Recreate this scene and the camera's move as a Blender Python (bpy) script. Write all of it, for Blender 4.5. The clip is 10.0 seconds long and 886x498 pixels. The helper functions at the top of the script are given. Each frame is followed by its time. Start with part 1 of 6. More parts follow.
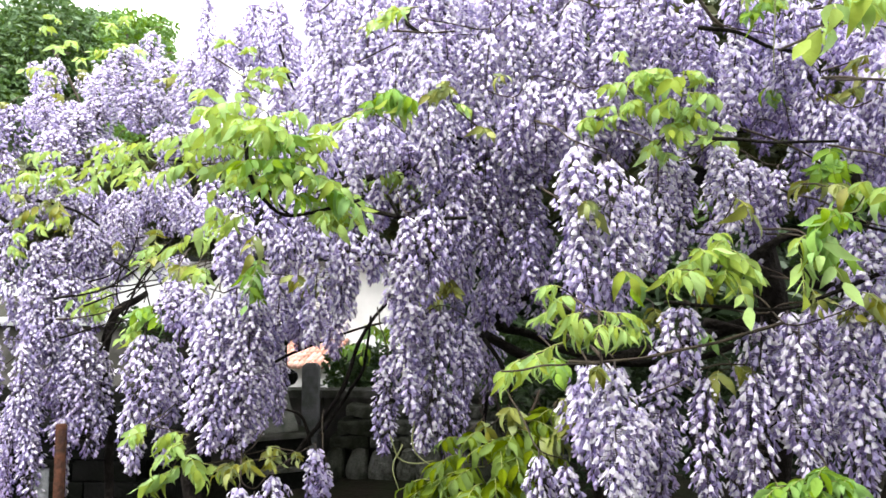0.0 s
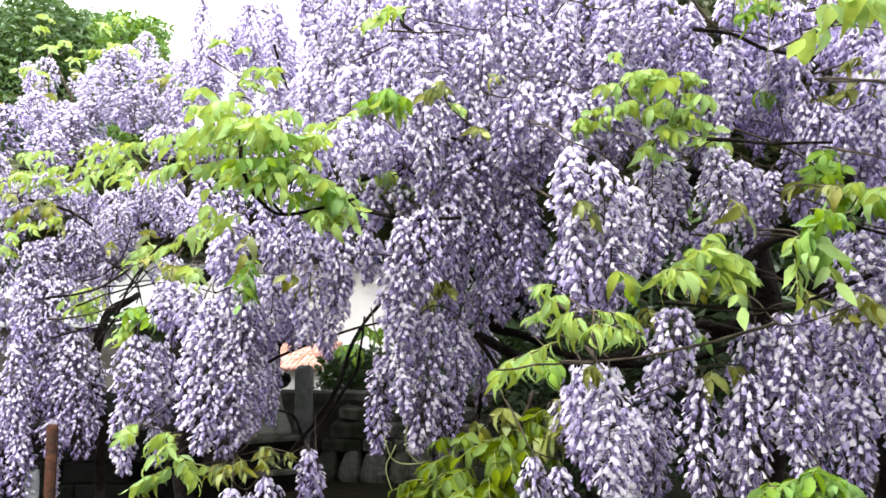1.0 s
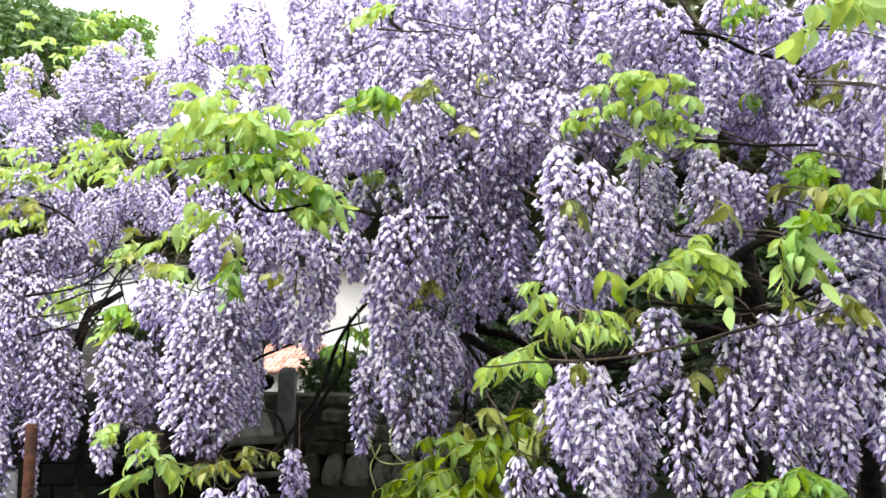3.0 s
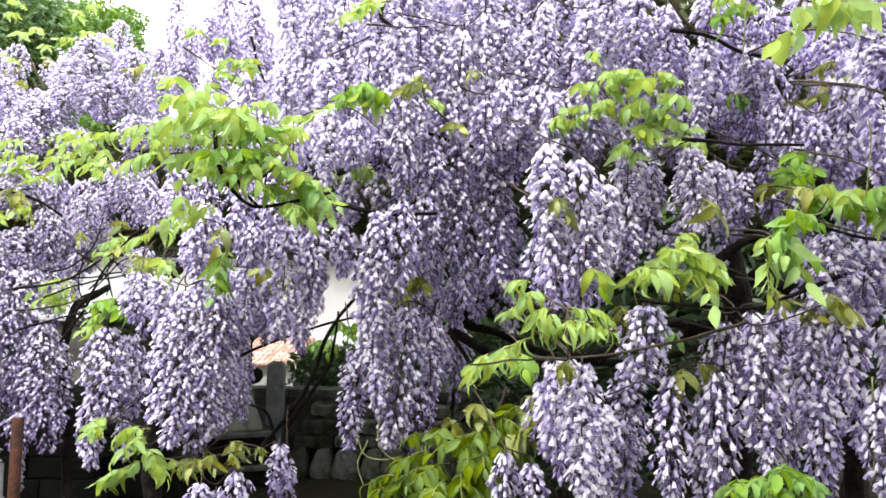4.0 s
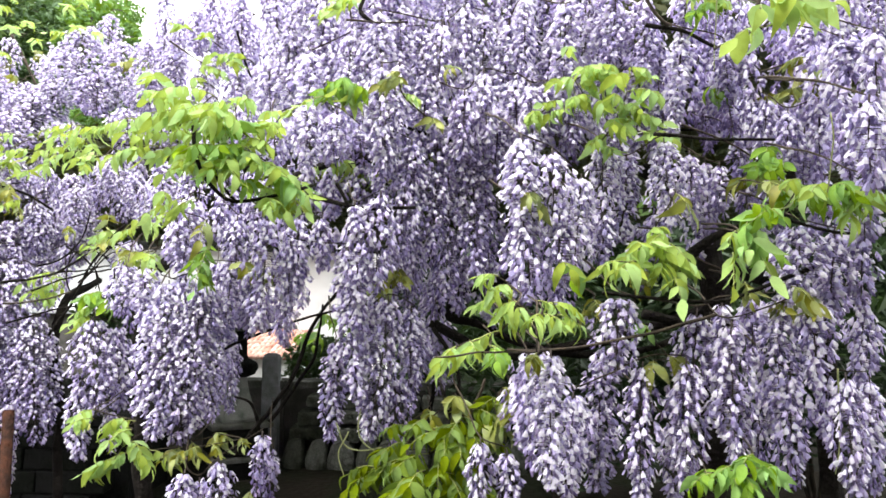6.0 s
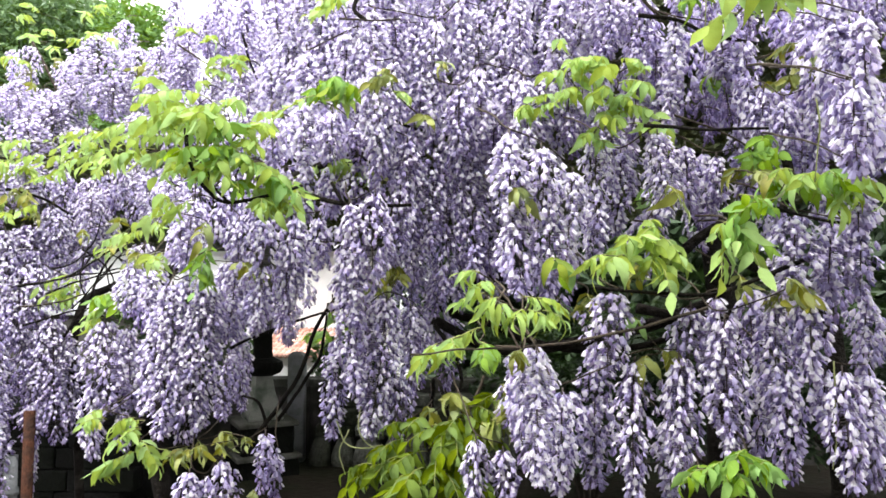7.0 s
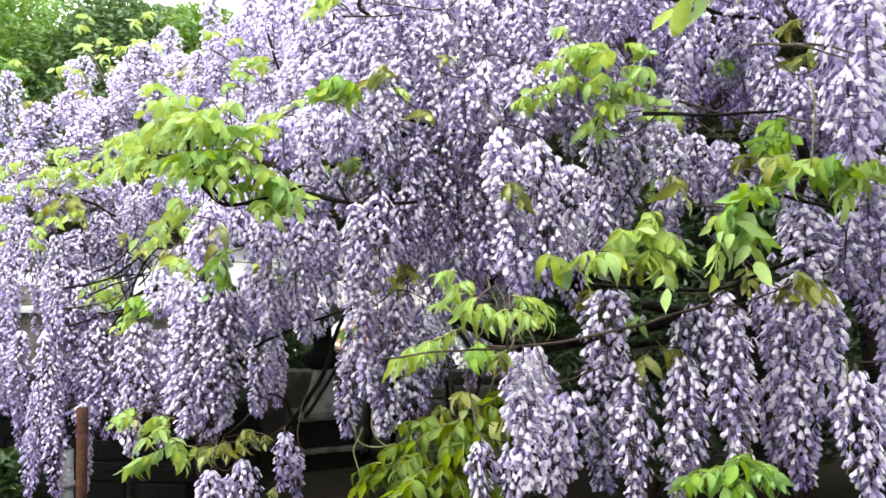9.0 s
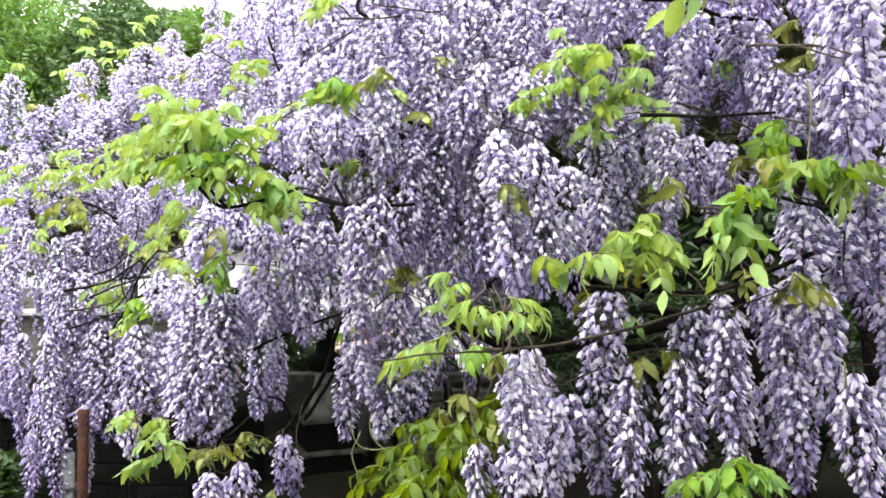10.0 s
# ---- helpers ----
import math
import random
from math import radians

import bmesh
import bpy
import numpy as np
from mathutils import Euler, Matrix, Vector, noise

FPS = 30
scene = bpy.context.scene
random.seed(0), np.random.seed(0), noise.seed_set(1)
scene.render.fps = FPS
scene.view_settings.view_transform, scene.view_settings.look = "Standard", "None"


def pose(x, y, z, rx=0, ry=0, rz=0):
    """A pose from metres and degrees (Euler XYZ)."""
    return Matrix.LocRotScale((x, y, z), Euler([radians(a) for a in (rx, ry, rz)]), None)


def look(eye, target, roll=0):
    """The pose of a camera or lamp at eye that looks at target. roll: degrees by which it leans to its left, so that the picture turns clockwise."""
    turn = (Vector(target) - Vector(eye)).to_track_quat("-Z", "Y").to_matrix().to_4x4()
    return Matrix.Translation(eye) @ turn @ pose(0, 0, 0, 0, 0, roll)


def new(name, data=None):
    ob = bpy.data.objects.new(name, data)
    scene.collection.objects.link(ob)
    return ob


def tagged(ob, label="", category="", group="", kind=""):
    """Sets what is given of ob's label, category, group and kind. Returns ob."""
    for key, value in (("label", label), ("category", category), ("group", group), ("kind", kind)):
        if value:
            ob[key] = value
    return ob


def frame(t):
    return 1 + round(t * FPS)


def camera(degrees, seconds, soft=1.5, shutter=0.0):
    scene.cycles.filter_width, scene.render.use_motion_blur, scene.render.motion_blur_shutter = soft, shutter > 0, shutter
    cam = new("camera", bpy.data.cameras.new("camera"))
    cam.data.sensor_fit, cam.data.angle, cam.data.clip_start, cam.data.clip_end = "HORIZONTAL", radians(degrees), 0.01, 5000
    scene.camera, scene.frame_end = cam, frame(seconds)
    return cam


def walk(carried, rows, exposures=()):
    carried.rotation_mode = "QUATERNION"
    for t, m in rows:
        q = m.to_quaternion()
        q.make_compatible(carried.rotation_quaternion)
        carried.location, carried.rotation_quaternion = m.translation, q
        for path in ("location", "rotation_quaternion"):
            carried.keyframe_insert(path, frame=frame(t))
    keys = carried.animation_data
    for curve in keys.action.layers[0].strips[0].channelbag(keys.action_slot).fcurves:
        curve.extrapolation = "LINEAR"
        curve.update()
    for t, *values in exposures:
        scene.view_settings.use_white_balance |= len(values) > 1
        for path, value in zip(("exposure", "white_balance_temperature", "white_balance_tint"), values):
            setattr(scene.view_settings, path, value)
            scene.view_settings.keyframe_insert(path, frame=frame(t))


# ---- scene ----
cam = camera(60.0, 10.0, soft=1.6)
PATH = [
    (0, (0.116, -0.016, 1.484), (0.046, 1.98, 1.6), 0.1),
    (0.5, (0.117, -0.014, 1.482), (0.054, 1.981, 1.6), 0.1),
    (1, (0.115, -0.013, 1.476), (0.061, 1.982, 1.601), 0.3),
    (1.5, (0.114, -0.013, 1.472), (0.068, 1.982, 1.601), 0.4),
    (2, (0.114, -0.009, 1.463), (0.076, 1.986, 1.602), 0.6),
    (3.5, (0.108, -0.008, 1.466), (0.107, 1.988, 1.597), 0.9),
    (4, (0.114, -0.01, 1.47), (0.125, 1.986, 1.591), 1.1),
    (4.5, (0.122, -0.015, 1.474), (0.141, 1.982, 1.589), 1.2),
    (5, (0.131, -0.023, 1.476), (0.155, 1.974, 1.585), 1.3),
    (5.5, (0.138, -0.033, 1.476), (0.166, 1.964, 1.578), 1.1),
    (6.8, (0.233, -0.026, 1.471), (0.184, 1.971, 1.566), 0.4),
    (7, (0.25, -0.025, 1.476), (0.181, 1.972, 1.566), 0.1),
    (7.5, (0.304, -0.011, 1.479), (0.168, 1.982, 1.563), -0.3),
    (8, (0.346, 0.001, 1.48), (0.15, 1.99, 1.56), -0.6),
    (8.5, (0.383, 0.011, 1.487), (0.142, 1.996, 1.558), -0.8),
    (9, (0.404, 0.015, 1.492), (0.147, 1.997, 1.558), -1.0),
    (9.5, (0.412, 0.018, 1.491), (0.148, 1.999, 1.561), -1.0),
    (10, (0.419, 0.021, 1.49), (0.15, 2.002, 1.564), -1.0),
]
walk(cam, [(t, look(eye, target, roll)) for t, eye, target, roll in PATH])
SKY_LIGHT, SUN_LIGHT = 1.9, 2.7

# ---- overcast daylight ----
world = bpy.data.worlds.new("overcast_sky")
scene.world = world
world.use_nodes = True
wn, wl = world.node_tree.nodes, world.node_tree.links
sky = wn.new("ShaderNodeTexSky")
sky.sky_type, sky.sun_disc = "NISHITA", False
sky.sun_elevation, sky.sun_rotation = radians(65), radians(-131)
sky.air_density, sky.dust_density = 1.0, 4.0
cloud = wn.new("ShaderNodeMix")
cloud.data_type = "RGBA"
cloud.inputs["Factor"].default_value = 0.82
dim = wn.new("ShaderNodeVectorMath")
dim.operation = "SCALE"
dim.inputs["Scale"].default_value = 0.10
wl.new(sky.outputs["Color"], dim.inputs[0])
wl.new(dim.outputs[0], cloud.inputs["A"])
# an overcast sky is about three times as bright overhead as at the horizon
up = wn.new("ShaderNodeSeparateXYZ")
wl.new(wn.new("ShaderNodeTexCoord").outputs["Generated"], up.inputs[0])
rise = wn.new("ShaderNodeMapRange")
rise.inputs["To Min"].default_value, rise.inputs["To Max"].default_value = 1.15, 4.2
wl.new(up.outputs["Z"], rise.inputs["Value"])
grey = wn.new("ShaderNodeCombineColor")
for channel in ("Red", "Green", "Blue"):
    wl.new(rise.outputs["Result"], grey.inputs[channel])
wl.new(grey.outputs["Color"], cloud.inputs["B"])
wl.new(cloud.outputs["Result"], wn["Background"].inputs["Color"])
wn["Background"].inputs["Strength"].default_value = SKY_LIGHT

sun = new("sun", bpy.data.lights.new("sun", "SUN"))
sun.data.energy, sun.data.angle, sun.data.color = SUN_LIGHT, radians(14), (1.0, 0.97, 0.92)
sun.matrix_world = look((-2.8, -0.4, 8.9), (0.0, 2.0, 1.0))


# ---- materials ----
def material(name, colour, rough=0.6, metal=0.0, spots=(), scale=8.0, bump=0.0, bump_scale=60.0, vary=0.0, clear=0.0, through_light=0.0, hue=0.0, grain=0.0):
    """A surface with grain and stains at two scales; spots: a second colour and its share; vary: brightness from piece to piece."""
    m = bpy.data.materials.new(name)
    m.use_nodes = True
    n, l = m.node_tree.nodes, m.node_tree.links
    b = n["Principled BSDF"]
    b.inputs["Roughness"].default_value = rough
    b.inputs["Metallic"].default_value = metal
    if rough > 0.79:
        b.inputs["Specular IOR Level"].default_value = 0.12
    place = n.new("ShaderNodeTexCoord").outputs["Object"]
    base = n.new("ShaderNodeRGB")
    base.outputs[0].default_value = (*colour, 1)
    out = base.outputs[0]
    if spots:
        tex = n.new("ShaderNodeTexNoise")
        tex.inputs["Scale"].default_value, tex.inputs["Detail"].default_value = scale, 6.0
        l.new(place, tex.inputs["Vector"])
        ramp = n.new("ShaderNodeValToRGB")
        ramp.color_ramp.elements[0].position, ramp.color_ramp.elements[1].position = 0.62 - spots[1] * 0.4, 0.72 - spots[1] * 0.2
        l.new(tex.outputs["Fac"], ramp.inputs["Fac"])
        mix = n.new("ShaderNodeMix")
        mix.data_type = "RGBA"
        l.new(ramp.outputs["Color"], mix.inputs["Factor"])
        l.new(out, mix.inputs["A"])
        mix.inputs["B"].default_value = (*spots[0], 1)
        out = mix.outputs["Result"]
    if grain:
        fine = n.new("ShaderNodeTexNoise")
        fine.inputs["Scale"].default_value, fine.inputs["Detail"].default_value = bump_scale * 1.7, 5.0
        l.new(place, fine.inputs["Vector"])
        span = n.new("ShaderNodeMapRange")
        span.inputs["To Min"].default_value, span.inputs["To Max"].default_value = 1 - grain, 1 + grain
        l.new(fine.outputs["Fac"], span.inputs["Value"])
        hsv0 = n.new("ShaderNodeHueSaturation")
        l.new(span.outputs["Result"], hsv0.inputs["Value"])
        l.new(out, hsv0.inputs["Color"])
        out = hsv0.outputs["Color"]
    if vary:
        hsv = n.new("ShaderNodeHueSaturation")
        add = n.new("ShaderNodeMath")
        add.operation = "ADD"
        l.new(n.new("ShaderNodeNewGeometry").outputs["Random Per Island"], add.inputs[0])
        l.new(n.new("ShaderNodeObjectInfo").outputs["Random"], add.inputs[1])
        frac = n.new("ShaderNodeMath")
        frac.operation = "FRACT"
        l.new(add.outputs[0], frac.inputs[0])
        for way, (lo, hi) in (("Value", (1 - vary, 1 + vary)), ("Hue", (0.5 - hue, 0.5 + hue)), ("Saturation", (1 + vary, 1 - vary))):
            span = n.new("ShaderNodeMapRange")
            span.inputs["To Min"].default_value, span.inputs["To Max"].default_value = lo, hi
            l.new(frac.outputs[0], span.inputs["Value"])
            l.new(span.outputs["Result"], hsv.inputs[way])
        l.new(out, hsv.inputs["Color"])
        out = hsv.outputs["Color"]
    l.new(out, b.inputs["Base Color"])
    if bump:
        rel = n.new("ShaderNodeTexNoise")
        rel.inputs["Scale"].default_value, rel.inputs["Detail"].default_value = bump_scale, 7.0
        l.new(place, rel.inputs["Vector"])
        bm_node = n.new("ShaderNodeBump")
        bm_node.inputs["Strength"].default_value, bm_node.inputs["Distance"].default_value = bump, 0.02
        l.new(rel.outputs["Fac"], bm_node.inputs["Height"])
        l.new(bm_node.outputs["Normal"], b.inputs["Normal"])
    if through_light:
        tr = n.new("ShaderNodeBsdfTranslucent")
        l.new(out, tr.inputs["Color"])
        mixs = n.new("ShaderNodeMixShader")
        mixs.inputs[0].default_value = through_light
        l.new(b.outputs[0], mixs.inputs[1])
        l.new(tr.outputs[0], mixs.inputs[2])
        l.new(mixs.outputs[0], n["Material Output"].inputs["Surface"])
    return m


BANNER = material("banner_petal", (0.87, 0.835, 0.915), 0.55, vary=0.10, hue=0.01, through_light=0.28)
LILAC = material("lilac_petal", (0.625, 0.555, 0.825), 0.55, vary=0.22, hue=0.018, through_light=0.35)
VIOLET = material("violet_petal", (0.36, 0.28, 0.52), 0.5, vary=0.3, hue=0.02, through_light=0.3)
BUD = material("bud_skin", (0.26, 0.19, 0.41), 0.55, vary=0.25, hue=0.02)
STALK = material("flower_stalk", (0.075, 0.055, 0.05), 0.7, vary=0.2)
LEAF_YOUNG = material("young_leaf", (0.42, 0.57, 0.16), 0.8, spots=((0.36, 0.48, 0.12), 0.4), scale=30, vary=0.2, hue=0.025, through_light=0.45, bump=0.15, bump_scale=160)
LEAF_GREEN = material("grown_leaf", (0.28, 0.46, 0.09), 0.8, spots=((0.22, 0.37, 0.065), 0.4), scale=30, vary=0.22, hue=0.02, through_light=0.4, bump=0.15, bump_scale=160)
# darker copy of the grown leaf; the vine's shade is put into its colour
LEAF_SHADE = material("shade_green_leaf", (0.19, 0.275, 0.035), 0.8, spots=((0.13, 0.19, 0.028), 0.4), scale=30, vary=0.25, hue=0.02, through_light=0.35, bump=0.15, bump_scale=160)
LEAF_OLIVE = material("olive_leaf", (0.30, 0.34, 0.08), 0.5, spots=((0.22, 0.23, 0.07), 0.4), scale=30, vary=0.25, hue=0.03, through_light=0.3)
LEAF_RIB = material("leaf_rib", (0.30, 0.33, 0.09), 0.5)
# bark darkened to near-black, so the shade under the blossom is in its colour
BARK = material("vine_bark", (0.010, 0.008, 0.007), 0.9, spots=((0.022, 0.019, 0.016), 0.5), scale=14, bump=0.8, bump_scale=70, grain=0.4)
TWIG = material("grey_twig", (0.085, 0.068, 0.05), 0.8, spots=((0.045, 0.036, 0.03), 0.5), scale=25, bump=0.4, bump_scale=120, grain=0.3)
TENDRIL = material("green_tendril", (0.30, 0.33, 0.13), 0.6, vary=0.1)
RUST = material("rusty_iron", (0.075, 0.031, 0.018), 0.85, spots=((0.036, 0.02, 0.015), 0.5), scale=22, bump=0.5, bump_scale=90, grain=0.5)
STONE = material("weathered_stone", (0.12, 0.12, 0.108), 0.9, spots=((0.06, 0.063, 0.05), 0.55), scale=6, bump=0.7, bump_scale=40, vary=0.2, grain=0.35)
# near-black because the deep shade under the vine is put into the colour
STONE_DARK = material("shade_dark_stone", (0.008, 0.008, 0.0075), 0.9, spots=((0.005, 0.006, 0.004), 0.5), scale=5, bump=0.8, bump_scale=35, vary=0.25, grain=0.4)
FOOTING = material("footing_stone", (0.135, 0.14, 0.12), 0.9, spots=((0.045, 0.05, 0.036), 0.5), scale=6, bump=0.9, bump_scale=35, vary=0.55, grain=0.5)
GRANITE = material("pale_granite", (0.27, 0.28, 0.29), 0.88, spots=((0.17, 0.18, 0.17), 0.4), scale=7, bump=0.5, bump_scale=80, grain=0.3)
LANTERN = material("grey_granite", (0.23, 0.235, 0.21), 0.88, spots=((0.09, 0.11, 0.085), 0.45), scale=7, bump=0.5, bump_scale=80, grain=0.4)
CONCRETE = material("stained_concrete", (0.115, 0.108, 0.10), 0.9, spots=((0.06, 0.058, 0.05), 0.5), scale=3.5, bump=0.4, bump_scale=50, grain=0.3)
SOIL = material("soil_and_moss", (0.022, 0.018, 0.013), 0.95, spots=((0.016, 0.019, 0.009), 0.5), scale=2.2, bump=0.9, bump_scale=18, grain=0.45)
PLASTER = material("white_plaster", (0.82, 0.82, 0.80), 0.8, spots=((0.72, 0.72, 0.70), 0.3), scale=1.2, bump=0.1)
ROOF_TILE = material("orange_roof_tile", (0.50, 0.30, 0.245), 0.8, spots=((0.40, 0.22, 0.17), 0.4), scale=5, vary=0.2, grain=0.3)
ALUMINIUM = material("pale_aluminium", (0.55, 0.56, 0.57), 0.4, metal=0.7)
CROWN_DARK = material("dark_tree_leaf", (0.095, 0.175, 0.048), 0.55, vary=0.4, hue=0.025, through_light=0.25)
CROWN_LIGHT = material("light_tree_leaf", (0.18, 0.32, 0.06), 0.55, vary=0.35, hue=0.025, through_light=0.3)
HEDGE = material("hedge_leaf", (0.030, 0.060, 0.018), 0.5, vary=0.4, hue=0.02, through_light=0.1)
SHRUB = material("shrub_leaf", (0.060, 0.115, 0.032), 0.5, vary=0.35, hue=0.02, through_light=0.25)
TREE_BARK = material("tree_bark", (0.09, 0.075, 0.06), 0.9, spots=((0.05, 0.045, 0.035), 0.5), scale=4, bump=0.8, bump_scale=14, grain=0.4)


# ---- mesh helpers ----
class Build:
    """Gathers corners and faces, each face with its material's number, and makes one mesh of them."""

    def __init__(self):
        self.v, self.f, self.m = [], [], []

    def add(self, verts, faces, mats=0):
        k = len(self.v)
        self.v.extend(verts)
        for i, face in enumerate(faces):
            self.f.append(tuple(k + a for a in face))
            self.m.append(mats if isinstance(mats, int) else mats[i])

    def put(self, other, mat):
        self.add([tuple(mat @ Vector(c)) for c in other.v], other.f, other.m)

    def tube(self, pts, r0, r1, sides=6, mat=0, wobble=0.0, cap=True):
        """A tapered limb along the points."""
        pts = [Vector(p) for p in pts]
        verts, faces, n = [], [], len(pts)
        side = Vector((0.31, 0.95, 0.07))
        for i, p in enumerate(pts):
            d = (pts[min(i + 1, n - 1)] - pts[max(i - 1, 0)]).normalized()
            side = (side - d * side.dot(d))
            if side.length < 1e-4:
                side = d.orthogonal()
            side.normalize()
            other = d.cross(side)
            r = r0 + (r1 - r0) * i / max(1, n - 1)
            for k in range(sides):
                a = 2 * math.pi * k / sides
                rr = r * (1 + wobble * noise.noise(p * 9 + Vector((k * 1.7, 0, 0))))
                verts.append(tuple(p + (side * math.cos(a) + other * math.sin(a)) * rr))
        for i in range(n - 1):
            for k in range(sides):
                q = (k + 1) % sides
                faces.append((i * sides + k, i * sides + q, (i + 1) * sides + q, (i + 1) * sides + k))
        if cap:
            faces.append(tuple(range(sides))[::-1])
            faces.append(tuple((n - 1) * sides + k for k in range(sides)))
        self.add(verts, faces, mat)

    def mesh(self, name, materials, smooth=True):
        me = bpy.data.meshes.new(name)
        me.from_pydata(self.v, [], self.f)
        for one in materials:
            me.materials.append(one)
        me.polygons.foreach_set("material_index", self.m)
        me.polygons.foreach_set("use_smooth", [smooth] * len(self.f))
        me.update()
        return me


def part(name, me, parent, label="", m=None):
    ob = new(name, me)
    ob.parent = parent
    if m is not None:
        ob.matrix_basis = m
    return tagged(ob, label)


def root(name, m, label, category, group="", kind=""):
    ob = new(name)
    ob.empty_display_size = 0.05
    ob.matrix_basis = m
    return tagged(ob, label, category, group, kind)


def box_mesh(name, size, mat, bevel=0.01, rough=0.0, cuts=0):
    """A block with rounded, slightly uneven edges, its base at z = 0."""
    bm = bmesh.new()
    bmesh.ops.create_cube(bm, size=1.0, matrix=Matrix.Translation((0, 0, size[2] / 2)) @ Matrix.Diagonal((*size, 1)))
    if cuts:
        bmesh.ops.subdivide_edges(bm, edges=bm.edges[:], cuts=cuts, use_grid_fill=True)
    if bevel:
        sharp = [e for e in bm.edges if e.calc_face_angle(0) > 0.5]
        bmesh.ops.bevel(bm, geom=sharp, offset=bevel, segments=2, affect="EDGES", profile=0.6)
    if rough:
        for v in bm.verts:
            v.co += Vector((noise.noise(v.co * 5 + Vector((7 * size[0], 0, 0))), noise.noise(v.co * 5 + Vector((0, 31, 0))), noise.noise(v.co * 5 + Vector((0, 0, 57))))) * rough
    me = bpy.data.meshes.new(name)
    bm.to_mesh(me)
    bm.free()
    me.materials.append(mat)
    return me


def lathe_mesh(name, profile, mat, sides=24, square=0.0):
    """A turned form from (radius, height) pairs."""
    b = Build()
    verts, faces = [], []
    for r, z in profile:
        for k in range(sides):
            a = 2 * math.pi * k / sides
            c, s = math.cos(a), math.sin(a)
            g = 1 / max(abs(c), abs(s)) * square + 1 - square
            verts.append((r * c * g, r * s * g, z))
    for i in range(len(profile) - 1):
        for k in range(sides):
            q = (k + 1) % sides
            faces.append((i * sides + k, i * sides + q, (i + 1) * sides + q, (i + 1) * sides + k))
    faces.append(tuple(range(sides))[::-1])
    faces.append(tuple((len(profile) - 1) * sides + k for k in range(sides)))
    b.add(verts, faces)
    return b.mesh(name, [mat], False)


# ---- wisteria: one flower, its raceme, one leaflet, its leaf ----
rng = random.Random(11)


def flower_form(open_=1.0, seed=0, banner=0, wing=2):
    """A pea flower that leaves its stalk along +x: a fan-shaped banner on top, folded at its middle, and violet wings and keel below it."""
    r = random.Random(seed)
    b = Build()
    wide = 0.0070 * (0.5 + 0.5 * open_)
    rows = [(0.0000, 0.22, 0.0000), (0.0056, 0.50, 0.0024), (0.0118, 0.88, 0.0030), (0.0166, 0.90, 0.0016)]
    verts = []
    for x, w, lift in rows:
        for s in (-1, 0, 1):
            j = r.uniform(-0.0009, 0.0009)
            notch = (0.0016 if s == 0 else -0.0006) if x > 0.015 else 0.0
            verts.append((x + j + notch, s * wide * w, 0.0028 + lift - abs(s) * 0.0046 * w * (1.5 - open_ * 0.7) + 0.6 * j))
    faces, mats = [], []
    for i in range(3):
        for k in range(2):
            faces.append((i * 3 + k, i * 3 + k + 1, (i + 1) * 3 + k + 1, (i + 1) * 3 + k))
            mats.append(max(1, banner) if i == 0 else banner)
    b.add(verts, faces, mats)
    # wings on both sides of a keel, a folded boat below the banner
    tip = 0.0185 + 0.0015 * (1 - open_)
    b.add([(0, 0, 0.001), (0.007, 0.0052, -0.0035), (tip, 0.0016, -0.0072), (0.008, 0, -0.0098), (0.007, -0.0052, -0.0035), (tip, -0.0016, -0.0072)],
          [(0, 1, 3), (1, 2, 3), (0, 3, 4), (3, 5, 4), (2, 5, 3), (0, 4, 1), (1, 4, 5, 2)], [wing - 1, wing, wing - 1, wing, wing, wing - 1, wing])
    return b


def bud_form(long_):
    b = Build()
    ring = [(0.25, 0.0026), (0.65, 0.0036), (1.0, 0.0014)]
    verts = [(0, 0, 0)]
    for u, rr in ring:
        for k in range(4):
            a = k * math.pi / 2
            verts.append((u * long_, rr * math.cos(a), rr * math.sin(a) - u * long_ * 0.2))
    faces = [(0, 1 + (k + 1) % 4, 1 + k) for k in range(4)]
    for i in range(2):
        for k in range(4):
            q = (k + 1) % 4
            faces.append((1 + i * 4 + k, 1 + i * 4 + q, 5 + i * 4 + q, 5 + i * 4 + k))
    b.add(verts, faces, 3)
    return b


FLOWER_MATS = [BANNER, LILAC, VIOLET, BUD]
FLOWERS = [flower_form(1.0, 1), flower_form(0.85, 2), flower_form(1.0, 3, 1), flower_form(0.5, 4, 1), bud_form(0.015), bud_form(0.011), flower_form(1.0, 7, 0, 1)]
FLOWER_MESHES = [f.mesh("flower", FLOWER_MATS, False) for f in FLOWERS]


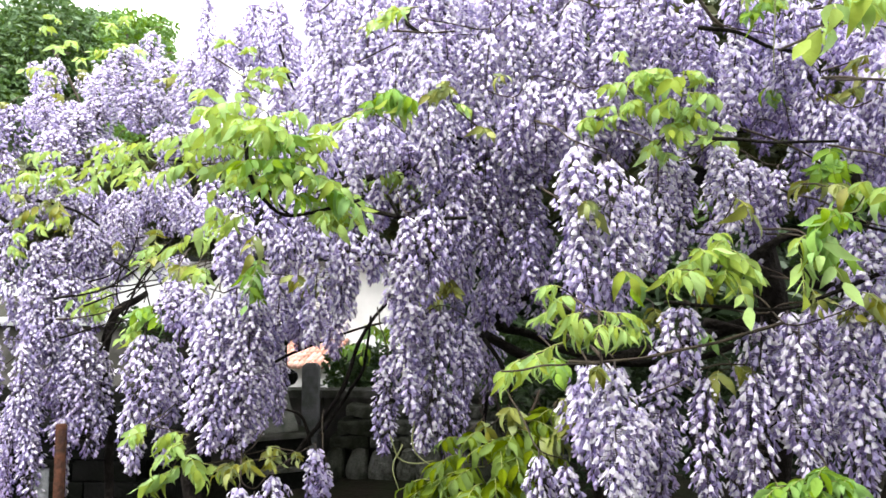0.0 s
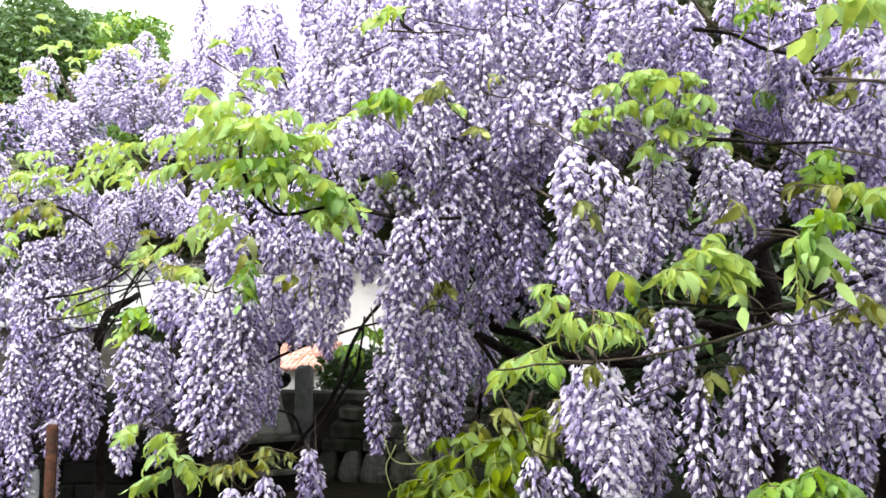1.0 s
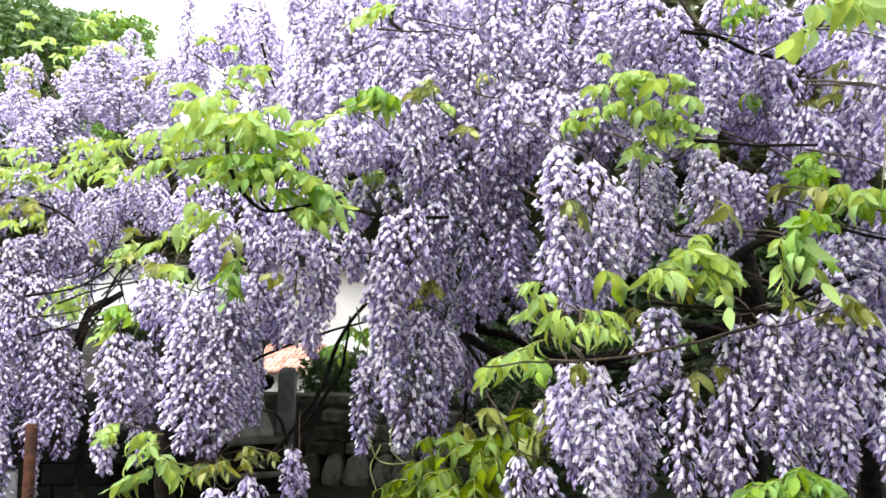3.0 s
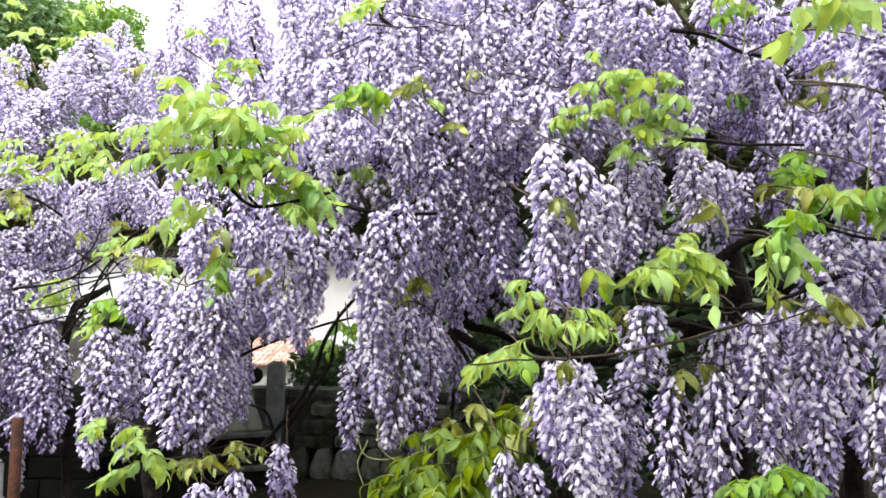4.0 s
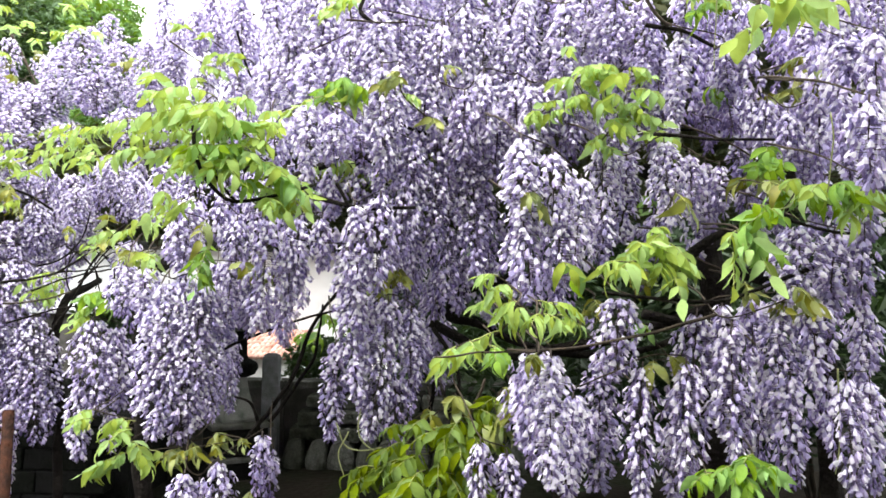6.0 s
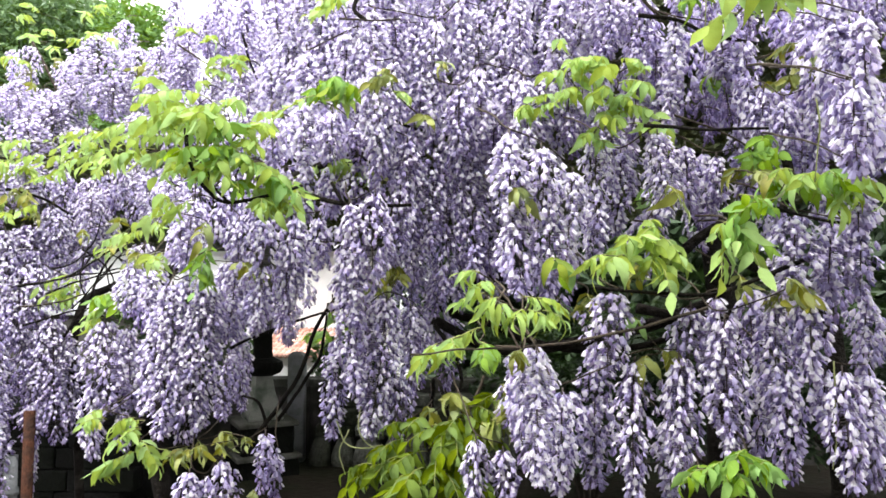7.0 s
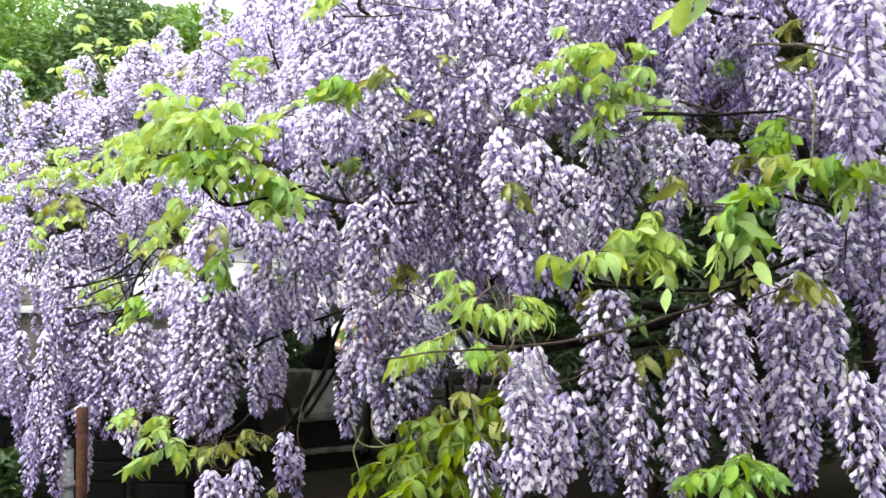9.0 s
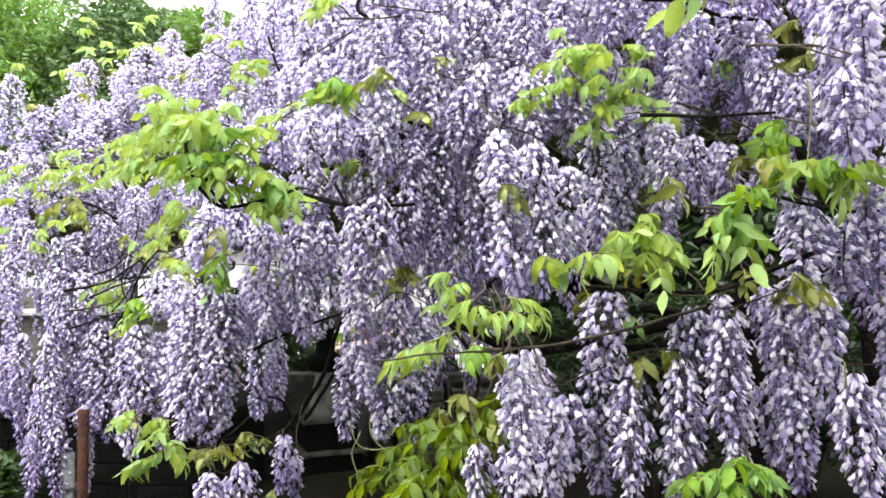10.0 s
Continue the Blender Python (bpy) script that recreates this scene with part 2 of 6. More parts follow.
def raceme_layout(length, width, mood, seed):
    """Rachis points, and for each flower its place and form, for a raceme that hangs from the origin."""
    r = random.Random(seed)
    sway = (r.uniform(-0.08, 0.08), r.uniform(-0.08, 0.08))
    axis = lambda u: Vector((sway[0] * length * u * u, sway[1] * length * u * u, -length * 0.95 * u))
    n = int(14 + 600 * length * (width / 0.1) ** 0.8)
    gap = r.uniform(0, 6.28)
    flowers = []
    for i in range(n):
        u = min(max((i + r.uniform(-0.5, 0.5)) / n, 0.0), 0.995) ** 1.15
        a = i * 2.39996 + r.uniform(-0.5, 0.5)
        fat = min(1.0, 0.42 + 2.4 * u) * (1.0 - 0.62 * max(0.0, (u - 0.5) / 0.5) ** 1.5)
        # the open flowers stand in loose tiers, and one flank is thinner than the other
        fat *= 1 + 0.12 * math.sin(u * length * 150 + seed) - 0.14 * max(0.0, math.cos(a - gap))
        reach = 0.455 * width * fat * r.choice((0.55, 0.8, 1.0, 1.0, 1.12))
        late = u + r.uniform(-0.2, 0.2) + mood
        if late < 0.62:
            kind = r.choice((0, 0, 1, 1, 1, 2))
        elif late < 0.98:
            kind = r.choice((1, 1, 2, 2, 3))
        else:
            kind = r.choice((3, 4, 4, 5))
        # the whitest mood swaps in paler flowers to put bright light into them
        if mood < -0.6:
            kind = r.choice((0, 1, 6, 6, 6)) if kind < 3 else 2
        size = r.uniform(0.76, 1.08)
        drop = r.uniform(0.45, 1.9)
        way = Vector((math.cos(a), math.sin(a), -drop)).normalized()
        stalk = max(0.004, reach - 0.012 * way.xy.length / 0.8)
        start = axis(max(0.0, u - 0.004 / length))
        at = axis(u) + Vector((math.cos(a), math.sin(a), 0.05)) * stalk
        turn = way.to_track_quat("X", "Z").to_matrix().to_4x4()
        spin = Matrix.Rotation(r.uniform(-0.8, 0.8), 4, "X")
        flowers.append((Matrix.Translation(at) @ turn @ spin @ Matrix.Scale(size, 4), kind, start, at))
    return [axis(k / 8) for k in range(9)], flowers


def raceme_meshes(length, width, mood, seed):
    axis, flowers = raceme_layout(length, width, mood, seed)
    stem = Build()
    stem.tube([axis[0] + Vector((0, 0, 0.012))] + axis, 0.0019, 0.0009, 5)
    for m, kind, a, b_ in flowers:
        stem.tube([a, b_], 0.0006, 0.0005, 3, cap=False)
    blossom, buds = Build(), Build()
    for m, kind, a, b_ in flowers:
        (buds if kind in (4, 5) else blossom).put(FLOWERS[kind], m)
    made = [stem.mesh("stem", [STALK]), blossom.mesh("blossoms", FLOWER_MATS, False), buds.mesh("bud_tip", FLOWER_MATS, False) if buds.v else None]
    return made, flowers


LENGTHS = (0.08, 0.115, 0.16, 0.21, 0.27, 0.35, 0.45)
WIDTHS = (0.055, 0.08, 0.105, 0.13, 0.16)
# full also whitens strongly lit racemes, bud also darkens shaded ones
MOODS = {"full": -0.8, "open": -0.36, "half": 0.02, "bud": 0.46}
SHAPES = {}


def shape(length, width, mood, k):
    """The raceme nearest to that size; each is made once, in two forms."""
    key = (min(LENGTHS, key=lambda q: abs(math.log(q / length))), min(WIDTHS, key=lambda q: abs(math.log(q / width))), mood, k % 2)
    if key not in SHAPES:
        SHAPES[key] = raceme_meshes(key[0], key[1], MOODS[mood], len(SHAPES) * 13 + 5)
    return key, SHAPES[key]


RACEME_LABELS = {"full": "wisteria raceme in full flower, almost white to carry brighter light",
                 "open": "pale lilac wisteria raceme with open white-tipped flowers",
                 "half": "lavender wisteria raceme, half its flowers open",
                 "bud": "violet wisteria raceme still mostly in bud, also chosen for shaded spots"}
ANCHORS, PLACES = [], []


def raceme(x, y, z, length, width, mood="open", singly=False):
    """A raceme that hangs from (x, y, z). singly: each of its flowers is a piece of its own."""
    key, (meshes, flowers) = shape(length, width, mood, len(ANCHORS))
    ANCHORS.append(Vector((x, y, z + 0.012)))
    PLACES.append((x, y, z, length, width))
    fit_to = Matrix.Diagonal((width / key[1], width / key[1], length / key[0], 1))
    lean = pose(x, y, z, rng.uniform(-4, 4), rng.uniform(-4, 4), rng.uniform(0, 360))
    ob = root("raceme", lean @ fit_to, RACEME_LABELS[mood], "flower cluster", "wisteria racemes")
    part("stem", meshes[0], ob, "thin brownish flower stem")
    if singly:
        for m, kind, a, b in flowers:
            part("flower", FLOWER_MESHES[kind], ob, m=m)
    else:
        tagged(part("blossoms", meshes[1], ob, "small open lilac pea flowers"), kind="stuff")
        if meshes[2]:
            tagged(part("bud_tip", meshes[2], ob, "violet unopened buds"), kind="stuff")
    return ob


def leaflet_form(long_, wide, droop, fold, seed):
    """A pointed leaflet along +x, folded a little at its midrib and bent down towards the tip."""
    r = random.Random(seed)
    b = Build()
    rows = [(0.0, 0.10), (0.16, 0.72), (0.42, 1.0), (0.70, 0.68), (0.90, 0.26), (1.0, 0.02)]
    verts, faces = [], []
    side = r.uniform(-0.12, 0.12)
    for u, w in rows:
        bend = droop * u * u
        for s in (-1, 0, 1):
            wave = 0.05 * wide * math.sin(u * 9 + s * 1.3 + seed)
            verts.append((long_ * u * (1 - 0.18 * bend * u), s * wide * 0.5 * w + side * long_ * u * u, -long_ * bend * u * 0.55 + abs(s) * wide * fold * w + wave))
    for i in range(len(rows) - 1):
        for k in range(2):
            faces.append((i * 3 + k, i * 3 + k + 1, (i + 1) * 3 + k + 1, (i + 1) * 3 + k))
    b.add(verts, faces)
    return b


LEAFLETS = [leaflet_form(0.046, 0.019, 0.9, 0.18, 1), leaflet_form(0.040, 0.018, 0.3, 0.24, 2), leaflet_form(0.052, 0.019, 1.3, 0.15, 3), leaflet_form(0.034, 0.015, 0.7, 0.28, 4), leaflet_form(0.043, 0.020, -0.4, 0.16, 5)]
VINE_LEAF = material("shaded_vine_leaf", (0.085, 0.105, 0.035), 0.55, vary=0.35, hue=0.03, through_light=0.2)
TONES = {"young": LEAF_YOUNG, "green": LEAF_GREEN, "olive": LEAF_OLIVE, "deep": LEAF_SHADE}
SLENDER = [leaflet_form(0.046, 0.0125, 0.8, 0.24, 6), leaflet_form(0.038, 0.011, 0.4, 0.3, 7), leaflet_form(0.050, 0.013, 1.2, 0.2, 8)]
LEAFLET_MESHES = {tone: [f.mesh("leaflet", [TONES[tone]]) for f in LEAFLETS] for tone in TONES}
SLENDER_MESHES = {tone: [f.mesh("leaflet", [TONES[tone]]) for f in SLENDER] for tone in TONES}
LEAF_LABELS = {"young": "young yellow-green wisteria leaf with drooping leaflets",
               "green": "fresh green wisteria leaf with pointed leaflets",
               "deep": "green wisteria leaf with pointed leaflets, coloured darker for shade",
               "olive": "small olive-bronze wisteria leaf just unfolding"}


LEAF_BASES = []
FAR_LEAVES = Build()


def leaf(x, y, z, long_=0.16, heading=0.0, rise=0.2, tone="young", pairs=5, size=1.0, hang=0.9):
    """A pinnate leaf whose rachis starts at (x, y, z). heading: 0 towards the path, 90 along +x."""
    r = rng
    slender = tone == "young" and y < 1.47 and size < 1.0
    a = radians(heading)
    out = Vector((math.sin(a), -math.cos(a), rise)).normalized()
    pts = [out * long_ * u + Vector((0, 0, -0.45 * long_ * u * u)) for u in (0, 0.2, 0.4, 0.6, 0.8, 1.0)]
    LEAF_BASES.append(Vector((x, y, z)))
    if y > 2.9:
        # far off the leaves are small and run together
        FAR_LEAVES.tube([p + Vector((x, y, z)) for p in pts], 0.0014, 0.0007, 4, mat=4)
    else:
        ob = root("leaf", pose(x, y, z), LEAF_LABELS[tone], "leaf", "wisteria leaves")
        rib = Build()
        rib.tube(pts, 0.0014, 0.0007, 4)
        part("leaf_stalk", rib.mesh("leaf_stalk", [LEAF_RIB]), ob, "thin green leaf stalk")
    level = Vector((out.x, out.y, 0)).normalized()
    across = Vector((-level.y, level.x, 0))
    for i in range(pairs * 2 + 1):
        last = i == pairs * 2
        u = 1.0 if last else 0.22 + 0.72 * (i // 2) / pairs
        k = u * 5
        j = min(4, int(k))
        at = pts[j].lerp(pts[j + 1], k - j)
        s = 0 if last else (1 if i % 2 else -1)
        d = (across * s * r.uniform(0.5, 1.1) + level * (0.45 if not last else 1.0) + Vector((r.uniform(-0.25, 0.25), r.uniform(-0.25, 0.25), -hang * r.uniform(0.35, 1.5)))).normalized()
        turn = d.to_track_quat("X", "Z").to_matrix().to_4x4() @ Matrix.Rotation(r.uniform(-1.3, 1.3), 4, "X")
        grow = size * r.uniform(0.68, 1.22) * (1.1 - 0.25 * abs(u - 0.55))
        place = Matrix.Translation(at) @ turn @ Matrix.Scale(grow, 4)
        if y > 2.9:
            form = r.choice(LEAFLETS)
            FAR_LEAVES.add([tuple(Vector((x, y, z)) + place @ Vector(c)) for c in form.v], form.f, list(TONES).index(tone))
        else:
            part("leaflet", r.choice((SLENDER_MESHES if slender else LEAFLET_MESHES)[tone]), ob, m=place)


def smooth_path(pts, steps=5):
    """A rounded line through the points."""
    p = [Vector(q) for q in pts]
    p = [p[0] * 2 - p[1]] + p + [p[-1] * 2 - p[-2]]
    out = []
    for i in range(1, len(p) - 2):
        for k in range(steps):
            t = k / steps
            out.append(0.5 * ((2 * p[i]) + (p[i + 1] - p[i - 1]) * t + (2 * p[i - 1] - 5 * p[i] + 4 * p[i + 1] - p[i + 2]) * t * t
                              + (3 * p[i] - p[i - 1] - 3 * p[i + 1] + p[i + 2]) * t ** 3))
    return out + [p[-2]]


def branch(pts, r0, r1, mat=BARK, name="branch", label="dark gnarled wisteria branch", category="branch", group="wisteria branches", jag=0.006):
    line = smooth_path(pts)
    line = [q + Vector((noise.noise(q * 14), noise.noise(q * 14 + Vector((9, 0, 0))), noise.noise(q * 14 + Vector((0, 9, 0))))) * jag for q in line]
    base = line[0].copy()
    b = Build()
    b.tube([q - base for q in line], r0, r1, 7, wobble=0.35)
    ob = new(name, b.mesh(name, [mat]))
    ob.location = base
    return tagged(ob, label, category, group)


# ---- the setting: ground, boundary wall, house and trees beyond ----
def ground():
    """One sheet to the horizon: a level yard, and beyond the boundary wall slightly lower land."""
    xs = [-400, -120, -40, -20] + [-10 + 0.5 * i for i in range(41)] + [20, 40, 120, 400]
    ys = [-400, -100, -30, -10] + [-5 + 0.5 * i for i in range(26)] + [8, 8.5, 9.2, 10, 10.6, 12, 16, 24, 40, 100, 400, 1500]
    b = Build()
    verts = []
    for y in ys:
        for x in xs:
            fall = -0.20 - 1.0 * min(1.0, max(0.0, (y - 7.8) / 2.5))
            verts.append((x, y, fall + 0.03 * noise.noise(Vector((x * 0.9, y * 0.9, 0)))))
    n = len(xs)
    faces = [(j * n + i, j * n + i + 1, (j + 1) * n + i + 1, (j + 1) * n + i) for j in range(len(ys) - 1) for i in range(n - 1)]
    b.add(verts, faces)
    return tagged(new("ground", b.mesh("ground", [SOIL])), "brown bare soil with patches of moss", "ground", kind="structure")


ground()


def boundary_wall():
    wall = root("wall_boundary", pose(0, 7.4, -0.2), "low stained concrete boundary wall with stone footing", "wall", kind="structure")
    for i in range(9):
        x = -6.0 + i * 1.35
        part("panel", box_mesh("panel", (1.342, 0.16, 0.74), CONCRETE, 0.008, 0.004, 3), wall, m=pose(x, 0, -0.05))
        part("coping", box_mesh("coping", (1.345, 0.26, 0.075), STONE, 0.014, 0.004, 2), wall, m=pose(x, 0, 0.692))
    r = random.Random(5)
    # four courses of rough stones, upright boulders lowest
    z = -0.04
    for row, (h, widths, bow) in enumerate(((0.30, (0.23, 0.30, 0.19), 0.06), (0.125, (0.26, 0.34, 0.20), 0.03), (0.15, (0.29, 0.22, 0.36), 0.03), (0.12, (0.24, 0.31, 0.38), 0.025))):
        shapes = [box_mesh("stone", (w, 0.26, h - 0.008), FOOTING, bow, bow * 0.8, 3) for w in widths]
        x = -1.22 + 0.07 * row
        while x < 0.9:
            k = r.randrange(3)
            part("stone", shapes[k], wall, m=pose(x + widths[k] / 2, -0.27 + row * 0.028 + r.uniform(-0.015, 0.015), z, r.uniform(-3, 3), r.uniform(-4, 4), r.uniform(-6, 6)))
            x += widths[k] + r.uniform(0.004, 0.03)
        z += h
    return wall


boundary_wall()


def wall_behind():
    """An unseen plain wall across the path, added to close the place and cut light from the front."""
    me = box_mesh("wall_behind", (18.0, 0.25, 5.0), CONCRETE, 0.02)
    ob = new("wall_behind", me)
    ob.location = (0, -3.4, -0.05)
    return tagged(ob, "unseen plain stained concrete wall added across the path to block front light", "wall", kind="structure")


wall_behind()


def stone_platform():
    """A long masonry platform before the wall, four courses of blocks under cap slabs."""
    base = root("stone_platform", pose(-4.2, 6.1, -0.2), "long stone platform with cap slabs, shade put into its near-black colour", "platform", kind="structure")
    r = random.Random(8)
    # blocks, core and slabs carry the canopy's shade in their colour
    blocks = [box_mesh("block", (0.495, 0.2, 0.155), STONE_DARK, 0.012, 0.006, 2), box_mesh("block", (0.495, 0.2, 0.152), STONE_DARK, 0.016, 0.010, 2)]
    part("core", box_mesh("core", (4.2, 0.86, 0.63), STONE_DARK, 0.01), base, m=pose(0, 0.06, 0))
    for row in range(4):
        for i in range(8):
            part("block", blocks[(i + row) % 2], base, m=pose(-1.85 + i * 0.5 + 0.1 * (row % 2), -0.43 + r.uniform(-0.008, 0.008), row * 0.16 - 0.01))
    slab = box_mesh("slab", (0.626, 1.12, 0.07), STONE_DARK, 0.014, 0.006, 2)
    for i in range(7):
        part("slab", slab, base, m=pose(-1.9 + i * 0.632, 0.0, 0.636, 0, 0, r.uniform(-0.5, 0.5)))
    return base


stone_platform()


def lantern_plinth(x, y, turn):
    """The stepped square plinth under the lantern, one corner towards the path."""
    ob = root("lantern_plinth", pose(x, y, -0.22, 0, 0, turn), "stepped stone plinth set cornerwise under a lantern, tiers darkened for shade", "plinth")
    # the tiers are painted near-black for shade, the slabs keep plain stone
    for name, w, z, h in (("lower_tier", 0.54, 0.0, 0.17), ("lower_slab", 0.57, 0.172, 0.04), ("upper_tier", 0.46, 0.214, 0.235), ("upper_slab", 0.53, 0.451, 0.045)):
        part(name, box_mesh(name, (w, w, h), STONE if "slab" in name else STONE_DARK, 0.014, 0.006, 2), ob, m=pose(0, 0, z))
    return ob


def stone_lantern(x, y, z, turn):
    """A square lantern on a flared four-sided foot."""
    ob = root("stone_lantern", pose(x, y, z, 0, 0, turn), "weathered grey granite lantern with a flared square foot", "stone lantern")
    q = math.sqrt(0.5)
    foot = lathe_mesh("foot", [(0.30 * q, 0), (0.31 * q, 0.025), (0.29 * q, 0.08), (0.235 * q, 0.17), (0.185 * q, 0.27), (0.155 * q, 0.38), (0.15 * q, 0.43)], LANTERN, 4)
    part("foot", foot, ob, m=pose(0, 0, 0, 0, 0, 45) @ Matrix.Diagonal((1.0, 1.0, 0.88, 1)))
    # bulb and shaft painted darker than the foot to stand for shade
    part("bulb", lathe_mesh("bulb", [(0.105, 0.379), (0.155, 0.40), (0.185, 0.45), (0.175, 0.50), (0.11, 0.535)], STONE_DARK, 18), ob, "round swelling, its shade painted as near-black stone")
    part("shaft", lathe_mesh("shaft", [(0.10, 0.536), (0.088, 0.57), (0.085, 0.74), (0.11, 0.78)], STONE_DARK, 14), ob, "weathered shaft, its shade painted as near-black stone")
    part("platform", lathe_mesh("platform", [(0.13, 0.781), (0.24, 0.85), (0.26, 0.90), (0.25, 0.93)], LANTERN, 4), ob, m=pose(0, 0, 0, 0, 0, 45))
    for sx, sy in ((-1, -1), (1, -1), (-1, 1), (1, 1)):
        part("corner_post", box_mesh("corner_post", (0.05, 0.05, 0.24), LANTERN, 0.008), ob, m=pose(sx * 0.09, sy * 0.09, 0.931))
    part("roof", lathe_mesh("roof", [(0.20, 1.172), (0.36, 1.18), (0.37, 1.22), (0.20, 1.32), (0.07, 1.39)], LANTERN, 4), ob, m=pose(0, 0, 0, 0, 0, 45))
    part("finial", lathe_mesh("finial", [(0.06, 1.391), (0.085, 1.43), (0.065, 1.50), (0.015, 1.56)], LANTERN, 14), ob)
    return ob


lantern_plinth(-1.60, 6.82, 29.5)
stone_lantern(-1.60, 6.82, 0.277, 29.5)


def stone_post(x, y, w, h):
    """A squared granite post with a low pyramid top."""
    bm = bmesh.new()
    bmesh.ops.create_cube(bm, size=1, matrix=Matrix.Translation((0, 0, h / 2)) @ Matrix.Diagonal((w, w, h, 1)))
    top = [f for f in bm.faces if f.normal.z > 0.9]
    bmesh.ops.inset_individual(bm, faces=top, thickness=w * 0.22, depth=w * 0.25)
    bmesh.ops.bevel(bm, geom=bm.edges[:], offset=0.008, segments=2, affect="EDGES")
    me = bpy.data.meshes.new("stone_post")
    bm.to_mesh(me)
    bm.free()
    me.materials.append(GRANITE)
    ob = new("stone_post", me)
    ob.location = (x, y, -0.22)
    return tagged(ob, "squared grey granite post before the boundary wall", "post")


stone_post(-1.38, 7.235, 0.15, 1.01)


def house():
    """A white plastered house with an orange tiled lean-to, beyond the wall."""
    ob = root("house", pose(-4.9, 19.0, -1.22), "white plastered house with orange tiled lean-to roof", "house")
    part("wall", box_mesh("wall", (7.4, 6.0, 3.4), PLASTER, 0.02), ob)
    eave = Build()
    eave.add([(-4.1, -3.5, 3.35), (4.1, -3.5, 3.35), (4.1, 0, 4.8), (-4.1, 0, 4.8), (4.1, 3.5, 3.35), (-4.1, 3.5, 3.35), (-4.1, -3.5, 3.5), (4.1, -3.5, 3.5), (4.1, 0, 4.98), (-4.1, 0, 4.98), (4.1, 3.5, 3.5), (-4.1, 3.5, 3.5)],
             [(6, 7, 8, 9), (9, 8, 10, 11), (0, 3, 2, 1), (3, 5, 4, 2), (0, 1, 7, 6), (5, 11, 10, 4), (0, 6, 9, 3), (3, 9, 11, 5), (1, 2, 8, 7), (2, 4, 10, 8)])
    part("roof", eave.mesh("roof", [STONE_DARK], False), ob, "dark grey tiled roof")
    lean = part("lean_to", box_mesh("lean_to", (1.2, 2.0, 1.38), PLASTER, 0.02), ob, "low plastered lean-to", m=pose(1.85, -4.01, 0))
    row = Build()
    for k in range(13):
        x0 = -0.60 + k * 0.10
        for j in range(7):
            row.tube([(x0, -1.25 + j * 0.32, 0.05 * j), (x0, -0.90 + j * 0.32, 0.05 * j + 0.035)], 0.054, 0.046, 8)
    part("tiles", row.mesh("tiles", [ROOF_TILE]), lean, "rows of faded orange clay tiles", m=pose(0, 0, 1.40))
    return ob


house()


def shed():
    """A plain grey block shed with a flat metal roof, before the house."""
    ob = root("shed", pose(-6.9, 13.6, -1.22), "plain grey concrete block shed with flat roof", "shed")
    part("wall", box_mesh("wall", (5.0, 1.6, 2.15), CONCRETE, 0.02), ob)
    part("roof", box_mesh("roof", (5.3, 1.9, 0.09), ALUMINIUM, 0.015), ob, "flat pale metal roof", m=pose(0, 0, 2.152))
    return ob


shed()


def leaf_cloud(b, centre, radius, count, size, r, squash=0.8):
    """Scatters small bent leaf tufts through an uneven ball, most of them near its skin."""
    c = Vector(centre)
    for _ in range(count):
        d = Vector((r.gauss(0, 1), r.gauss(0, 1), r.gauss(0, 1))).normalized()
        bump = 1 + 0.35 * noise.noise(d * 2.3 + c)
        q = c + Vector((d.x, d.y, d.z * squash)) * radius * bump * (0.55 + 0.45 * r.random() ** 0.5)
        u = Vector((r.gauss(0, 1), r.gauss(0, 1), r.gauss(0, 0.6))).normalized()
        v = u.orthogonal().normalized()
        v.rotate(Matrix.Rotation(r.uniform(0, 6.28), 3, u))
        s = size * r.uniform(0.6, 1.3)
        w = u.cross(v) * s * 0.25
        b.add([tuple(q - u * s), tuple(q + v * s * 0.45 + w), tuple(q + u * s), tuple(q - v * s * 0.45 + w)], [(0, 1, 2), (0, 2, 3)])


def tree(x, y, z0, height, spread, mat, leaf_size, clumps, per, label, seed):
    r = random.Random(seed)
    ob = root("tree", pose(x, y, z0), label, "tree", "trees beyond the wall")
    trunk = Build()
    trunk.tube(smooth_path([(0, 0, -0.3), (0.15, 0.1, height * 0.25), (-0.1, 0, height * 0.5), (0.1, 0, height * 0.85)]), height * 0.035, height * 0.008, 9, wobble=0.3)
    spots = []
    for i in range(clumps):
        a = i * 2.4 + r.uniform(-0.4, 0.4)
        u = (i + 0.5) / clumps
        zz = height * (0.30 + 0.62 * u)
        rad = spread * math.sqrt(max(0.05, 1 - ((u - 0.38) / 0.66) ** 2)) * r.uniform(0.45, 0.85)
        spots.append(Vector((math.cos(a) * rad, math.sin(a) * rad, zz)))
    for s in spots:
        trunk.tube([(0, 0, s.z * 0.62), (s.x * 0.5, s.y * 0.5, s.z * 0.82), tuple(s)], height * 0.010, height * 0.003, 5)
    part("trunk", trunk.mesh("trunk", [TREE_BARK]), ob, "brown trunk with spreading limbs")
    crown = Build()
    for s in spots:
        leaf_cloud(crown, s, spread * r.uniform(0.32, 0.48), per, leaf_size, r)
    tagged(part("crown", crown.mesh("crown", [mat], False), ob, "dense leafy crown"), kind="stuff")
    return ob


tree(-13.3, 24.5, -1.2, 12.5, 3.4, CROWN_DARK, 0.12, 60, 1200, "broad dark green evergreen tree behind the house", 3)
tree(-9.0, 20.5, -1.2, 10.9, 1.6, CROWN_LIGHT, 0.10, 30, 600, "light green tree among darker ones", 4)
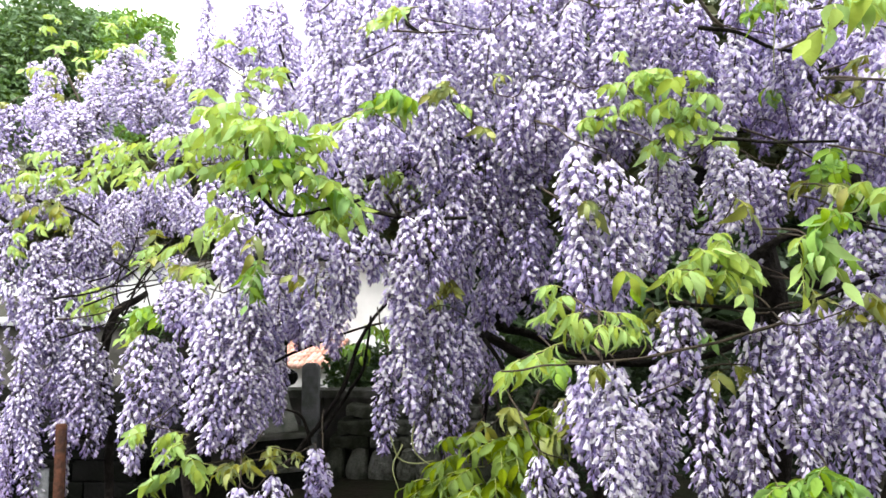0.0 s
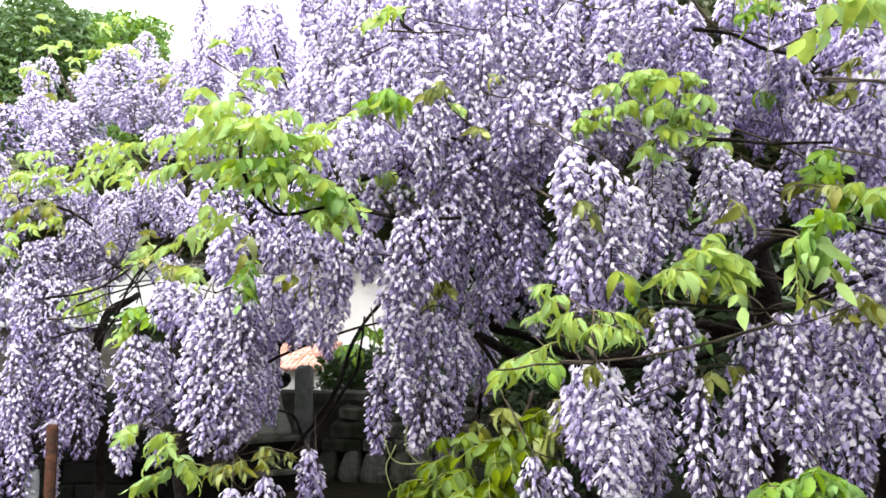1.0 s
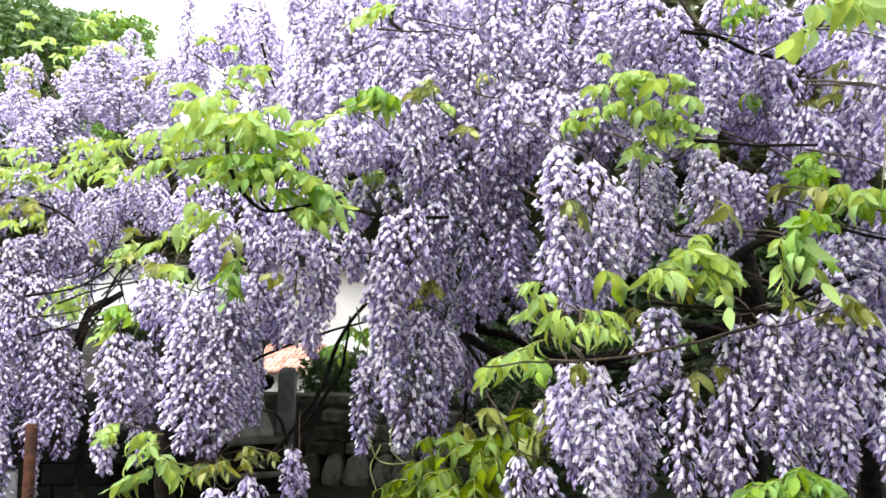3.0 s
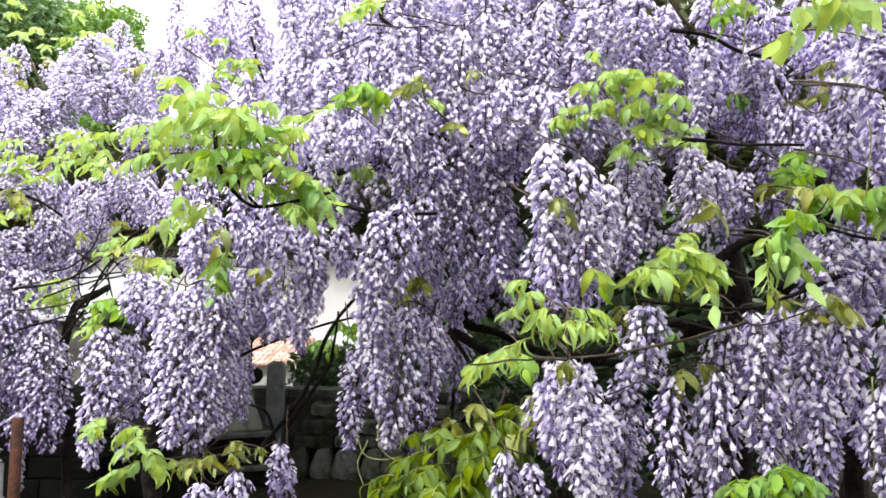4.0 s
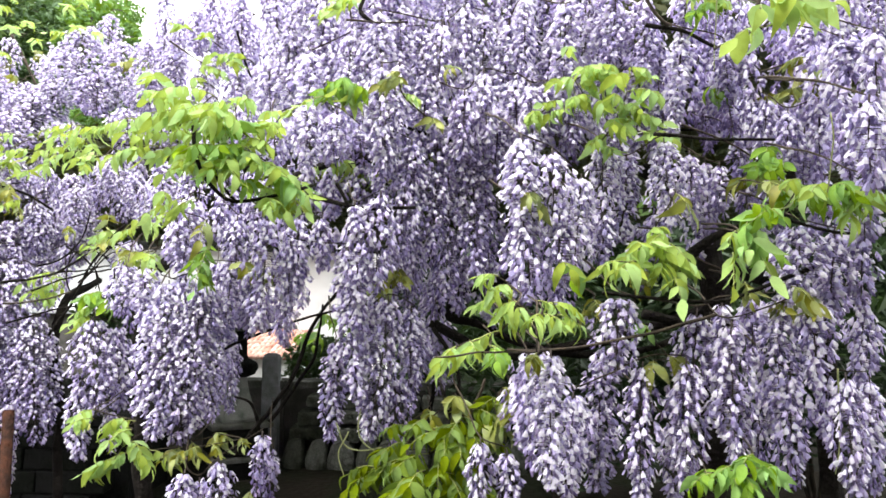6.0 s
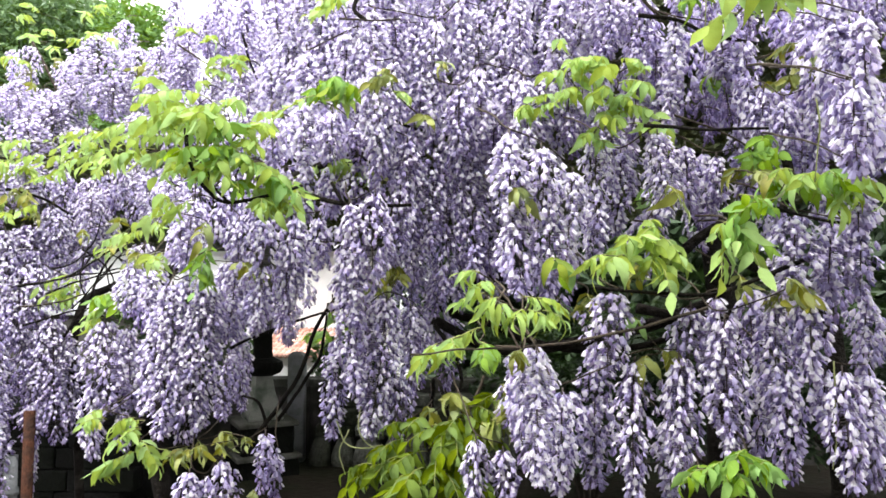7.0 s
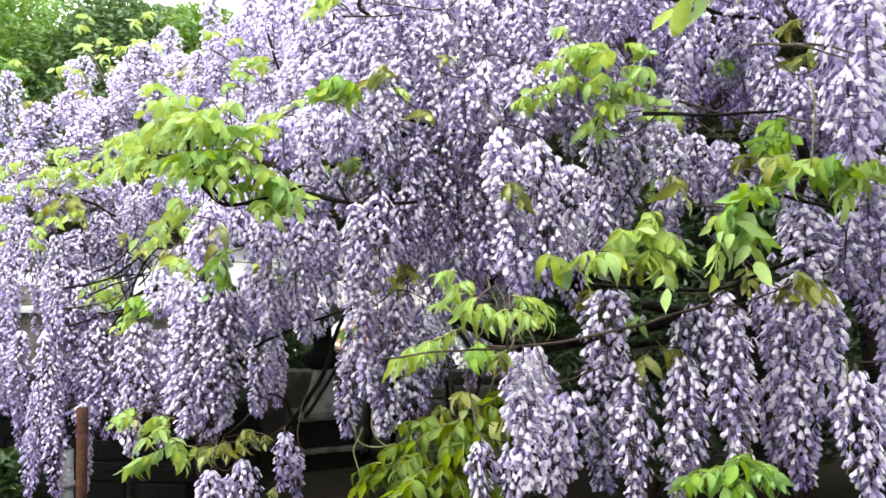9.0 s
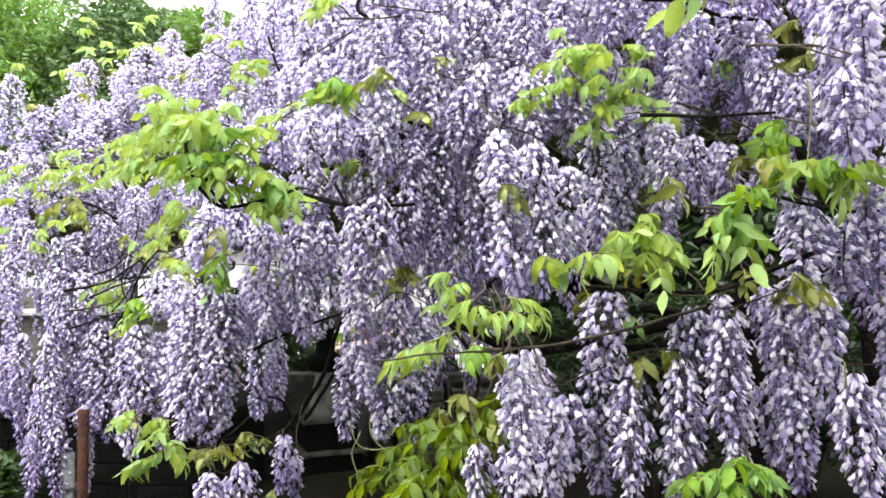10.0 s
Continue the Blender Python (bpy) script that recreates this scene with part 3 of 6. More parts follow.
tree(-17.0, 22.0, -1.2, 12.8, 3.2, CROWN_LIGHT, 0.11, 46, 700, "bright fresh green broadleaf tree", 6)
tree(-21.0, 27.0, -1.2, 15.0, 5.0, CROWN_DARK, 0.20, 40, 300, "tall dark green evergreen tree", 9)


def shrub(x, y, z0, radius, height, seed, label="loose green shrub behind the boundary wall", green=SHRUB):
    r = random.Random(seed)
    ob = root("shrub", pose(x, y, z0), label, "shrub", "shrubs behind the wall")
    wood = Build()
    crown = Build()
    for i in range(12):
        a = r.uniform(0, 6.28)
        tip = Vector((math.cos(a) * radius * r.uniform(0.2, 0.8), math.sin(a) * radius * r.uniform(0.2, 0.8), height * r.uniform(0.45, 0.95)))
        wood.tube([(0, 0, -0.1), (tip.x * 0.4, tip.y * 0.4, tip.z * 0.6), tuple(tip)], 0.018, 0.006, 5)
        leaf_cloud(crown, tip, radius * 0.42, 190, 0.055, r)
    part("wood", wood.mesh("wood", [TREE_BARK]), ob, "thin brown stems")
    tagged(part("foliage", crown.mesh("foliage", [green], False), ob, "small green leaves"), kind="stuff")
    return ob


def hedge():
    """A tall dark evergreen screen beyond the wall, its top uneven."""
    r = random.Random(14)
    ob = root("hedge", pose(0, 0, 0), "tall dark evergreen hedge beyond the wall", "hedge", kind="stuff")
    wood, green = Build(), Build()
    for i in range(62):
        x = 0.05 + i * 0.174
        wood.tube([(x, 11.9, -1.3), (x + r.uniform(-0.3, 0.3), 11.9, 4.0)], 0.06, 0.02, 5)
        for k in range(6):
            leaf_cloud(green, (x + r.uniform(-0.3, 0.3), 11.9 + r.uniform(-0.6, 0.6), -0.6 + k * 1.15 + r.uniform(-0.4, 0.4)), 0.85, 230, 0.15, r)
    part("wood", wood.mesh("wood", [TREE_BARK]), ob)
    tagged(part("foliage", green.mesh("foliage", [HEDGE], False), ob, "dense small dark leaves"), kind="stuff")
    return ob


hedge()
shrub(0.75, 8.7, -0.7, 0.75, 1.75, 1)
shrub(2.1, 9.0, -0.8, 0.9, 2.2, 2)
shrub(-1.0, 8.6, -0.6, 0.55, 1.5, 3)
shrub(3.8, 8.8, -0.7, 0.9, 2.1, 4)
shrub(-3.35, 9.2, -0.8, 0.7, 2.1, 5)
shrub(-2.75, 9.7, -1.0, 0.55, 2.0, 6)
# added dark shrubs: they stand in for deep shade between the right-hand racemes
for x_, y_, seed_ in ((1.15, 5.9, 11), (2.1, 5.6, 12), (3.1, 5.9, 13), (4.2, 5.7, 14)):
    shrub(x_, y_, -0.2, 0.75, 1.25, seed_, "dark evergreen shrub added before the wall to darken the gaps", HEDGE)
shrub(-2.98, 4.5, -0.2, 0.26, 0.62, 7, "small leafy plant in the soil before the platform")


# ---- the vines: trunks and the crown overhead ----
def trunk(pts, r0, r1, label):
    line = smooth_path(pts, 7)
    line = [q + Vector((noise.noise(q * 5), noise.noise(q * 5 + Vector((9, 0, 0))), 0)) * 0.03 for q in line]
    base = Vector((line[0].x, line[0].y, -0.2))
    b = Build()
    b.tube([q - base for q in line], r0, r1, 12, wobble=0.45)
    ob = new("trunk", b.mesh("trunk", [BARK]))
    ob.location = base
    return tagged(ob, label, "trunk", "wisteria trunks")


def face(x):
    """How far from the path the curtain's front stands, by x."""
    return 1.5 + 0.30 * max(0.0, 0.75 - x) + 0.19 * max(0.0, -x) ** 1.9


def crown_overhead():
    """The roof of leafy twigs behind the curtain, from which the vine hangs; mostly unseen, extended to shade what lies
    below.
    """
    r = random.Random(21)
    wood, green = Build(), Build()
    for i in range(1350):
        x = r.uniform(-7.0, 4.5)
        near = min(4.3, face(x) + 0.62 + 0.7 * min(1.0, max(0.0, -x)))
        y = near + r.random() * max(0.4, 9.2 - near)
        z = 2.12 + 0.10 * max(0.0, x + 0.6) + r.uniform(-0.10, 0.16)
        a = r.uniform(0, 6.28)
        q = Vector((x, y, z))
        d = Vector((math.cos(a), math.sin(a), r.uniform(-0.2, 0.1)))
        wood.tube([tuple(q), tuple(q + d * 0.25 + Vector((0, 0, r.uniform(-0.05, 0.05)))), tuple(q + d * 0.55)], 0.008, 0.003, 5)
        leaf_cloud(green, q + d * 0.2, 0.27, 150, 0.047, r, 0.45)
    # unseen clumps overhead, added to shade the right-hand near curtain
    for i in range(64):
        q = Vector((r.uniform(0.5, 3.2), r.uniform(-0.6, 1.3), r.uniform(2.52, 2.85)))
        a = r.uniform(0, 6.28)
        d = Vector((math.cos(a), math.sin(a), 0.1))
        wood.tube([tuple(q), tuple(q + d * 0.3), tuple(q + d * 0.55)], 0.008, 0.003, 5)
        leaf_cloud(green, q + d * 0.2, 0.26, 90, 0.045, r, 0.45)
    ob = root("vine_crown", pose(0, 0, 0), "leafy tangled wisteria crown of bronze-green leaves, extended out of view for shade", "vine", kind="stuff")
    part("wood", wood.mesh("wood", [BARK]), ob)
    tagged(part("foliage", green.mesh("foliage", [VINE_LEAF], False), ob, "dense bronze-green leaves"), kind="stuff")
    return ob


crown_overhead()


# racemes of the near curtain
raceme(0.368, 1.340, 1.356, 0.241, 0.092, "full", True)
raceme(0.349, 1.500, 1.286, 0.176, 0.049, "bud")
raceme(0.423, 1.420, 1.272, 0.198, 0.074, "open", True)
raceme(0.529, 1.500, 1.457, 0.151, 0.125, "open")
raceme(0.519, 1.620, 1.334, 0.308, 0.103, "half")
raceme(0.569, 1.480, 1.324, 0.264, 0.093, "open", True)
raceme(0.689, 1.520, 1.428, 0.177, 0.104, "half")
raceme(0.652, 1.470, 1.334, 0.234, 0.094, "open", True)
raceme(0.651, 1.550, 1.183, 0.141, 0.076, "half")
raceme(0.736, 1.460, 1.408, 0.268, 0.096, "open", True)
raceme(0.740, 1.520, 1.447, 0.172, 0.088, "half")
raceme(0.851, 1.600, 1.284, 0.171, 0.072, "half")
raceme(0.843, 1.620, 1.462, 0.133, 0.080, "bud")
raceme(0.841, 1.480, 1.459, 0.239, 0.099, "open", True)
raceme(0.855, 1.470, 1.311, 0.216, 0.081, "half", True)
raceme(0.884, 1.440, 1.466, 0.172, 0.082, "open")
raceme(0.923, 1.460, 1.314, 0.129, 0.046, "half")
raceme(0.926, 1.400, 1.316, 0.216, 0.092, "open", True)
raceme(1.073, 1.600, 1.455, 0.179, 0.079, "half")
raceme(1.004, 1.460, 1.305, 0.215, 0.076, "half")
raceme(0.874, 1.470, 1.607, 0.151, 0.114, "open", True)
raceme(0.954, 1.490, 1.595, 0.156, 0.089, "open")
raceme(1.014, 1.500, 1.586, 0.141, 0.067, "half")
raceme(0.345, 1.530, 1.618, 0.180, 0.100, "half")
raceme(0.414, 1.550, 1.622, 0.178, 0.099, "half")
raceme(0.468, 1.600, 1.712, 0.189, 0.093, "full")
raceme(0.529, 1.660, 1.638, 0.107, 0.074, "half")
raceme(0.662, 1.720, 1.649, 0.103, 0.077, "half")
raceme(0.802, 1.800, 1.657, 0.065, 0.059, "bud")
raceme(0.324, 1.680, 1.109, 0.110, 0.073, "half")
raceme(0.345, 1.500, 1.341, 0.138, 0.051, "bud")
raceme(0.380, 1.500, 1.276, 0.110, 0.056, "half")
raceme(1.063, 1.600, 1.708, 0.121, 0.072, "half")
raceme(0.288, 2.050, 1.578, 0.122, 0.076, "bud")
raceme(0.934, 1.350, 1.682, 0.122, 0.061, "half")

# racemes of the curtain's upper half
raceme(0.537, 1.860, 2.258, 0.217, 0.116, "full")
raceme(0.597, 1.840, 2.222, 0.202, 0.107, "open")
raceme(0.661, 1.820, 2.188, 0.211, 0.103, "half")
raceme(0.707, 1.840, 2.076, 0.114, 0.077, "bud")
raceme(0.723, 1.730, 2.080, 0.251, 0.064, "full")
raceme(0.828, 1.740, 2.060, 0.107, 0.109, "open")
raceme(0.840, 1.770, 2.009, 0.169, 0.084, "bud")
raceme(0.872, 1.700, 2.022, 0.217, 0.071, "open")
raceme(0.893, 1.660, 1.905, 0.147, 0.067, "open")
raceme(0.847, 1.760, 2.212, 0.165, 0.076, "half")
raceme(0.911, 1.800, 2.180, 0.135, 0.067, "bud")
raceme(1.042, 1.800, 2.128, 0.121, 0.113, "half")
raceme(0.917, 1.610, 1.864, 0.148, 0.070, "open")
raceme(0.967, 1.640, 1.830, 0.146, 0.078, "half")
raceme(0.979, 1.600, 1.884, 0.165, 0.055, "half")
raceme(0.969, 1.500, 2.034, 0.194, 0.054, "open")
raceme(0.975, 1.500, 1.872, 0.184, 0.056, "open")
raceme(0.759, 1.780, 2.245, 0.139, 0.080, "half")
raceme(0.833, 1.850, 2.218, 0.100, 0.069, "bud")
raceme(0.953, 1.700, 2.204, 0.120, 0.076, "half")
raceme(0.532, 1.680, 1.798, 0.221, 0.093, "full")
raceme(0.589, 1.700, 1.767, 0.188, 0.076, "open")
raceme(0.657, 1.640, 1.801, 0.187, 0.095, "full")
raceme(0.733, 1.700, 1.784, 0.150, 0.073, "open")
raceme(0.796, 1.780, 1.779, 0.177, 0.074, "half")
raceme(0.808, 1.720, 1.763, 0.104, 0.059, "open")
raceme(0.330, 1.525, 1.778, 0.195, 0.091, "full")
raceme(0.397, 1.540, 1.752, 0.174, 0.101, "full")
raceme(0.288, 2.020, 1.759, 0.260, 0.078, "bud")
raceme(0.317, 1.950, 1.943, 0.193, 0.087, "half")
raceme(0.357, 1.920, 2.010, 0.164, 0.086, "full")
raceme(0.666, 1.880, 2.022, 0.194, 0.084, "open")
raceme(0.726, 1.880, 1.987, 0.182, 0.084, "open")
raceme(0.838, 1.900, 2.017, 0.196, 0.074, "bud")
raceme(0.874, 1.760, 1.845, 0.127, 0.068, "half")
raceme(0.942, 1.740, 1.777, 0.165, 0.078, "half")
raceme(0.896, 1.780, 1.782, 0.124, 0.074, "half")
raceme(1.022, 1.660, 1.728, 0.113, 0.074, "half")
raceme(0.427, 1.900, 1.992, 0.159, 0.090, "open")
raceme(0.498, 1.900, 2.052, 0.218, 0.085, "open")
raceme(0.839, 1.160, 1.776, 0.133, 0.075, "open", True)
raceme(0.901, 1.250, 1.916, 0.135, 0.062, "open")
raceme(0.926, 1.400, 1.956, 0.069, 0.063, "half")
raceme(0.933, 1.300, 1.810, 0.127, 0.058, "half")
raceme(0.991, 1.620, 2.210, 0.133, 0.072, "half")
raceme(1.026, 1.550, 2.181, 0.158, 0.069, "open")
raceme(1.110, 1.600, 2.180, 0.188, 0.072, "half")
raceme(1.047, 1.500, 1.879, 0.172, 0.067, "half")
raceme(0.575, 1.900, 2.059, 0.236, 0.076, "full")
raceme(0.666, 1.900, 2.068, 0.180, 0.074, "open")
raceme(0.602, 1.900, 1.891, 0.193, 0.079, "open")
raceme(0.289, 2.051, 2.389, 0.203, 0.087, "open")
raceme(0.351, 1.981, 2.320, 0.203, 0.092, "open")
raceme(0.341, 1.962, 2.170, 0.284, 0.087, "full")
raceme(0.386, 1.976, 2.409, 0.243, 0.089, "full")
raceme(0.379, 1.921, 2.226, 0.314, 0.073, "full")
raceme(0.386, 1.841, 1.973, 0.189, 0.078, "full")
raceme(0.446, 2.057, 2.434, 0.323, 0.075, "open")
raceme(0.453, 1.951, 2.132, 0.250, 0.078, "open")
raceme(0.495, 1.942, 2.394, 0.238, 0.073, "full")
raceme(0.474, 1.858, 2.179, 0.259, 0.090, "full")
raceme(0.491, 1.957, 2.006, 0.221, 0.087, "full")
raceme(1.034, 1.350, 1.834, 0.239, 0.102, "open")

# racemes of the middle
raceme(0.157, 1.960, 1.887, 0.345, 0.102, "open")
raceme(0.186, 1.990, 1.813, 0.380, 0.121, "half")
raceme(0.118, 1.950, 1.789, 0.222, 0.096, "half")
raceme(-0.035, 1.790, 1.663, 0.304, 0.088, "open")
raceme(0.024, 1.800, 1.689, 0.229, 0.105, "open")
raceme(0.078, 1.880, 1.714, 0.198, 0.092, "half")
raceme(-0.057, 1.860, 1.561, 0.373, 0.091, "open")
raceme(-0.096, 1.970, 1.325, 0.255, 0.085, "half")
raceme(0.041, 1.910, 1.438, 0.364, 0.131, "open")
raceme(0.098, 1.950, 1.417, 0.244, 0.081, "half")
raceme(-0.013, 1.920, 1.408, 0.256, 0.094, "half")
raceme(0.060, 1.930, 1.239, 0.172, 0.095, "bud")
raceme(-0.243, 1.800, 1.628, 0.276, 0.102, "open")
raceme(-0.176, 1.840, 1.633, 0.160, 0.082, "half")
raceme(-0.127, 1.880, 1.638, 0.125, 0.078, "half")
raceme(-0.191, 1.820, 1.570, 0.162, 0.068, "open")
raceme(0.118, 2.020, 1.386, 0.164, 0.069, "half")
raceme(-0.043, 1.920, 1.874, 0.096, 0.080, "bud")
raceme(0.028, 1.900, 1.851, 0.158, 0.093, "half")
raceme(0.093, 1.900, 1.836, 0.158, 0.085, "open")
raceme(-0.507, 2.040, 1.704, 0.193, 0.109, "open")
raceme(-0.554, 2.080, 1.645, 0.128, 0.087, "half")
raceme(-0.390, 2.080, 1.649, 0.123, 0.102, "half")
raceme(-0.447, 2.100, 1.689, 0.094, 0.094, "open")
raceme(-0.568, 2.070, 1.470, 0.429, 0.139, "open")
raceme(-0.476, 2.050, 1.462, 0.405, 0.125, "open")
raceme(-0.519, 2.060, 1.332, 0.303, 0.141, "half")
raceme(-0.615, 2.100, 1.395, 0.285, 0.091, "open")
raceme(-0.526, 2.080, 1.484, 0.153, 0.139, "half")
raceme(-0.686, 2.200, 1.514, 0.194, 0.082, "half")
raceme(-0.435, 2.200, 1.536, 0.230, 0.137, "half")
raceme(-0.388, 2.250, 1.489, 0.158, 0.100, "half")
raceme(-0.461, 2.100, 1.454, 0.185, 0.078, "half")
raceme(-0.351, 2.300, 1.414, 0.087, 0.103, "bud")
raceme(0.264, 1.660, 1.135, 0.131, 0.074, "half")
raceme(-0.695, 2.350, 1.851, 0.202, 0.105, "half")
raceme(-0.576, 2.250, 1.820, 0.177, 0.100, "half")
raceme(-0.425, 2.120, 1.819, 0.183, 0.104, "half")
raceme(-0.330, 2.050, 1.794, 0.172, 0.095, "open")
raceme(-0.244, 2.000, 1.773, 0.170, 0.089, "half")
raceme(-0.185, 2.000, 1.790, 0.153, 0.083, "half")
raceme(-0.115, 1.980, 1.788, 0.126, 0.088, "open")
raceme(-0.038, 1.950, 1.786, 0.125, 0.087, "half")
raceme(-0.250, 2.100, 1.478, 0.176, 0.078, "half")
raceme(-0.369, 2.200, 1.512, 0.198, 0.072, "half")
raceme(-0.282, 2.300, 1.620, 0.251, 0.096, "bud")
raceme(0.161, 2.100, 1.522, 0.138, 0.078, "bud")
raceme(0.221, 2.050, 1.566, 0.158, 0.070, "half")
raceme(-0.598, 2.700, 1.412, 0.438, 0.128, "half")
raceme(-0.571, 2.750, 1.295, 0.289, 0.082, "half")
raceme(-0.590, 2.600, 1.543, 0.256, 0.108, "half")
raceme(-0.470, 1.950, 0.989, 0.151, 0.084, "bud")
raceme(-0.385, 1.950, 1.019, 0.179, 0.096, "bud")
raceme(-0.441, 1.980, 0.963, 0.141, 0.082, "bud")
raceme(-0.287, 2.000, 1.079, 0.159, 0.065, "bud")
raceme(-0.270, 2.050, 1.016, 0.129, 0.058, "bud")
raceme(0.028, 2.150, 1.578, 0.199, 0.086, "bud")
raceme(0.093, 2.100, 1.621, 0.155, 0.069, "half")
raceme(-0.028, 2.250, 1.524, 0.200, 0.074, "half")
raceme(-0.101, 2.400, 1.510, 0.188, 0.071, "bud")
raceme(0.067, 2.350, 1.532, 0.199, 0.091, "bud")
raceme(0.169, 2.400, 1.364, 0.227, 0.089, "bud")
raceme(0.030, 1.836, 1.870, 0.126, 0.069, "open")

# racemes over the middle
raceme(0.248, 1.980, 1.948, 0.480, 0.115, "half")
raceme(0.214, 1.930, 1.913, 0.168, 0.101, "half")
raceme(-0.177, 1.920, 1.932, 0.160, 0.111, "full")
raceme(-0.099, 1.900, 1.912, 0.130, 0.096, "open")
raceme(-0.266, 1.950, 1.905, 0.125, 0.087, "half")
raceme(-0.688, 3.100, 2.706, 0.360, 0.142, "half")
raceme(-0.363, 2.400, 2.416, 0.367, 0.096, "full")
raceme(-0.465, 2.600, 2.233, 0.158, 0.096, "half")
raceme(-0.572, 2.900, 2.496, 0.200, 0.086, "half")
raceme(-0.258, 2.200, 2.374, 0.371, 0.095, "full")
raceme(-0.167, 2.120, 2.278, 0.311, 0.088, "full")
raceme(-0.511, 2.300, 1.977, 0.147, 0.120, "open")
raceme(-0.403, 2.200, 1.999, 0.166, 0.098, "half")
raceme(-0.695, 2.600, 2.128, 0.177, 0.116, "open")
raceme(-0.727, 2.900, 2.620, 0.303, 0.116, "half")
raceme(-0.565, 2.700, 2.509, 0.333, 0.108, "open")
raceme(-0.745, 2.900, 2.339, 0.211, 0.142, "full")
raceme(-0.512, 2.500, 2.183, 0.163, 0.111, "open")
raceme(-0.367, 2.289, 2.516, 0.237, 0.086, "open")
raceme(-0.339, 2.253, 2.328, 0.261, 0.082, "full")
raceme(-0.366, 2.310, 2.169, 0.203, 0.089, "full")
raceme(-0.324, 2.403, 2.558, 0.336, 0.113, "full")
raceme(-0.288, 2.215, 2.222, 0.262, 0.086, "full")
raceme(-0.218, 2.160, 2.377, 0.289, 0.103, "full")
raceme(-0.190, 2.040, 2.105, 0.193, 0.089, "full")
raceme(-0.160, 2.153, 2.385, 0.220, 0.106, "open")
raceme(-0.144, 2.108, 2.199, 0.222, 0.077, "open")
raceme(-0.095, 2.094, 2.368, 0.248, 0.100, "full")
raceme(-0.079, 1.997, 2.143, 0.229, 0.094, "full")
raceme(-0.044, 1.976, 2.367, 0.322, 0.088, "full")
raceme(-0.027, 1.962, 2.145, 0.306, 0.081, "open")
raceme(0.004, 1.952, 2.327, 0.229, 0.085, "open")
raceme(0.010, 1.881, 2.163, 0.186, 0.087, "full")
raceme(0.017, 1.846, 2.014, 0.231, 0.089, "full")
raceme(0.067, 1.958, 2.402, 0.230, 0.087, "full")
raceme(0.051, 1.965, 2.252, 0.245, 0.081, "open")
raceme(0.060, 1.864, 2.025, 0.241, 0.073, "full")
raceme(0.105, 2.010, 2.399, 0.319, 0.075, "full")
raceme(0.109, 1.956, 2.149, 0.199, 0.093, "full")
raceme(0.125, 1.944, 2.010, 0.193, 0.086, "open")
raceme(0.171, 1.969, 2.316, 0.244, 0.093, "full")
raceme(0.165, 1.923, 2.151, 0.303, 0.094, "full")
raceme(0.225, 1.960, 2.355, 0.245, 0.091, "full")
raceme(0.221, 1.940, 2.199, 0.303, 0.090, "full")
raceme(0.224, 1.876, 1.959, 0.165, 0.084, "open")
raceme(0.274, 1.957, 2.193, 0.194, 0.093, "full")
raceme(0.272, 1.883, 2.015, 0.178, 0.081, "full")

# racemes towards the far end and over the mound
raceme(-1.015, 3.190, 2.758, 0.438, 0.104, "open")
raceme(-1.102, 3.250, 2.511, 0.214, 0.135, "open")
raceme(-0.957, 3.200, 2.450, 0.163, 0.119, "half")
raceme(-0.751, 3.100, 2.526, 0.224, 0.106, "open")
raceme(-1.605, 3.700, 2.701, 0.398, 0.274, "full")
raceme(-1.363, 3.600, 2.618, 0.338, 0.192, "full")
raceme(-1.493, 3.750, 2.807, 0.268, 0.133, "open")
raceme(-1.755, 3.800, 2.644, 0.299, 0.197, "full")
raceme(-1.469, 3.600, 2.473, 0.231, 0.213, "half")
raceme(-1.243, 3.500, 2.451, 0.186, 0.156, "half")
raceme(-2.003, 3.900, 2.492, 0.255, 0.260, "full")
raceme(-2.185, 4.100, 2.784, 0.248, 0.152, "open")
raceme(-1.831, 3.700, 2.386, 0.269, 0.274, "full")
raceme(-1.835, 3.500, 2.250, 0.252, 0.218, "half")
raceme(-1.769, 3.750, 2.452, 0.204, 0.194, "open")
raceme(-1.495, 3.400, 2.179, 0.102, 0.151, "half")
raceme(-1.206, 3.300, 2.219, 0.136, 0.220, "open")
raceme(-0.963, 3.100, 2.144, 0.110, 0.138, "half")
raceme(-1.394, 3.220, 1.925, 0.406, 0.157, "half")
raceme(-1.298, 3.200, 1.881, 0.289, 0.133, "open")
raceme(-1.129, 3.050, 1.984, 0.282, 0.145, "half")
raceme(-1.208, 3.100, 1.963, 0.208, 0.115, "bud")
raceme(-1.579, 3.200, 1.927, 0.200, 0.123, "half")
raceme(-1.511, 3.250, 1.956, 0.174, 0.120, "bud")
raceme(-0.951, 2.900, 1.845, 0.158, 0.120, "half")
raceme(-0.813, 2.700, 1.825, 0.141, 0.100, "half")
raceme(-1.041, 3.000, 1.905, 0.201, 0.111, "open")
raceme(-1.550, 3.080, 1.710, 0.250, 0.192, "half")
raceme(-1.458, 3.100, 1.753, 0.215, 0.129, "half")
raceme(-1.537, 3.000, 1.537, 0.297, 0.156, "half")
raceme(-1.351, 3.100, 1.613, 0.182, 0.092, "bud")
raceme(-0.779, 2.300, 1.521, 0.152, 0.133, "half")
raceme(-0.912, 2.390, 1.352, 0.301, 0.177, "half")
raceme(-0.845, 2.410, 1.329, 0.275, 0.104, "half")
raceme(-0.943, 2.380, 1.146, 0.227, 0.099, "open")
raceme(-0.850, 2.400, 1.067, 0.121, 0.068, "half")
raceme(-1.417, 3.000, 1.330, 0.349, 0.180, "half")
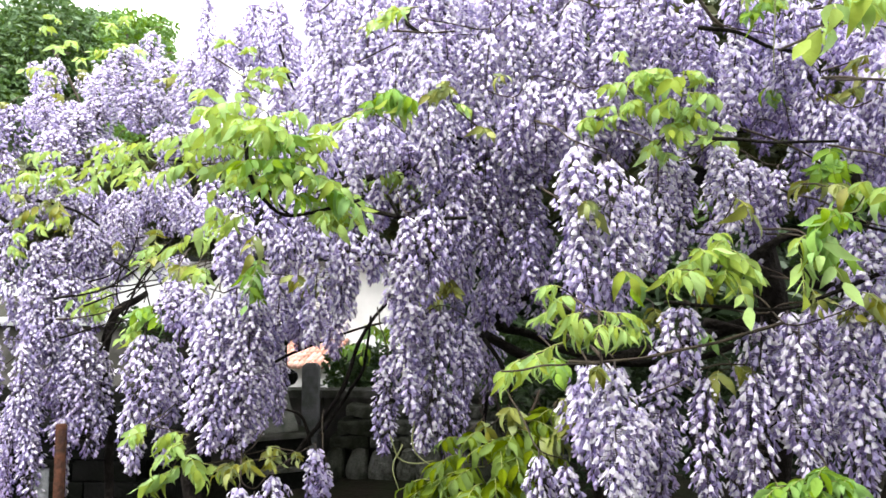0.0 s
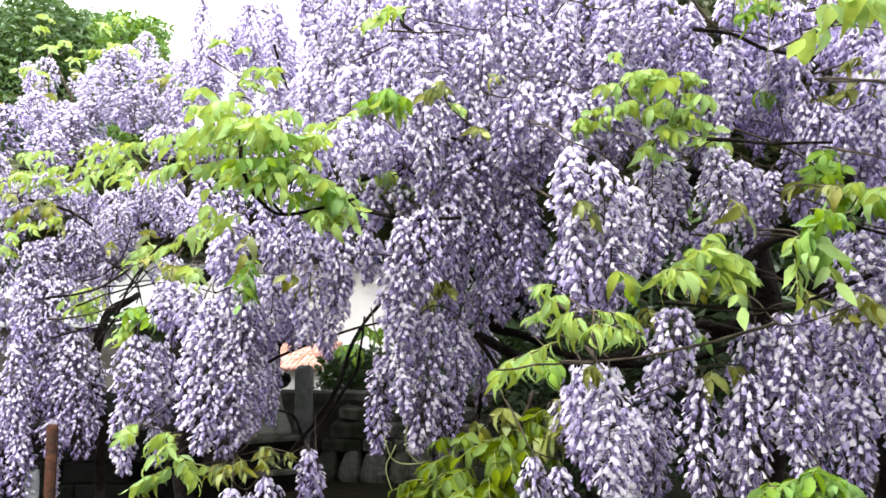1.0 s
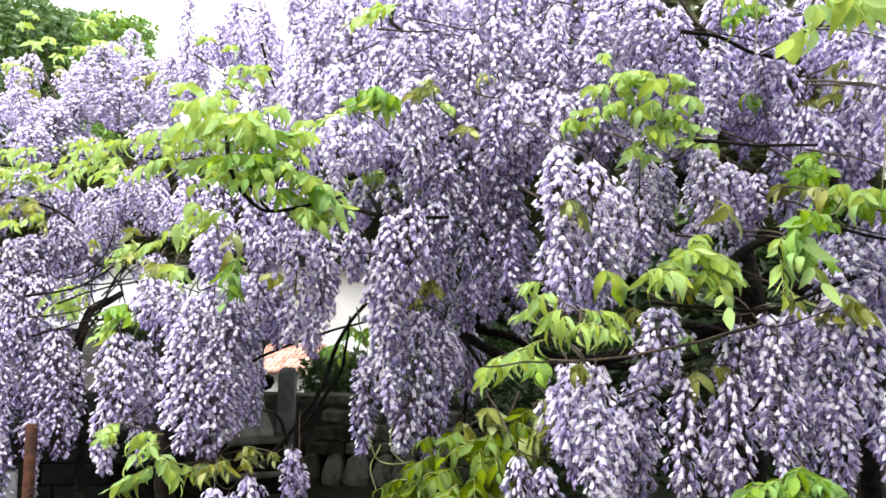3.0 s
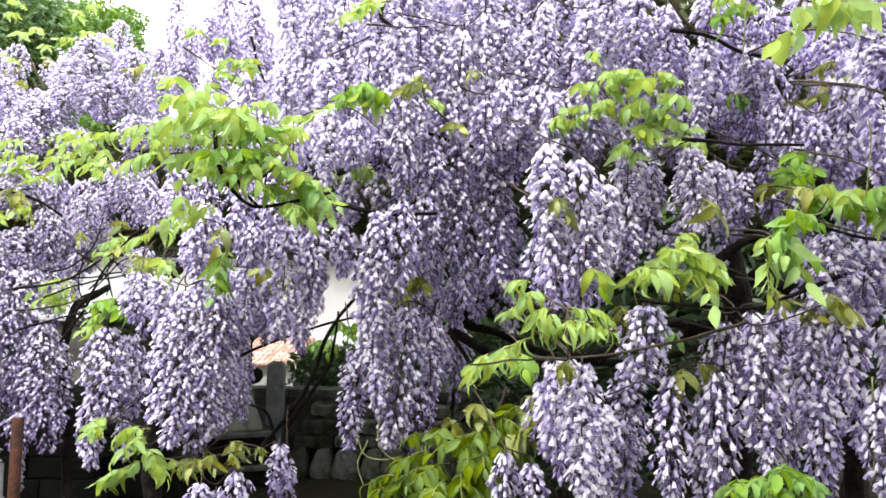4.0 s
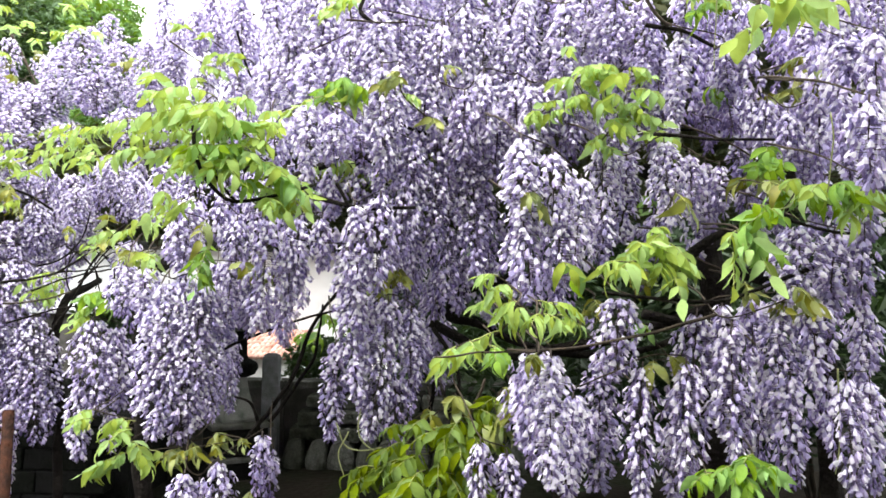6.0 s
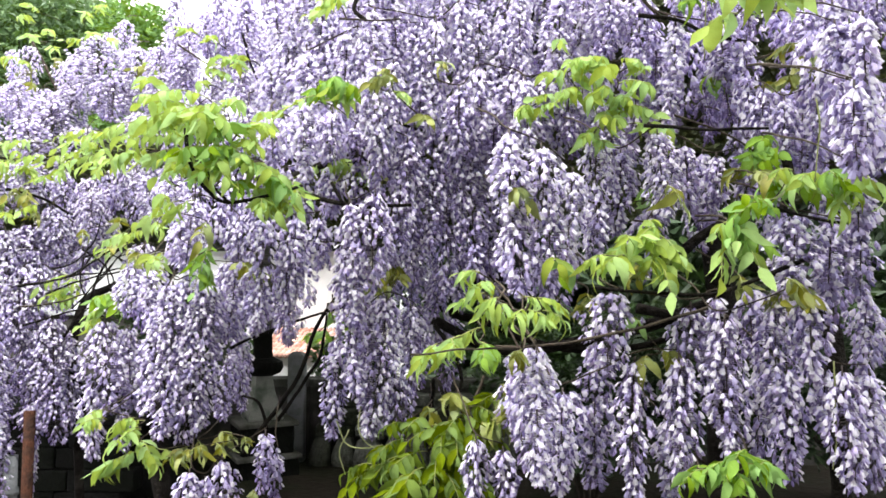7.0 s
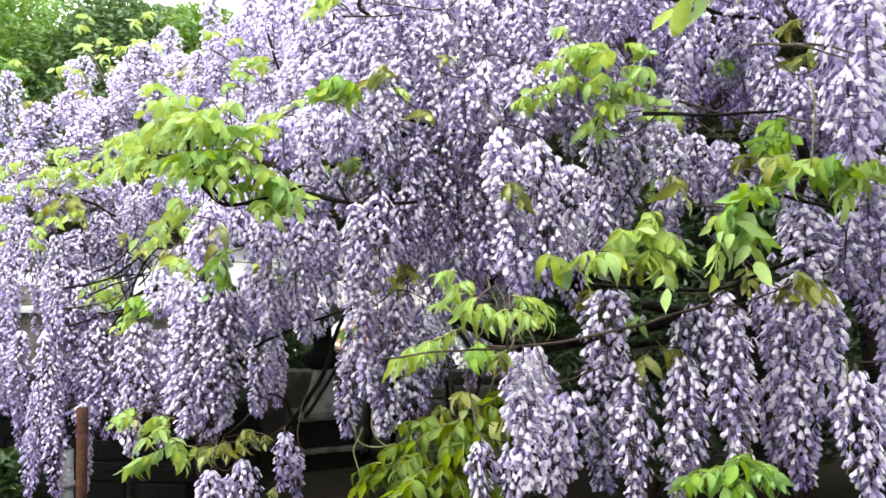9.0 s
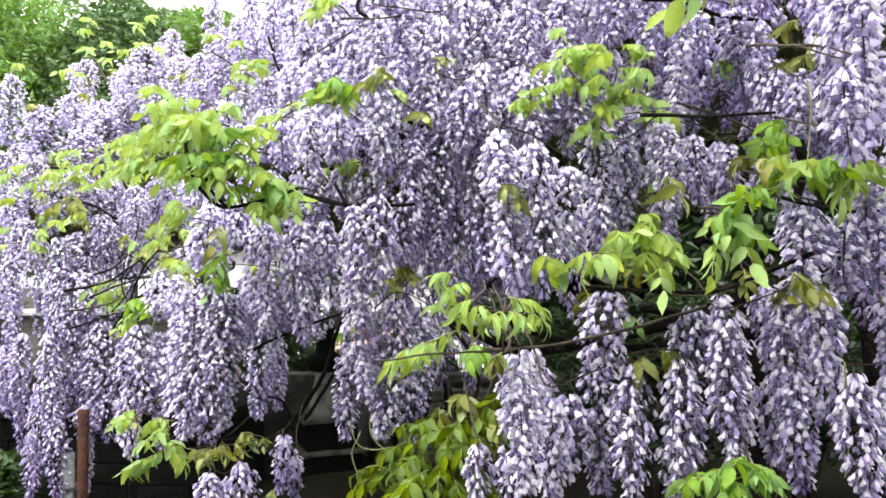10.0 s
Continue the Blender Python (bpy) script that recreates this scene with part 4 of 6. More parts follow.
raceme(-1.513, 3.020, 1.283, 0.394, 0.139, "bud")
raceme(-1.413, 3.020, 1.055, 0.229, 0.181, "bud")
raceme(-1.372, 3.050, 1.251, 0.358, 0.111, "half")
raceme(-1.491, 3.000, 0.990, 0.172, 0.118, "bud")
raceme(-1.528, 3.050, 1.606, 0.269, 0.136, "half")
raceme(-1.451, 3.100, 1.576, 0.171, 0.115, "bud")
raceme(-1.426, 3.150, 1.719, 0.174, 0.117, "half")
raceme(-1.611, 3.000, 1.602, 0.352, 0.133, "half")
raceme(-2.445, 3.800, 2.633, 0.395, 0.169, "open")
raceme(-2.119, 3.600, 2.400, 0.301, 0.229, "open")
raceme(-2.014, 3.700, 2.486, 0.223, 0.192, "open")
raceme(-1.746, 3.020, 1.728, 0.372, 0.125, "half")
raceme(-1.609, 2.980, 1.686, 0.517, 0.137, "half")
raceme(-1.868, 3.050, 1.623, 0.377, 0.109, "half")
raceme(-1.628, 2.950, 1.288, 0.497, 0.112, "half")
raceme(-1.782, 3.000, 1.286, 0.414, 0.109, "bud")
raceme(-1.893, 3.050, 1.234, 0.325, 0.090, "bud")
raceme(-1.597, 2.950, 0.941, 0.344, 0.116, "bud")
raceme(-1.734, 3.000, 0.884, 0.305, 0.089, "bud")
raceme(-1.466, 3.020, 1.317, 0.435, 0.130, "half")
raceme(-1.564, 3.100, 1.667, 0.317, 0.115, "half")
raceme(-1.485, 3.100, 1.787, 0.220, 0.138, "half")
raceme(-1.272, 3.000, 1.844, 0.188, 0.133, "half")
raceme(-1.476, 3.000, 1.538, 0.253, 0.133, "half")
raceme(-1.586, 3.000, 1.469, 0.274, 0.133, "half")
raceme(-1.393, 3.050, 1.486, 0.168, 0.090, "bud")
raceme(-1.617, 3.100, 1.699, 0.183, 0.138, "half")
raceme(-1.332, 3.200, 1.714, 0.166, 0.119, "half")
raceme(-0.963, 2.800, 1.627, 0.145, 0.104, "half")
raceme(-0.914, 3.100, 2.567, 0.251, 0.110, "open")
raceme(-0.947, 3.100, 2.423, 0.202, 0.138, "half")
raceme(-0.820, 3.000, 2.578, 0.197, 0.089, "half")
raceme(-1.066, 3.200, 2.380, 0.197, 0.142, "open")
raceme(-1.960, 3.200, 1.937, 0.257, 0.133, "half")
raceme(-1.793, 3.200, 1.957, 0.255, 0.133, "half")
raceme(-1.623, 3.150, 1.995, 0.250, 0.131, "open")
raceme(-2.170, 3.400, 2.132, 0.247, 0.151, "open")
raceme(-2.021, 3.400, 2.113, 0.219, 0.151, "half")
raceme(-1.844, 3.100, 1.785, 0.223, 0.129, "half")
raceme(-1.606, 2.970, 1.216, 0.429, 0.101, "bud")
raceme(-1.683, 2.970, 1.077, 0.430, 0.092, "bud")
raceme(-1.550, 3.000, 1.355, 0.341, 0.098, "bud")
raceme(-1.504, 3.050, 0.831, 0.227, 0.041, "half")
raceme(-1.862, 3.100, 1.083, 0.327, 0.092, "bud")
raceme(-2.846, 4.389, 2.382, 0.291, 0.140, "half")
raceme(-2.185, 3.422, 1.922, 0.302, 0.140, "half")
raceme(-2.042, 3.186, 1.650, 0.328, 0.140, "half")
raceme(-2.018, 3.172, 1.291, 0.374, 0.140, "half")
raceme(-2.124, 3.306, 1.680, 0.321, 0.140, "open")

def racemes_within():
    """The many racemes deeper in the vine, each behind one of those that can be told apart."""
    r = random.Random(33)
    b = Build()
    shapes = []
    for k in range(6):
        axis, flowers = raceme_layout((0.12, 0.17, 0.22)[k % 3], 0.10, (-0.7, 0.0, 0.2)[k % 3] if k < 5 else -0.7, 500 + k)
        one = Build()
        for m, kind, a, c in flowers[::2]:
            one.put(FLOWERS[kind], m @ Matrix.Scale(1.2, 4))
        shapes.append((0.12, 0.17, 0.22)[k % 3])
        shapes.append(one)
    for x, y, z, length, width in PLACES:
        high = z > 1.86
        if z < 1.16:
            continue
        for k in range(3 if high else 1):
            if not high and r.random() < (0.5 if x > 0.28 and z < 1.5 else 0.35):
                continue
            j = 2 * r.randrange(6)
            low = max(0.0, length - shapes[j])
            at = (x * (1.08 + 0.05 * k) + r.uniform(-0.03, 0.03), y + 0.13 + 0.13 * k + r.uniform(0, 0.12), z - r.random() * low + (0.04 + 0.05 * k if high else 0.0))
            b.put(shapes[j + 1], pose(*at, 0, 0, r.uniform(0, 360)))
    return tagged(new("racemes_within", b.mesh("racemes_within", FLOWER_MATS, False)), "mass of lilac wisteria racemes in the shade", "flower clusters", kind="stuff")


racemes_within()


# leaves of the large spray
leaf(-0.296, 1.680, 1.862, 0.133, -40, 0.3, "young", 5, 1.0241, 1.1)
leaf(-0.293, 1.667, 1.870, 0.091, -24, 0.22, "young", 4, 1.00, 1.03)
leaf(-0.347, 1.660, 1.852, 0.131, 40, 0.2, "young", 5, 1.0241, 1.2)
leaf(-0.318, 1.660, 1.776, 0.119, 60, 0.1, "green", 5, 0.93, 1.1)
leaf(-0.339, 1.682, 1.780, 0.094, 65, 0.14, "green", 4, 0.75, 0.88)
leaf(-0.235, 1.680, 1.728, 0.109, 50, 0.1, "young", 5, 0.93, 1.0)
leaf(-0.242, 1.632, 1.746, 0.100, 9, 0.34, "young", 4, 0.77, 0.72)
leaf(-0.317, 1.680, 1.779, 0.121, -60, 0.2, "young", 5, 0.93, 1.1)
leaf(-0.319, 1.702, 1.803, 0.109, -34, 0.42, "young", 5, 0.87, 1.09)
leaf(-0.357, 1.720, 1.905, 0.136, -50, 0.4, "young", 5, 1.0241, 0.9)
leaf(-0.383, 1.707, 1.879, 0.127, -50, 0.39, "young", 5, 0.97, 1.03)
leaf(-0.419, 1.750, 1.872, 0.138, -70, 0.2, "young", 5, 0.93, 0.8)
leaf(-0.407, 1.750, 1.792, 0.113, -60, 0.1, "young", 5, 0.93, 1)
leaf(-0.383, 1.757, 1.796, 0.085, -71, 0.08, "young", 5, 0.86, 1.16)
leaf(-0.471, 1.800, 1.869, 0.116, -80, 0.1, "young", 5, 0.93, 0.9)
leaf(-0.435, 1.817, 1.850, 0.105, -36, 0.34, "young", 4, 0.86, 0.71)
leaf(-0.249, 1.680, 1.677, 0.096, 40, 0.0, "young", 4, 0.8379, 1)
leaf(-0.243, 1.658, 1.653, 0.086, 82, 0.25, "young", 4, 0.70, 0.73)
leaf(-0.394, 1.750, 1.672, 0.088, -50, -0.2, "young", 5, 0.93, 0.9)
leaf(-0.429, 1.743, 1.669, 0.080, -95, -0.09, "young", 4, 0.79, 0.89)
leaf(-0.106, 1.700, 1.905, 0.110, -70, -0.3, "young", 5, 0.8379, 0.5)
leaf(-0.309, 1.640, 1.747, 0.082, 0, 0, "green", 4, 0.93, 1.2)
leaf(-0.281, 1.618, 1.734, 0.065, -55, -0.10, "green", 4, 0.84, 0.92)
leaf(-0.176, 1.700, 1.692, 0.073, 60, 0, "young", 4, 0.8379, 0.9)
leaf(-0.183, 1.711, 1.674, 0.049, 5, 0.20, "young", 5, 0.70, 0.67)
leaf(-0.345, 1.700, 1.835, 0.110, -20, 0.3, "young", 5, 1.0241, 1.1)
leaf(-0.354, 1.737, 1.830, 0.099, 24, 0.44, "young", 4, 0.93, 1.27)
leaf(-0.301, 1.680, 1.824, 0.109, 20, 0.3, "green", 5, 1.0241, 1.2)
leaf(-0.306, 1.702, 1.810, 0.084, -3, 0.54, "green", 5, 0.91, 0.91)
leaf(-0.269, 1.670, 1.752, 0.108, 30, 0.2, "young", 5, 0.93, 1.1)
leaf(-0.363, 1.700, 1.744, 0.098, -50, 0.1, "young", 5, 0.93, 1.0)
leaf(-0.358, 1.652, 1.753, 0.073, -34, 0.02, "young", 5, 0.81, 1.04)
leaf(-0.500, 1.760, 1.942, 0.101, 10, 0.4, "young", 5, 0.93, 0.9)
leaf(-0.485, 1.784, 1.915, 0.073, -42, 0.54, "young", 5, 0.76, 0.83)
leaf(-0.503, 1.780, 1.797, 0.102, -60, 0.1, "young", 5, 0.93, 0.9)
leaf(-0.517, 1.766, 1.788, 0.083, -75, 0.21, "young", 5, 0.88, 0.65)
leaf(-0.247, 1.680, 1.690, 0.096, 60, 0.1, "young", 5, 0.93, 1.0)
leaf(-0.214, 1.698, 1.670, 0.085, 60, 0.23, "young", 5, 0.75, 0.79)
leaf(-0.359, 1.700, 1.744, 0.098, 10, 0.2, "young", 5, 0.93, 1.1)
leaf(-0.265, 1.660, 1.775, 0.095, -30, 0.2, "green", 5, 0.93, 1.2)
leaf(-0.251, 1.620, 1.767, 0.072, -49, 0.39, "green", 5, 0.89, 1.38)
leaf(-0.311, 1.620, 1.824, 0.105, 0, 0.3, "young", 5, 1.0241, 1.2)
leaf(-0.295, 1.592, 1.830, 0.066, -27, 0.48, "young", 4, 0.90, 1.00)
leaf(-0.320, 1.640, 1.772, 0.106, -30, 0.2, "green", 5, 1.0241, 1.2)
leaf(-0.297, 1.608, 1.761, 0.094, 6, 0.32, "green", 5, 0.92, 1.11)
leaf(-0.309, 1.630, 1.733, 0.105, 30, 0.1, "young", 5, 1.0241, 1.2)
leaf(-0.285, 1.626, 1.743, 0.082, 4, 0.20, "young", 4, 1.00, 0.98)
leaf(-0.282, 1.660, 1.788, 0.107, 50, 0.3, "young", 5, 1.0241, 1.1)
leaf(-0.386, 1.720, 1.852, 0.111, -60, 0.3, "young", 5, 1.0241, 1.0)
leaf(-0.355, 1.758, 1.883, 0.067, -67, 0.53, "young", 4, 0.78, 0.93)
leaf(-0.457, 1.760, 1.820, 0.114, -50, 0.2, "young", 5, 0.93, 1.0)
leaf(-0.439, 1.806, 1.825, 0.098, -3, 0.40, "young", 5, 0.73, 0.82)
leaf(-0.536, 1.820, 1.867, 0.118, -70, 0.2, "young", 5, 0.93, 0.9)
leaf(-0.513, 1.821, 1.850, 0.072, -23, 0.25, "young", 4, 0.70, 0.97)
leaf(-0.219, 1.660, 1.662, 0.095, 40, 0.1, "young", 5, 0.93, 1.1)
leaf(-0.233, 1.676, 1.665, 0.063, 29, 0.33, "young", 4, 0.78, 0.93)
leaf(-0.263, 1.640, 1.697, 0.094, 20, 0.1, "green", 5, 0.93, 1.2)
leaf(-0.391, 1.700, 1.861, 0.110, 0, 0.4, "young", 5, 1.0241, 1.1)
leaf(-0.393, 1.728, 1.854, 0.099, -36, 0.49, "young", 4, 0.81, 1.20)
leaf(-0.256, 1.640, 1.735, 0.118, 60, 0.2, "young", 5, 1.0241, 1.1)
leaf(-0.235, 1.672, 1.708, 0.109, 75, 0.40, "young", 4, 0.96, 0.92)
leaf(-0.210, 1.650, 1.711, 0.107, 50, 0.1, "green", 5, 1.0241, 1.1)
leaf(-0.208, 1.605, 1.703, 0.087, 88, 0.30, "green", 4, 0.78, 0.82)
leaf(-0.257, 1.660, 1.826, 0.107, 50, 0.3, "young", 5, 1.0241, 1.0)
leaf(-0.289, 1.681, 1.829, 0.082, 48, 0.25, "young", 4, 0.86, 1.02)
leaf(-0.301, 1.660, 1.871, 0.107, 40, 0.4, "young", 5, 1.0241, 0.9)
leaf(-0.193, 1.660, 1.668, 0.083, 60, 0.0, "young", 4, 0.93, 1.1)
leaf(-0.203, 1.629, 1.660, 0.067, 14, 0.09, "young", 5, 0.88, 1.08)

# leaves towards the mound
leaf(-1.081, 2.860, 2.053, 0.148, -70, 0.2, "young", 5, 1.105, 0.8)
leaf(-1.086, 2.875, 2.060, 0.091, -53, 0.12, "young", 5, 0.84, 0.81)
leaf(-1.203, 2.925, 2.044, 0.151, -60, 0.1, "young", 5, 1.105, 0.9)
leaf(-1.225, 2.970, 2.039, 0.131, -117, 0.08, "young", 5, 1.02, 0.64)
leaf(-1.201, 2.925, 1.977, 0.134, -80, 0.1, "young", 5, 1.105, 1)
leaf(-1.210, 2.963, 2.025, 0.101, -95, 0.31, "young", 5, 0.86, 1.05)
leaf(-1.160, 2.860, 1.988, 0.115, 30, 0.1, "young", 4, 1.112, 1)
leaf(-0.536, 2.512, 2.232, 0.101, -60, 0.3, "young", 5, 1.023, 0.7)
leaf(-0.512, 2.547, 2.238, 0.094, -74, 0.24, "young", 5, 0.91, 0.45)
leaf(-0.666, 2.622, 2.326, 0.075, 20, 0.5, "young", 4, 1.043, 0.7)
leaf(-0.720, 2.586, 2.354, 0.061, -34, 0.43, "young", 4, 0.95, 0.59)
leaf(-0.653, 2.537, 2.201, 0.102, 60, 0.2, "young", 5, 1.033, 0.8)
leaf(-0.669, 2.572, 2.162, 0.090, 13, 0.27, "young", 5, 0.92, 0.90)
leaf(-0.539, 2.439, 2.192, 0.070, 70, 0.2, "young", 4, 0.993, 0.8)
leaf(-0.512, 2.440, 2.213, 0.043, 22, 0.36, "young", 4, 0.88, 0.93)
leaf(-1.598, 3.186, 2.083, 0.146, -60, 0.2, "young", 5, 1.121, 0.8)
leaf(-1.669, 3.186, 1.998, 0.146, -60, 0.2, "young", 5, 1.1033, 0.9)
leaf(-1.724, 3.236, 2.018, 0.097, -65, 0.35, "young", 5, 0.90, 0.90)
leaf(-1.661, 3.127, 1.965, 0.126, 60, 0.1, "young", 5, 1.121, 0.9)
leaf(-1.653, 3.174, 1.955, 0.117, 28, 0.33, "young", 4, 0.96, 0.88)
leaf(-1.658, 3.127, 1.822, 0.126, -70, 0.1, "young", 5, 1.121, 0.9)
leaf(-1.603, 3.146, 1.788, 0.101, -81, 0.31, "young", 4, 0.87, 0.97)
leaf(-1.630, 3.127, 1.846, 0.090, 40, 0.1, "olive", 5, 1.121, 0.9)
leaf(-1.628, 3.121, 1.873, 0.083, 2, 0.09, "olive", 4, 0.88, 0.86)
leaf(-1.819, 3.186, 1.950, 0.110, -40, 0.1, "young", 4, 1.121, 1)
leaf(-2.370, 4.522, 3.120, 0.156, -20, 0.8, "young", 4, 1.3566, 0.5)
leaf(-2.527, 4.522, 3.087, 0.130, 60, 0.6, "young", 4, 1.3566, 0.7)
leaf(-2.329, 4.522, 2.979, 0.156, 30, 0.6, "young", 4, 1.3566, 0.6)
leaf(-1.893, 4.123, 2.942, 0.142, 30, 0.5, "young", 4, 1.1305, 0.7)
leaf(-1.833, 4.127, 2.986, 0.132, 50, 0.70, "young", 5, 1.10, 0.55)
leaf(-2.267, 4.389, 2.731, 0.176, -60, 0.2, "olive", 5, 1.3566, 0.7)
leaf(-2.135, 4.256, 2.726, 0.147, 50, 0.2, "olive", 4, 1.1305, 0.8)
leaf(-2.082, 4.226, 2.741, 0.102, 18, 0.27, "olive", 4, 0.97, 0.85)
leaf(-1.239, 3.458, 2.450, 0.119, 60, 0.3, "young", 4, 1.1305, 0.8)
leaf(-1.281, 3.466, 2.502, 0.101, 78, 0.21, "young", 4, 1.09, 0.70)
leaf(-1.221, 3.458, 2.476, 0.099, -60, 0.3, "olive", 4, 1.1305, 0.8)
leaf(-1.155, 3.455, 2.448, 0.085, -91, 0.45, "olive", 4, 1.12, 0.93)

# leaves in the middle
leaf(0.000, 1.656, 2.122, 0.086, -75, -0.1, "young", 5, 0.855, 0.5)
leaf(-0.021, 1.632, 2.106, 0.059, -50, 0.10, "young", 5, 0.68, 0.22)
leaf(-0.074, 1.751, 2.139, 0.060, -80, -0.1, "young", 4, 0.904, 0.6)
leaf(-0.079, 1.770, 1.956, 0.071, 20, 0.3, "green", 4, 1.06, 1.2)
leaf(-0.105, 1.770, 1.926, 0.046, -8, 0.52, "green", 4, 0.87, 1.19)
leaf(-0.072, 1.770, 1.949, 0.071, 60, 0.2, "green", 5, 1.06, 1.2)
leaf(-0.111, 1.770, 1.953, 0.060, 58, 0.17, "green", 5, 0.91, 1.17)
leaf(-0.041, 1.770, 1.942, 0.051, -30, 0.2, "young", 4, 1.06, 1.1)
leaf(-0.055, 1.770, 1.916, 0.032, 16, 0.42, "young", 4, 0.93, 1.15)
leaf(0.055, 1.710, 1.945, 0.049, 20, 0.3, "olive", 4, 0.77, 0.9)
leaf(0.045, 1.705, 1.957, 0.041, 40, 0.53, "olive", 5, 0.60, 1.07)
leaf(0.079, 1.710, 1.913, 0.049, 40, 0.1, "young", 3, 0.77, 1)
leaf(0.063, 1.710, 1.939, 0.049, -50, 0.2, "olive", 4, 0.855, 0.8)
leaf(0.068, 1.713, 1.951, 0.035, -48, 0.12, "olive", 5, 0.79, 0.78)
leaf(-0.070, 1.994, 1.803, 0.069, -30, 0.2, "young", 4, 1.064, 1)
leaf(-0.058, 2.007, 1.783, 0.046, 16, 0.33, "young", 4, 0.83, 0.98)
leaf(-0.069, 1.994, 1.788, 0.069, 50, 0.1, "young", 4, 1.064, 1.1)
leaf(-0.057, 2.009, 1.784, 0.063, 26, 0.07, "young", 5, 0.88, 0.89)
leaf(-0.150, 2.072, 1.800, 0.071, -40, 0.1, "young", 4, 0.958, 1)
leaf(-0.131, 2.097, 1.805, 0.045, -11, 0.13, "young", 5, 0.78, 0.73)
leaf(-0.025, 2.016, 1.776, 0.058, 40, 0.1, "olive", 4, 0.958, 1)
leaf(0.189, 1.800, 2.003, 0.041, 0, 0.2, "olive", 3, 0.77, 0.8)
leaf(0.137, 1.710, 1.860, 0.039, 30, 0, "olive", 3, 0.77, 1)
leaf(0.047, 1.949, 1.504, 0.067, 30, 0.1, "olive", 4, 0.958, 0.9)
leaf(0.045, 1.926, 1.519, 0.044, 31, 0.31, "olive", 5, 0.83, 1.00)
leaf(0.042, 1.949, 1.490, 0.067, -40, 0.1, "olive", 4, 0.958, 0.9)
leaf(0.042, 1.998, 1.468, 0.042, -29, 0.24, "olive", 4, 0.76, 0.69)
leaf(-0.255, 2.688, 1.373, 0.124, 40, 0.1, "green", 5, 1.1424, 1)
leaf(-0.136, 2.688, 1.373, 0.108, -20, 0.1, "green", 5, 1.1424, 1.1)
leaf(-0.109, 2.720, 1.399, 0.081, -8, 0.05, "green", 5, 1.08, 1.07)
leaf(-0.254, 2.688, 1.313, 0.093, 0, 0, "green", 4, 1.1424, 1)
leaf(-0.290, 2.725, 1.304, 0.061, -24, 0.19, "green", 5, 1.11, 1.17)

# leaves of the near curtain
leaf(0.514, 1.660, 1.955, 0.086, -40, 0.3, "young", 5, 0.95, 0.9)
leaf(0.517, 1.668, 1.965, 0.063, 17, 0.44, "young", 5, 0.93, 0.93)
leaf(0.491, 1.660, 1.955, 0.076, 30, 0.3, "young", 5, 0.95, 1)
leaf(0.470, 1.673, 1.935, 0.047, 60, 0.28, "young", 4, 0.84, 0.93)
leaf(0.470, 1.680, 1.949, 0.068, -60, 0.2, "young", 4, 0.95, 1)
leaf(0.530, 1.640, 1.887, 0.075, -20, 0.2, "young", 5, 0.855, 1.2)
leaf(0.532, 1.594, 1.889, 0.050, -2, 0.26, "young", 5, 0.85, 1.35)
leaf(0.551, 1.640, 1.875, 0.085, 20, 0.2, "young", 6, 0.855, 1.3)
leaf(0.571, 1.652, 1.851, 0.055, 3, 0.18, "young", 4, 0.75, 1.01)
leaf(0.585, 1.640, 1.862, 0.075, 50, 0.1, "young", 5, 0.855, 1.2)
leaf(0.573, 1.624, 1.875, 0.054, 0, 0.29, "young", 4, 0.79, 1.27)
leaf(0.519, 1.640, 1.801, 0.047, -40, 0.1, "young", 4, 0.76, 1)
leaf(0.540, 1.683, 1.823, 0.034, -47, 0.26, "young", 5, 0.63, 1.09)
leaf(0.516, 1.640, 1.789, 0.038, 40, 0.1, "young", 4, 0.76, 1)
leaf(0.589, 1.700, 1.979, 0.059, 40, 0.2, "young", 4, 0.855, 1)
leaf(0.614, 1.721, 1.974, 0.044, 36, 0.12, "young", 5, 0.69, 0.94)
leaf(0.388, 1.650, 1.866, 0.047, -40, 0.1, "young", 4, 0.855, 1)
leaf(0.385, 1.669, 1.864, 0.029, -45, 0.01, "young", 5, 0.72, 0.89)
leaf(0.432, 1.660, 1.893, 0.048, -60, 0.1, "young", 4, 0.855, 0.9)
leaf(0.439, 1.632, 1.866, 0.037, -94, 0.27, "young", 4, 0.82, 0.87)
leaf(0.657, 1.701, 1.838, 0.049, 30, 0, "young", 4, 1.00, 1)
leaf(0.623, 1.709, 1.840, 0.032, 46, -0.05, "young", 4, 0.86, 0.79)
leaf(0.451, 1.700, 2.025, 0.029, 0, 0.2, "young", 2, 0.95, 1)
leaf(0.410, 1.480, 1.528, 0.030, 20, 0.0, "young", 1, 1.35, 1.0)
leaf(0.581, 1.500, 1.549, 0.069, -60, 0.2, "young", 4, 0.95, 0.9)
leaf(0.575, 1.482, 1.527, 0.062, -34, 0.18, "young", 4, 0.81, 0.61)
leaf(0.563, 1.500, 1.566, 0.069, 40, 0.2, "young", 5, 0.95, 1.1)
leaf(0.545, 1.459, 1.566, 0.065, 0, 0.32, "young", 5, 0.93, 1.10)
leaf(0.501, 1.395, 1.529, 0.048, -60, 0.1, "young", 4, 0.8835, 0.9)
leaf(0.609, 1.480, 1.532, 0.060, -20, 0.1, "young", 5, 0.95, 1.2)
leaf(0.597, 1.528, 1.556, 0.053, 14, 0.34, "young", 5, 0.77, 1.03)
leaf(0.622, 1.500, 1.544, 0.052, 40, 0.1, "young", 4, 0.95, 1.2)
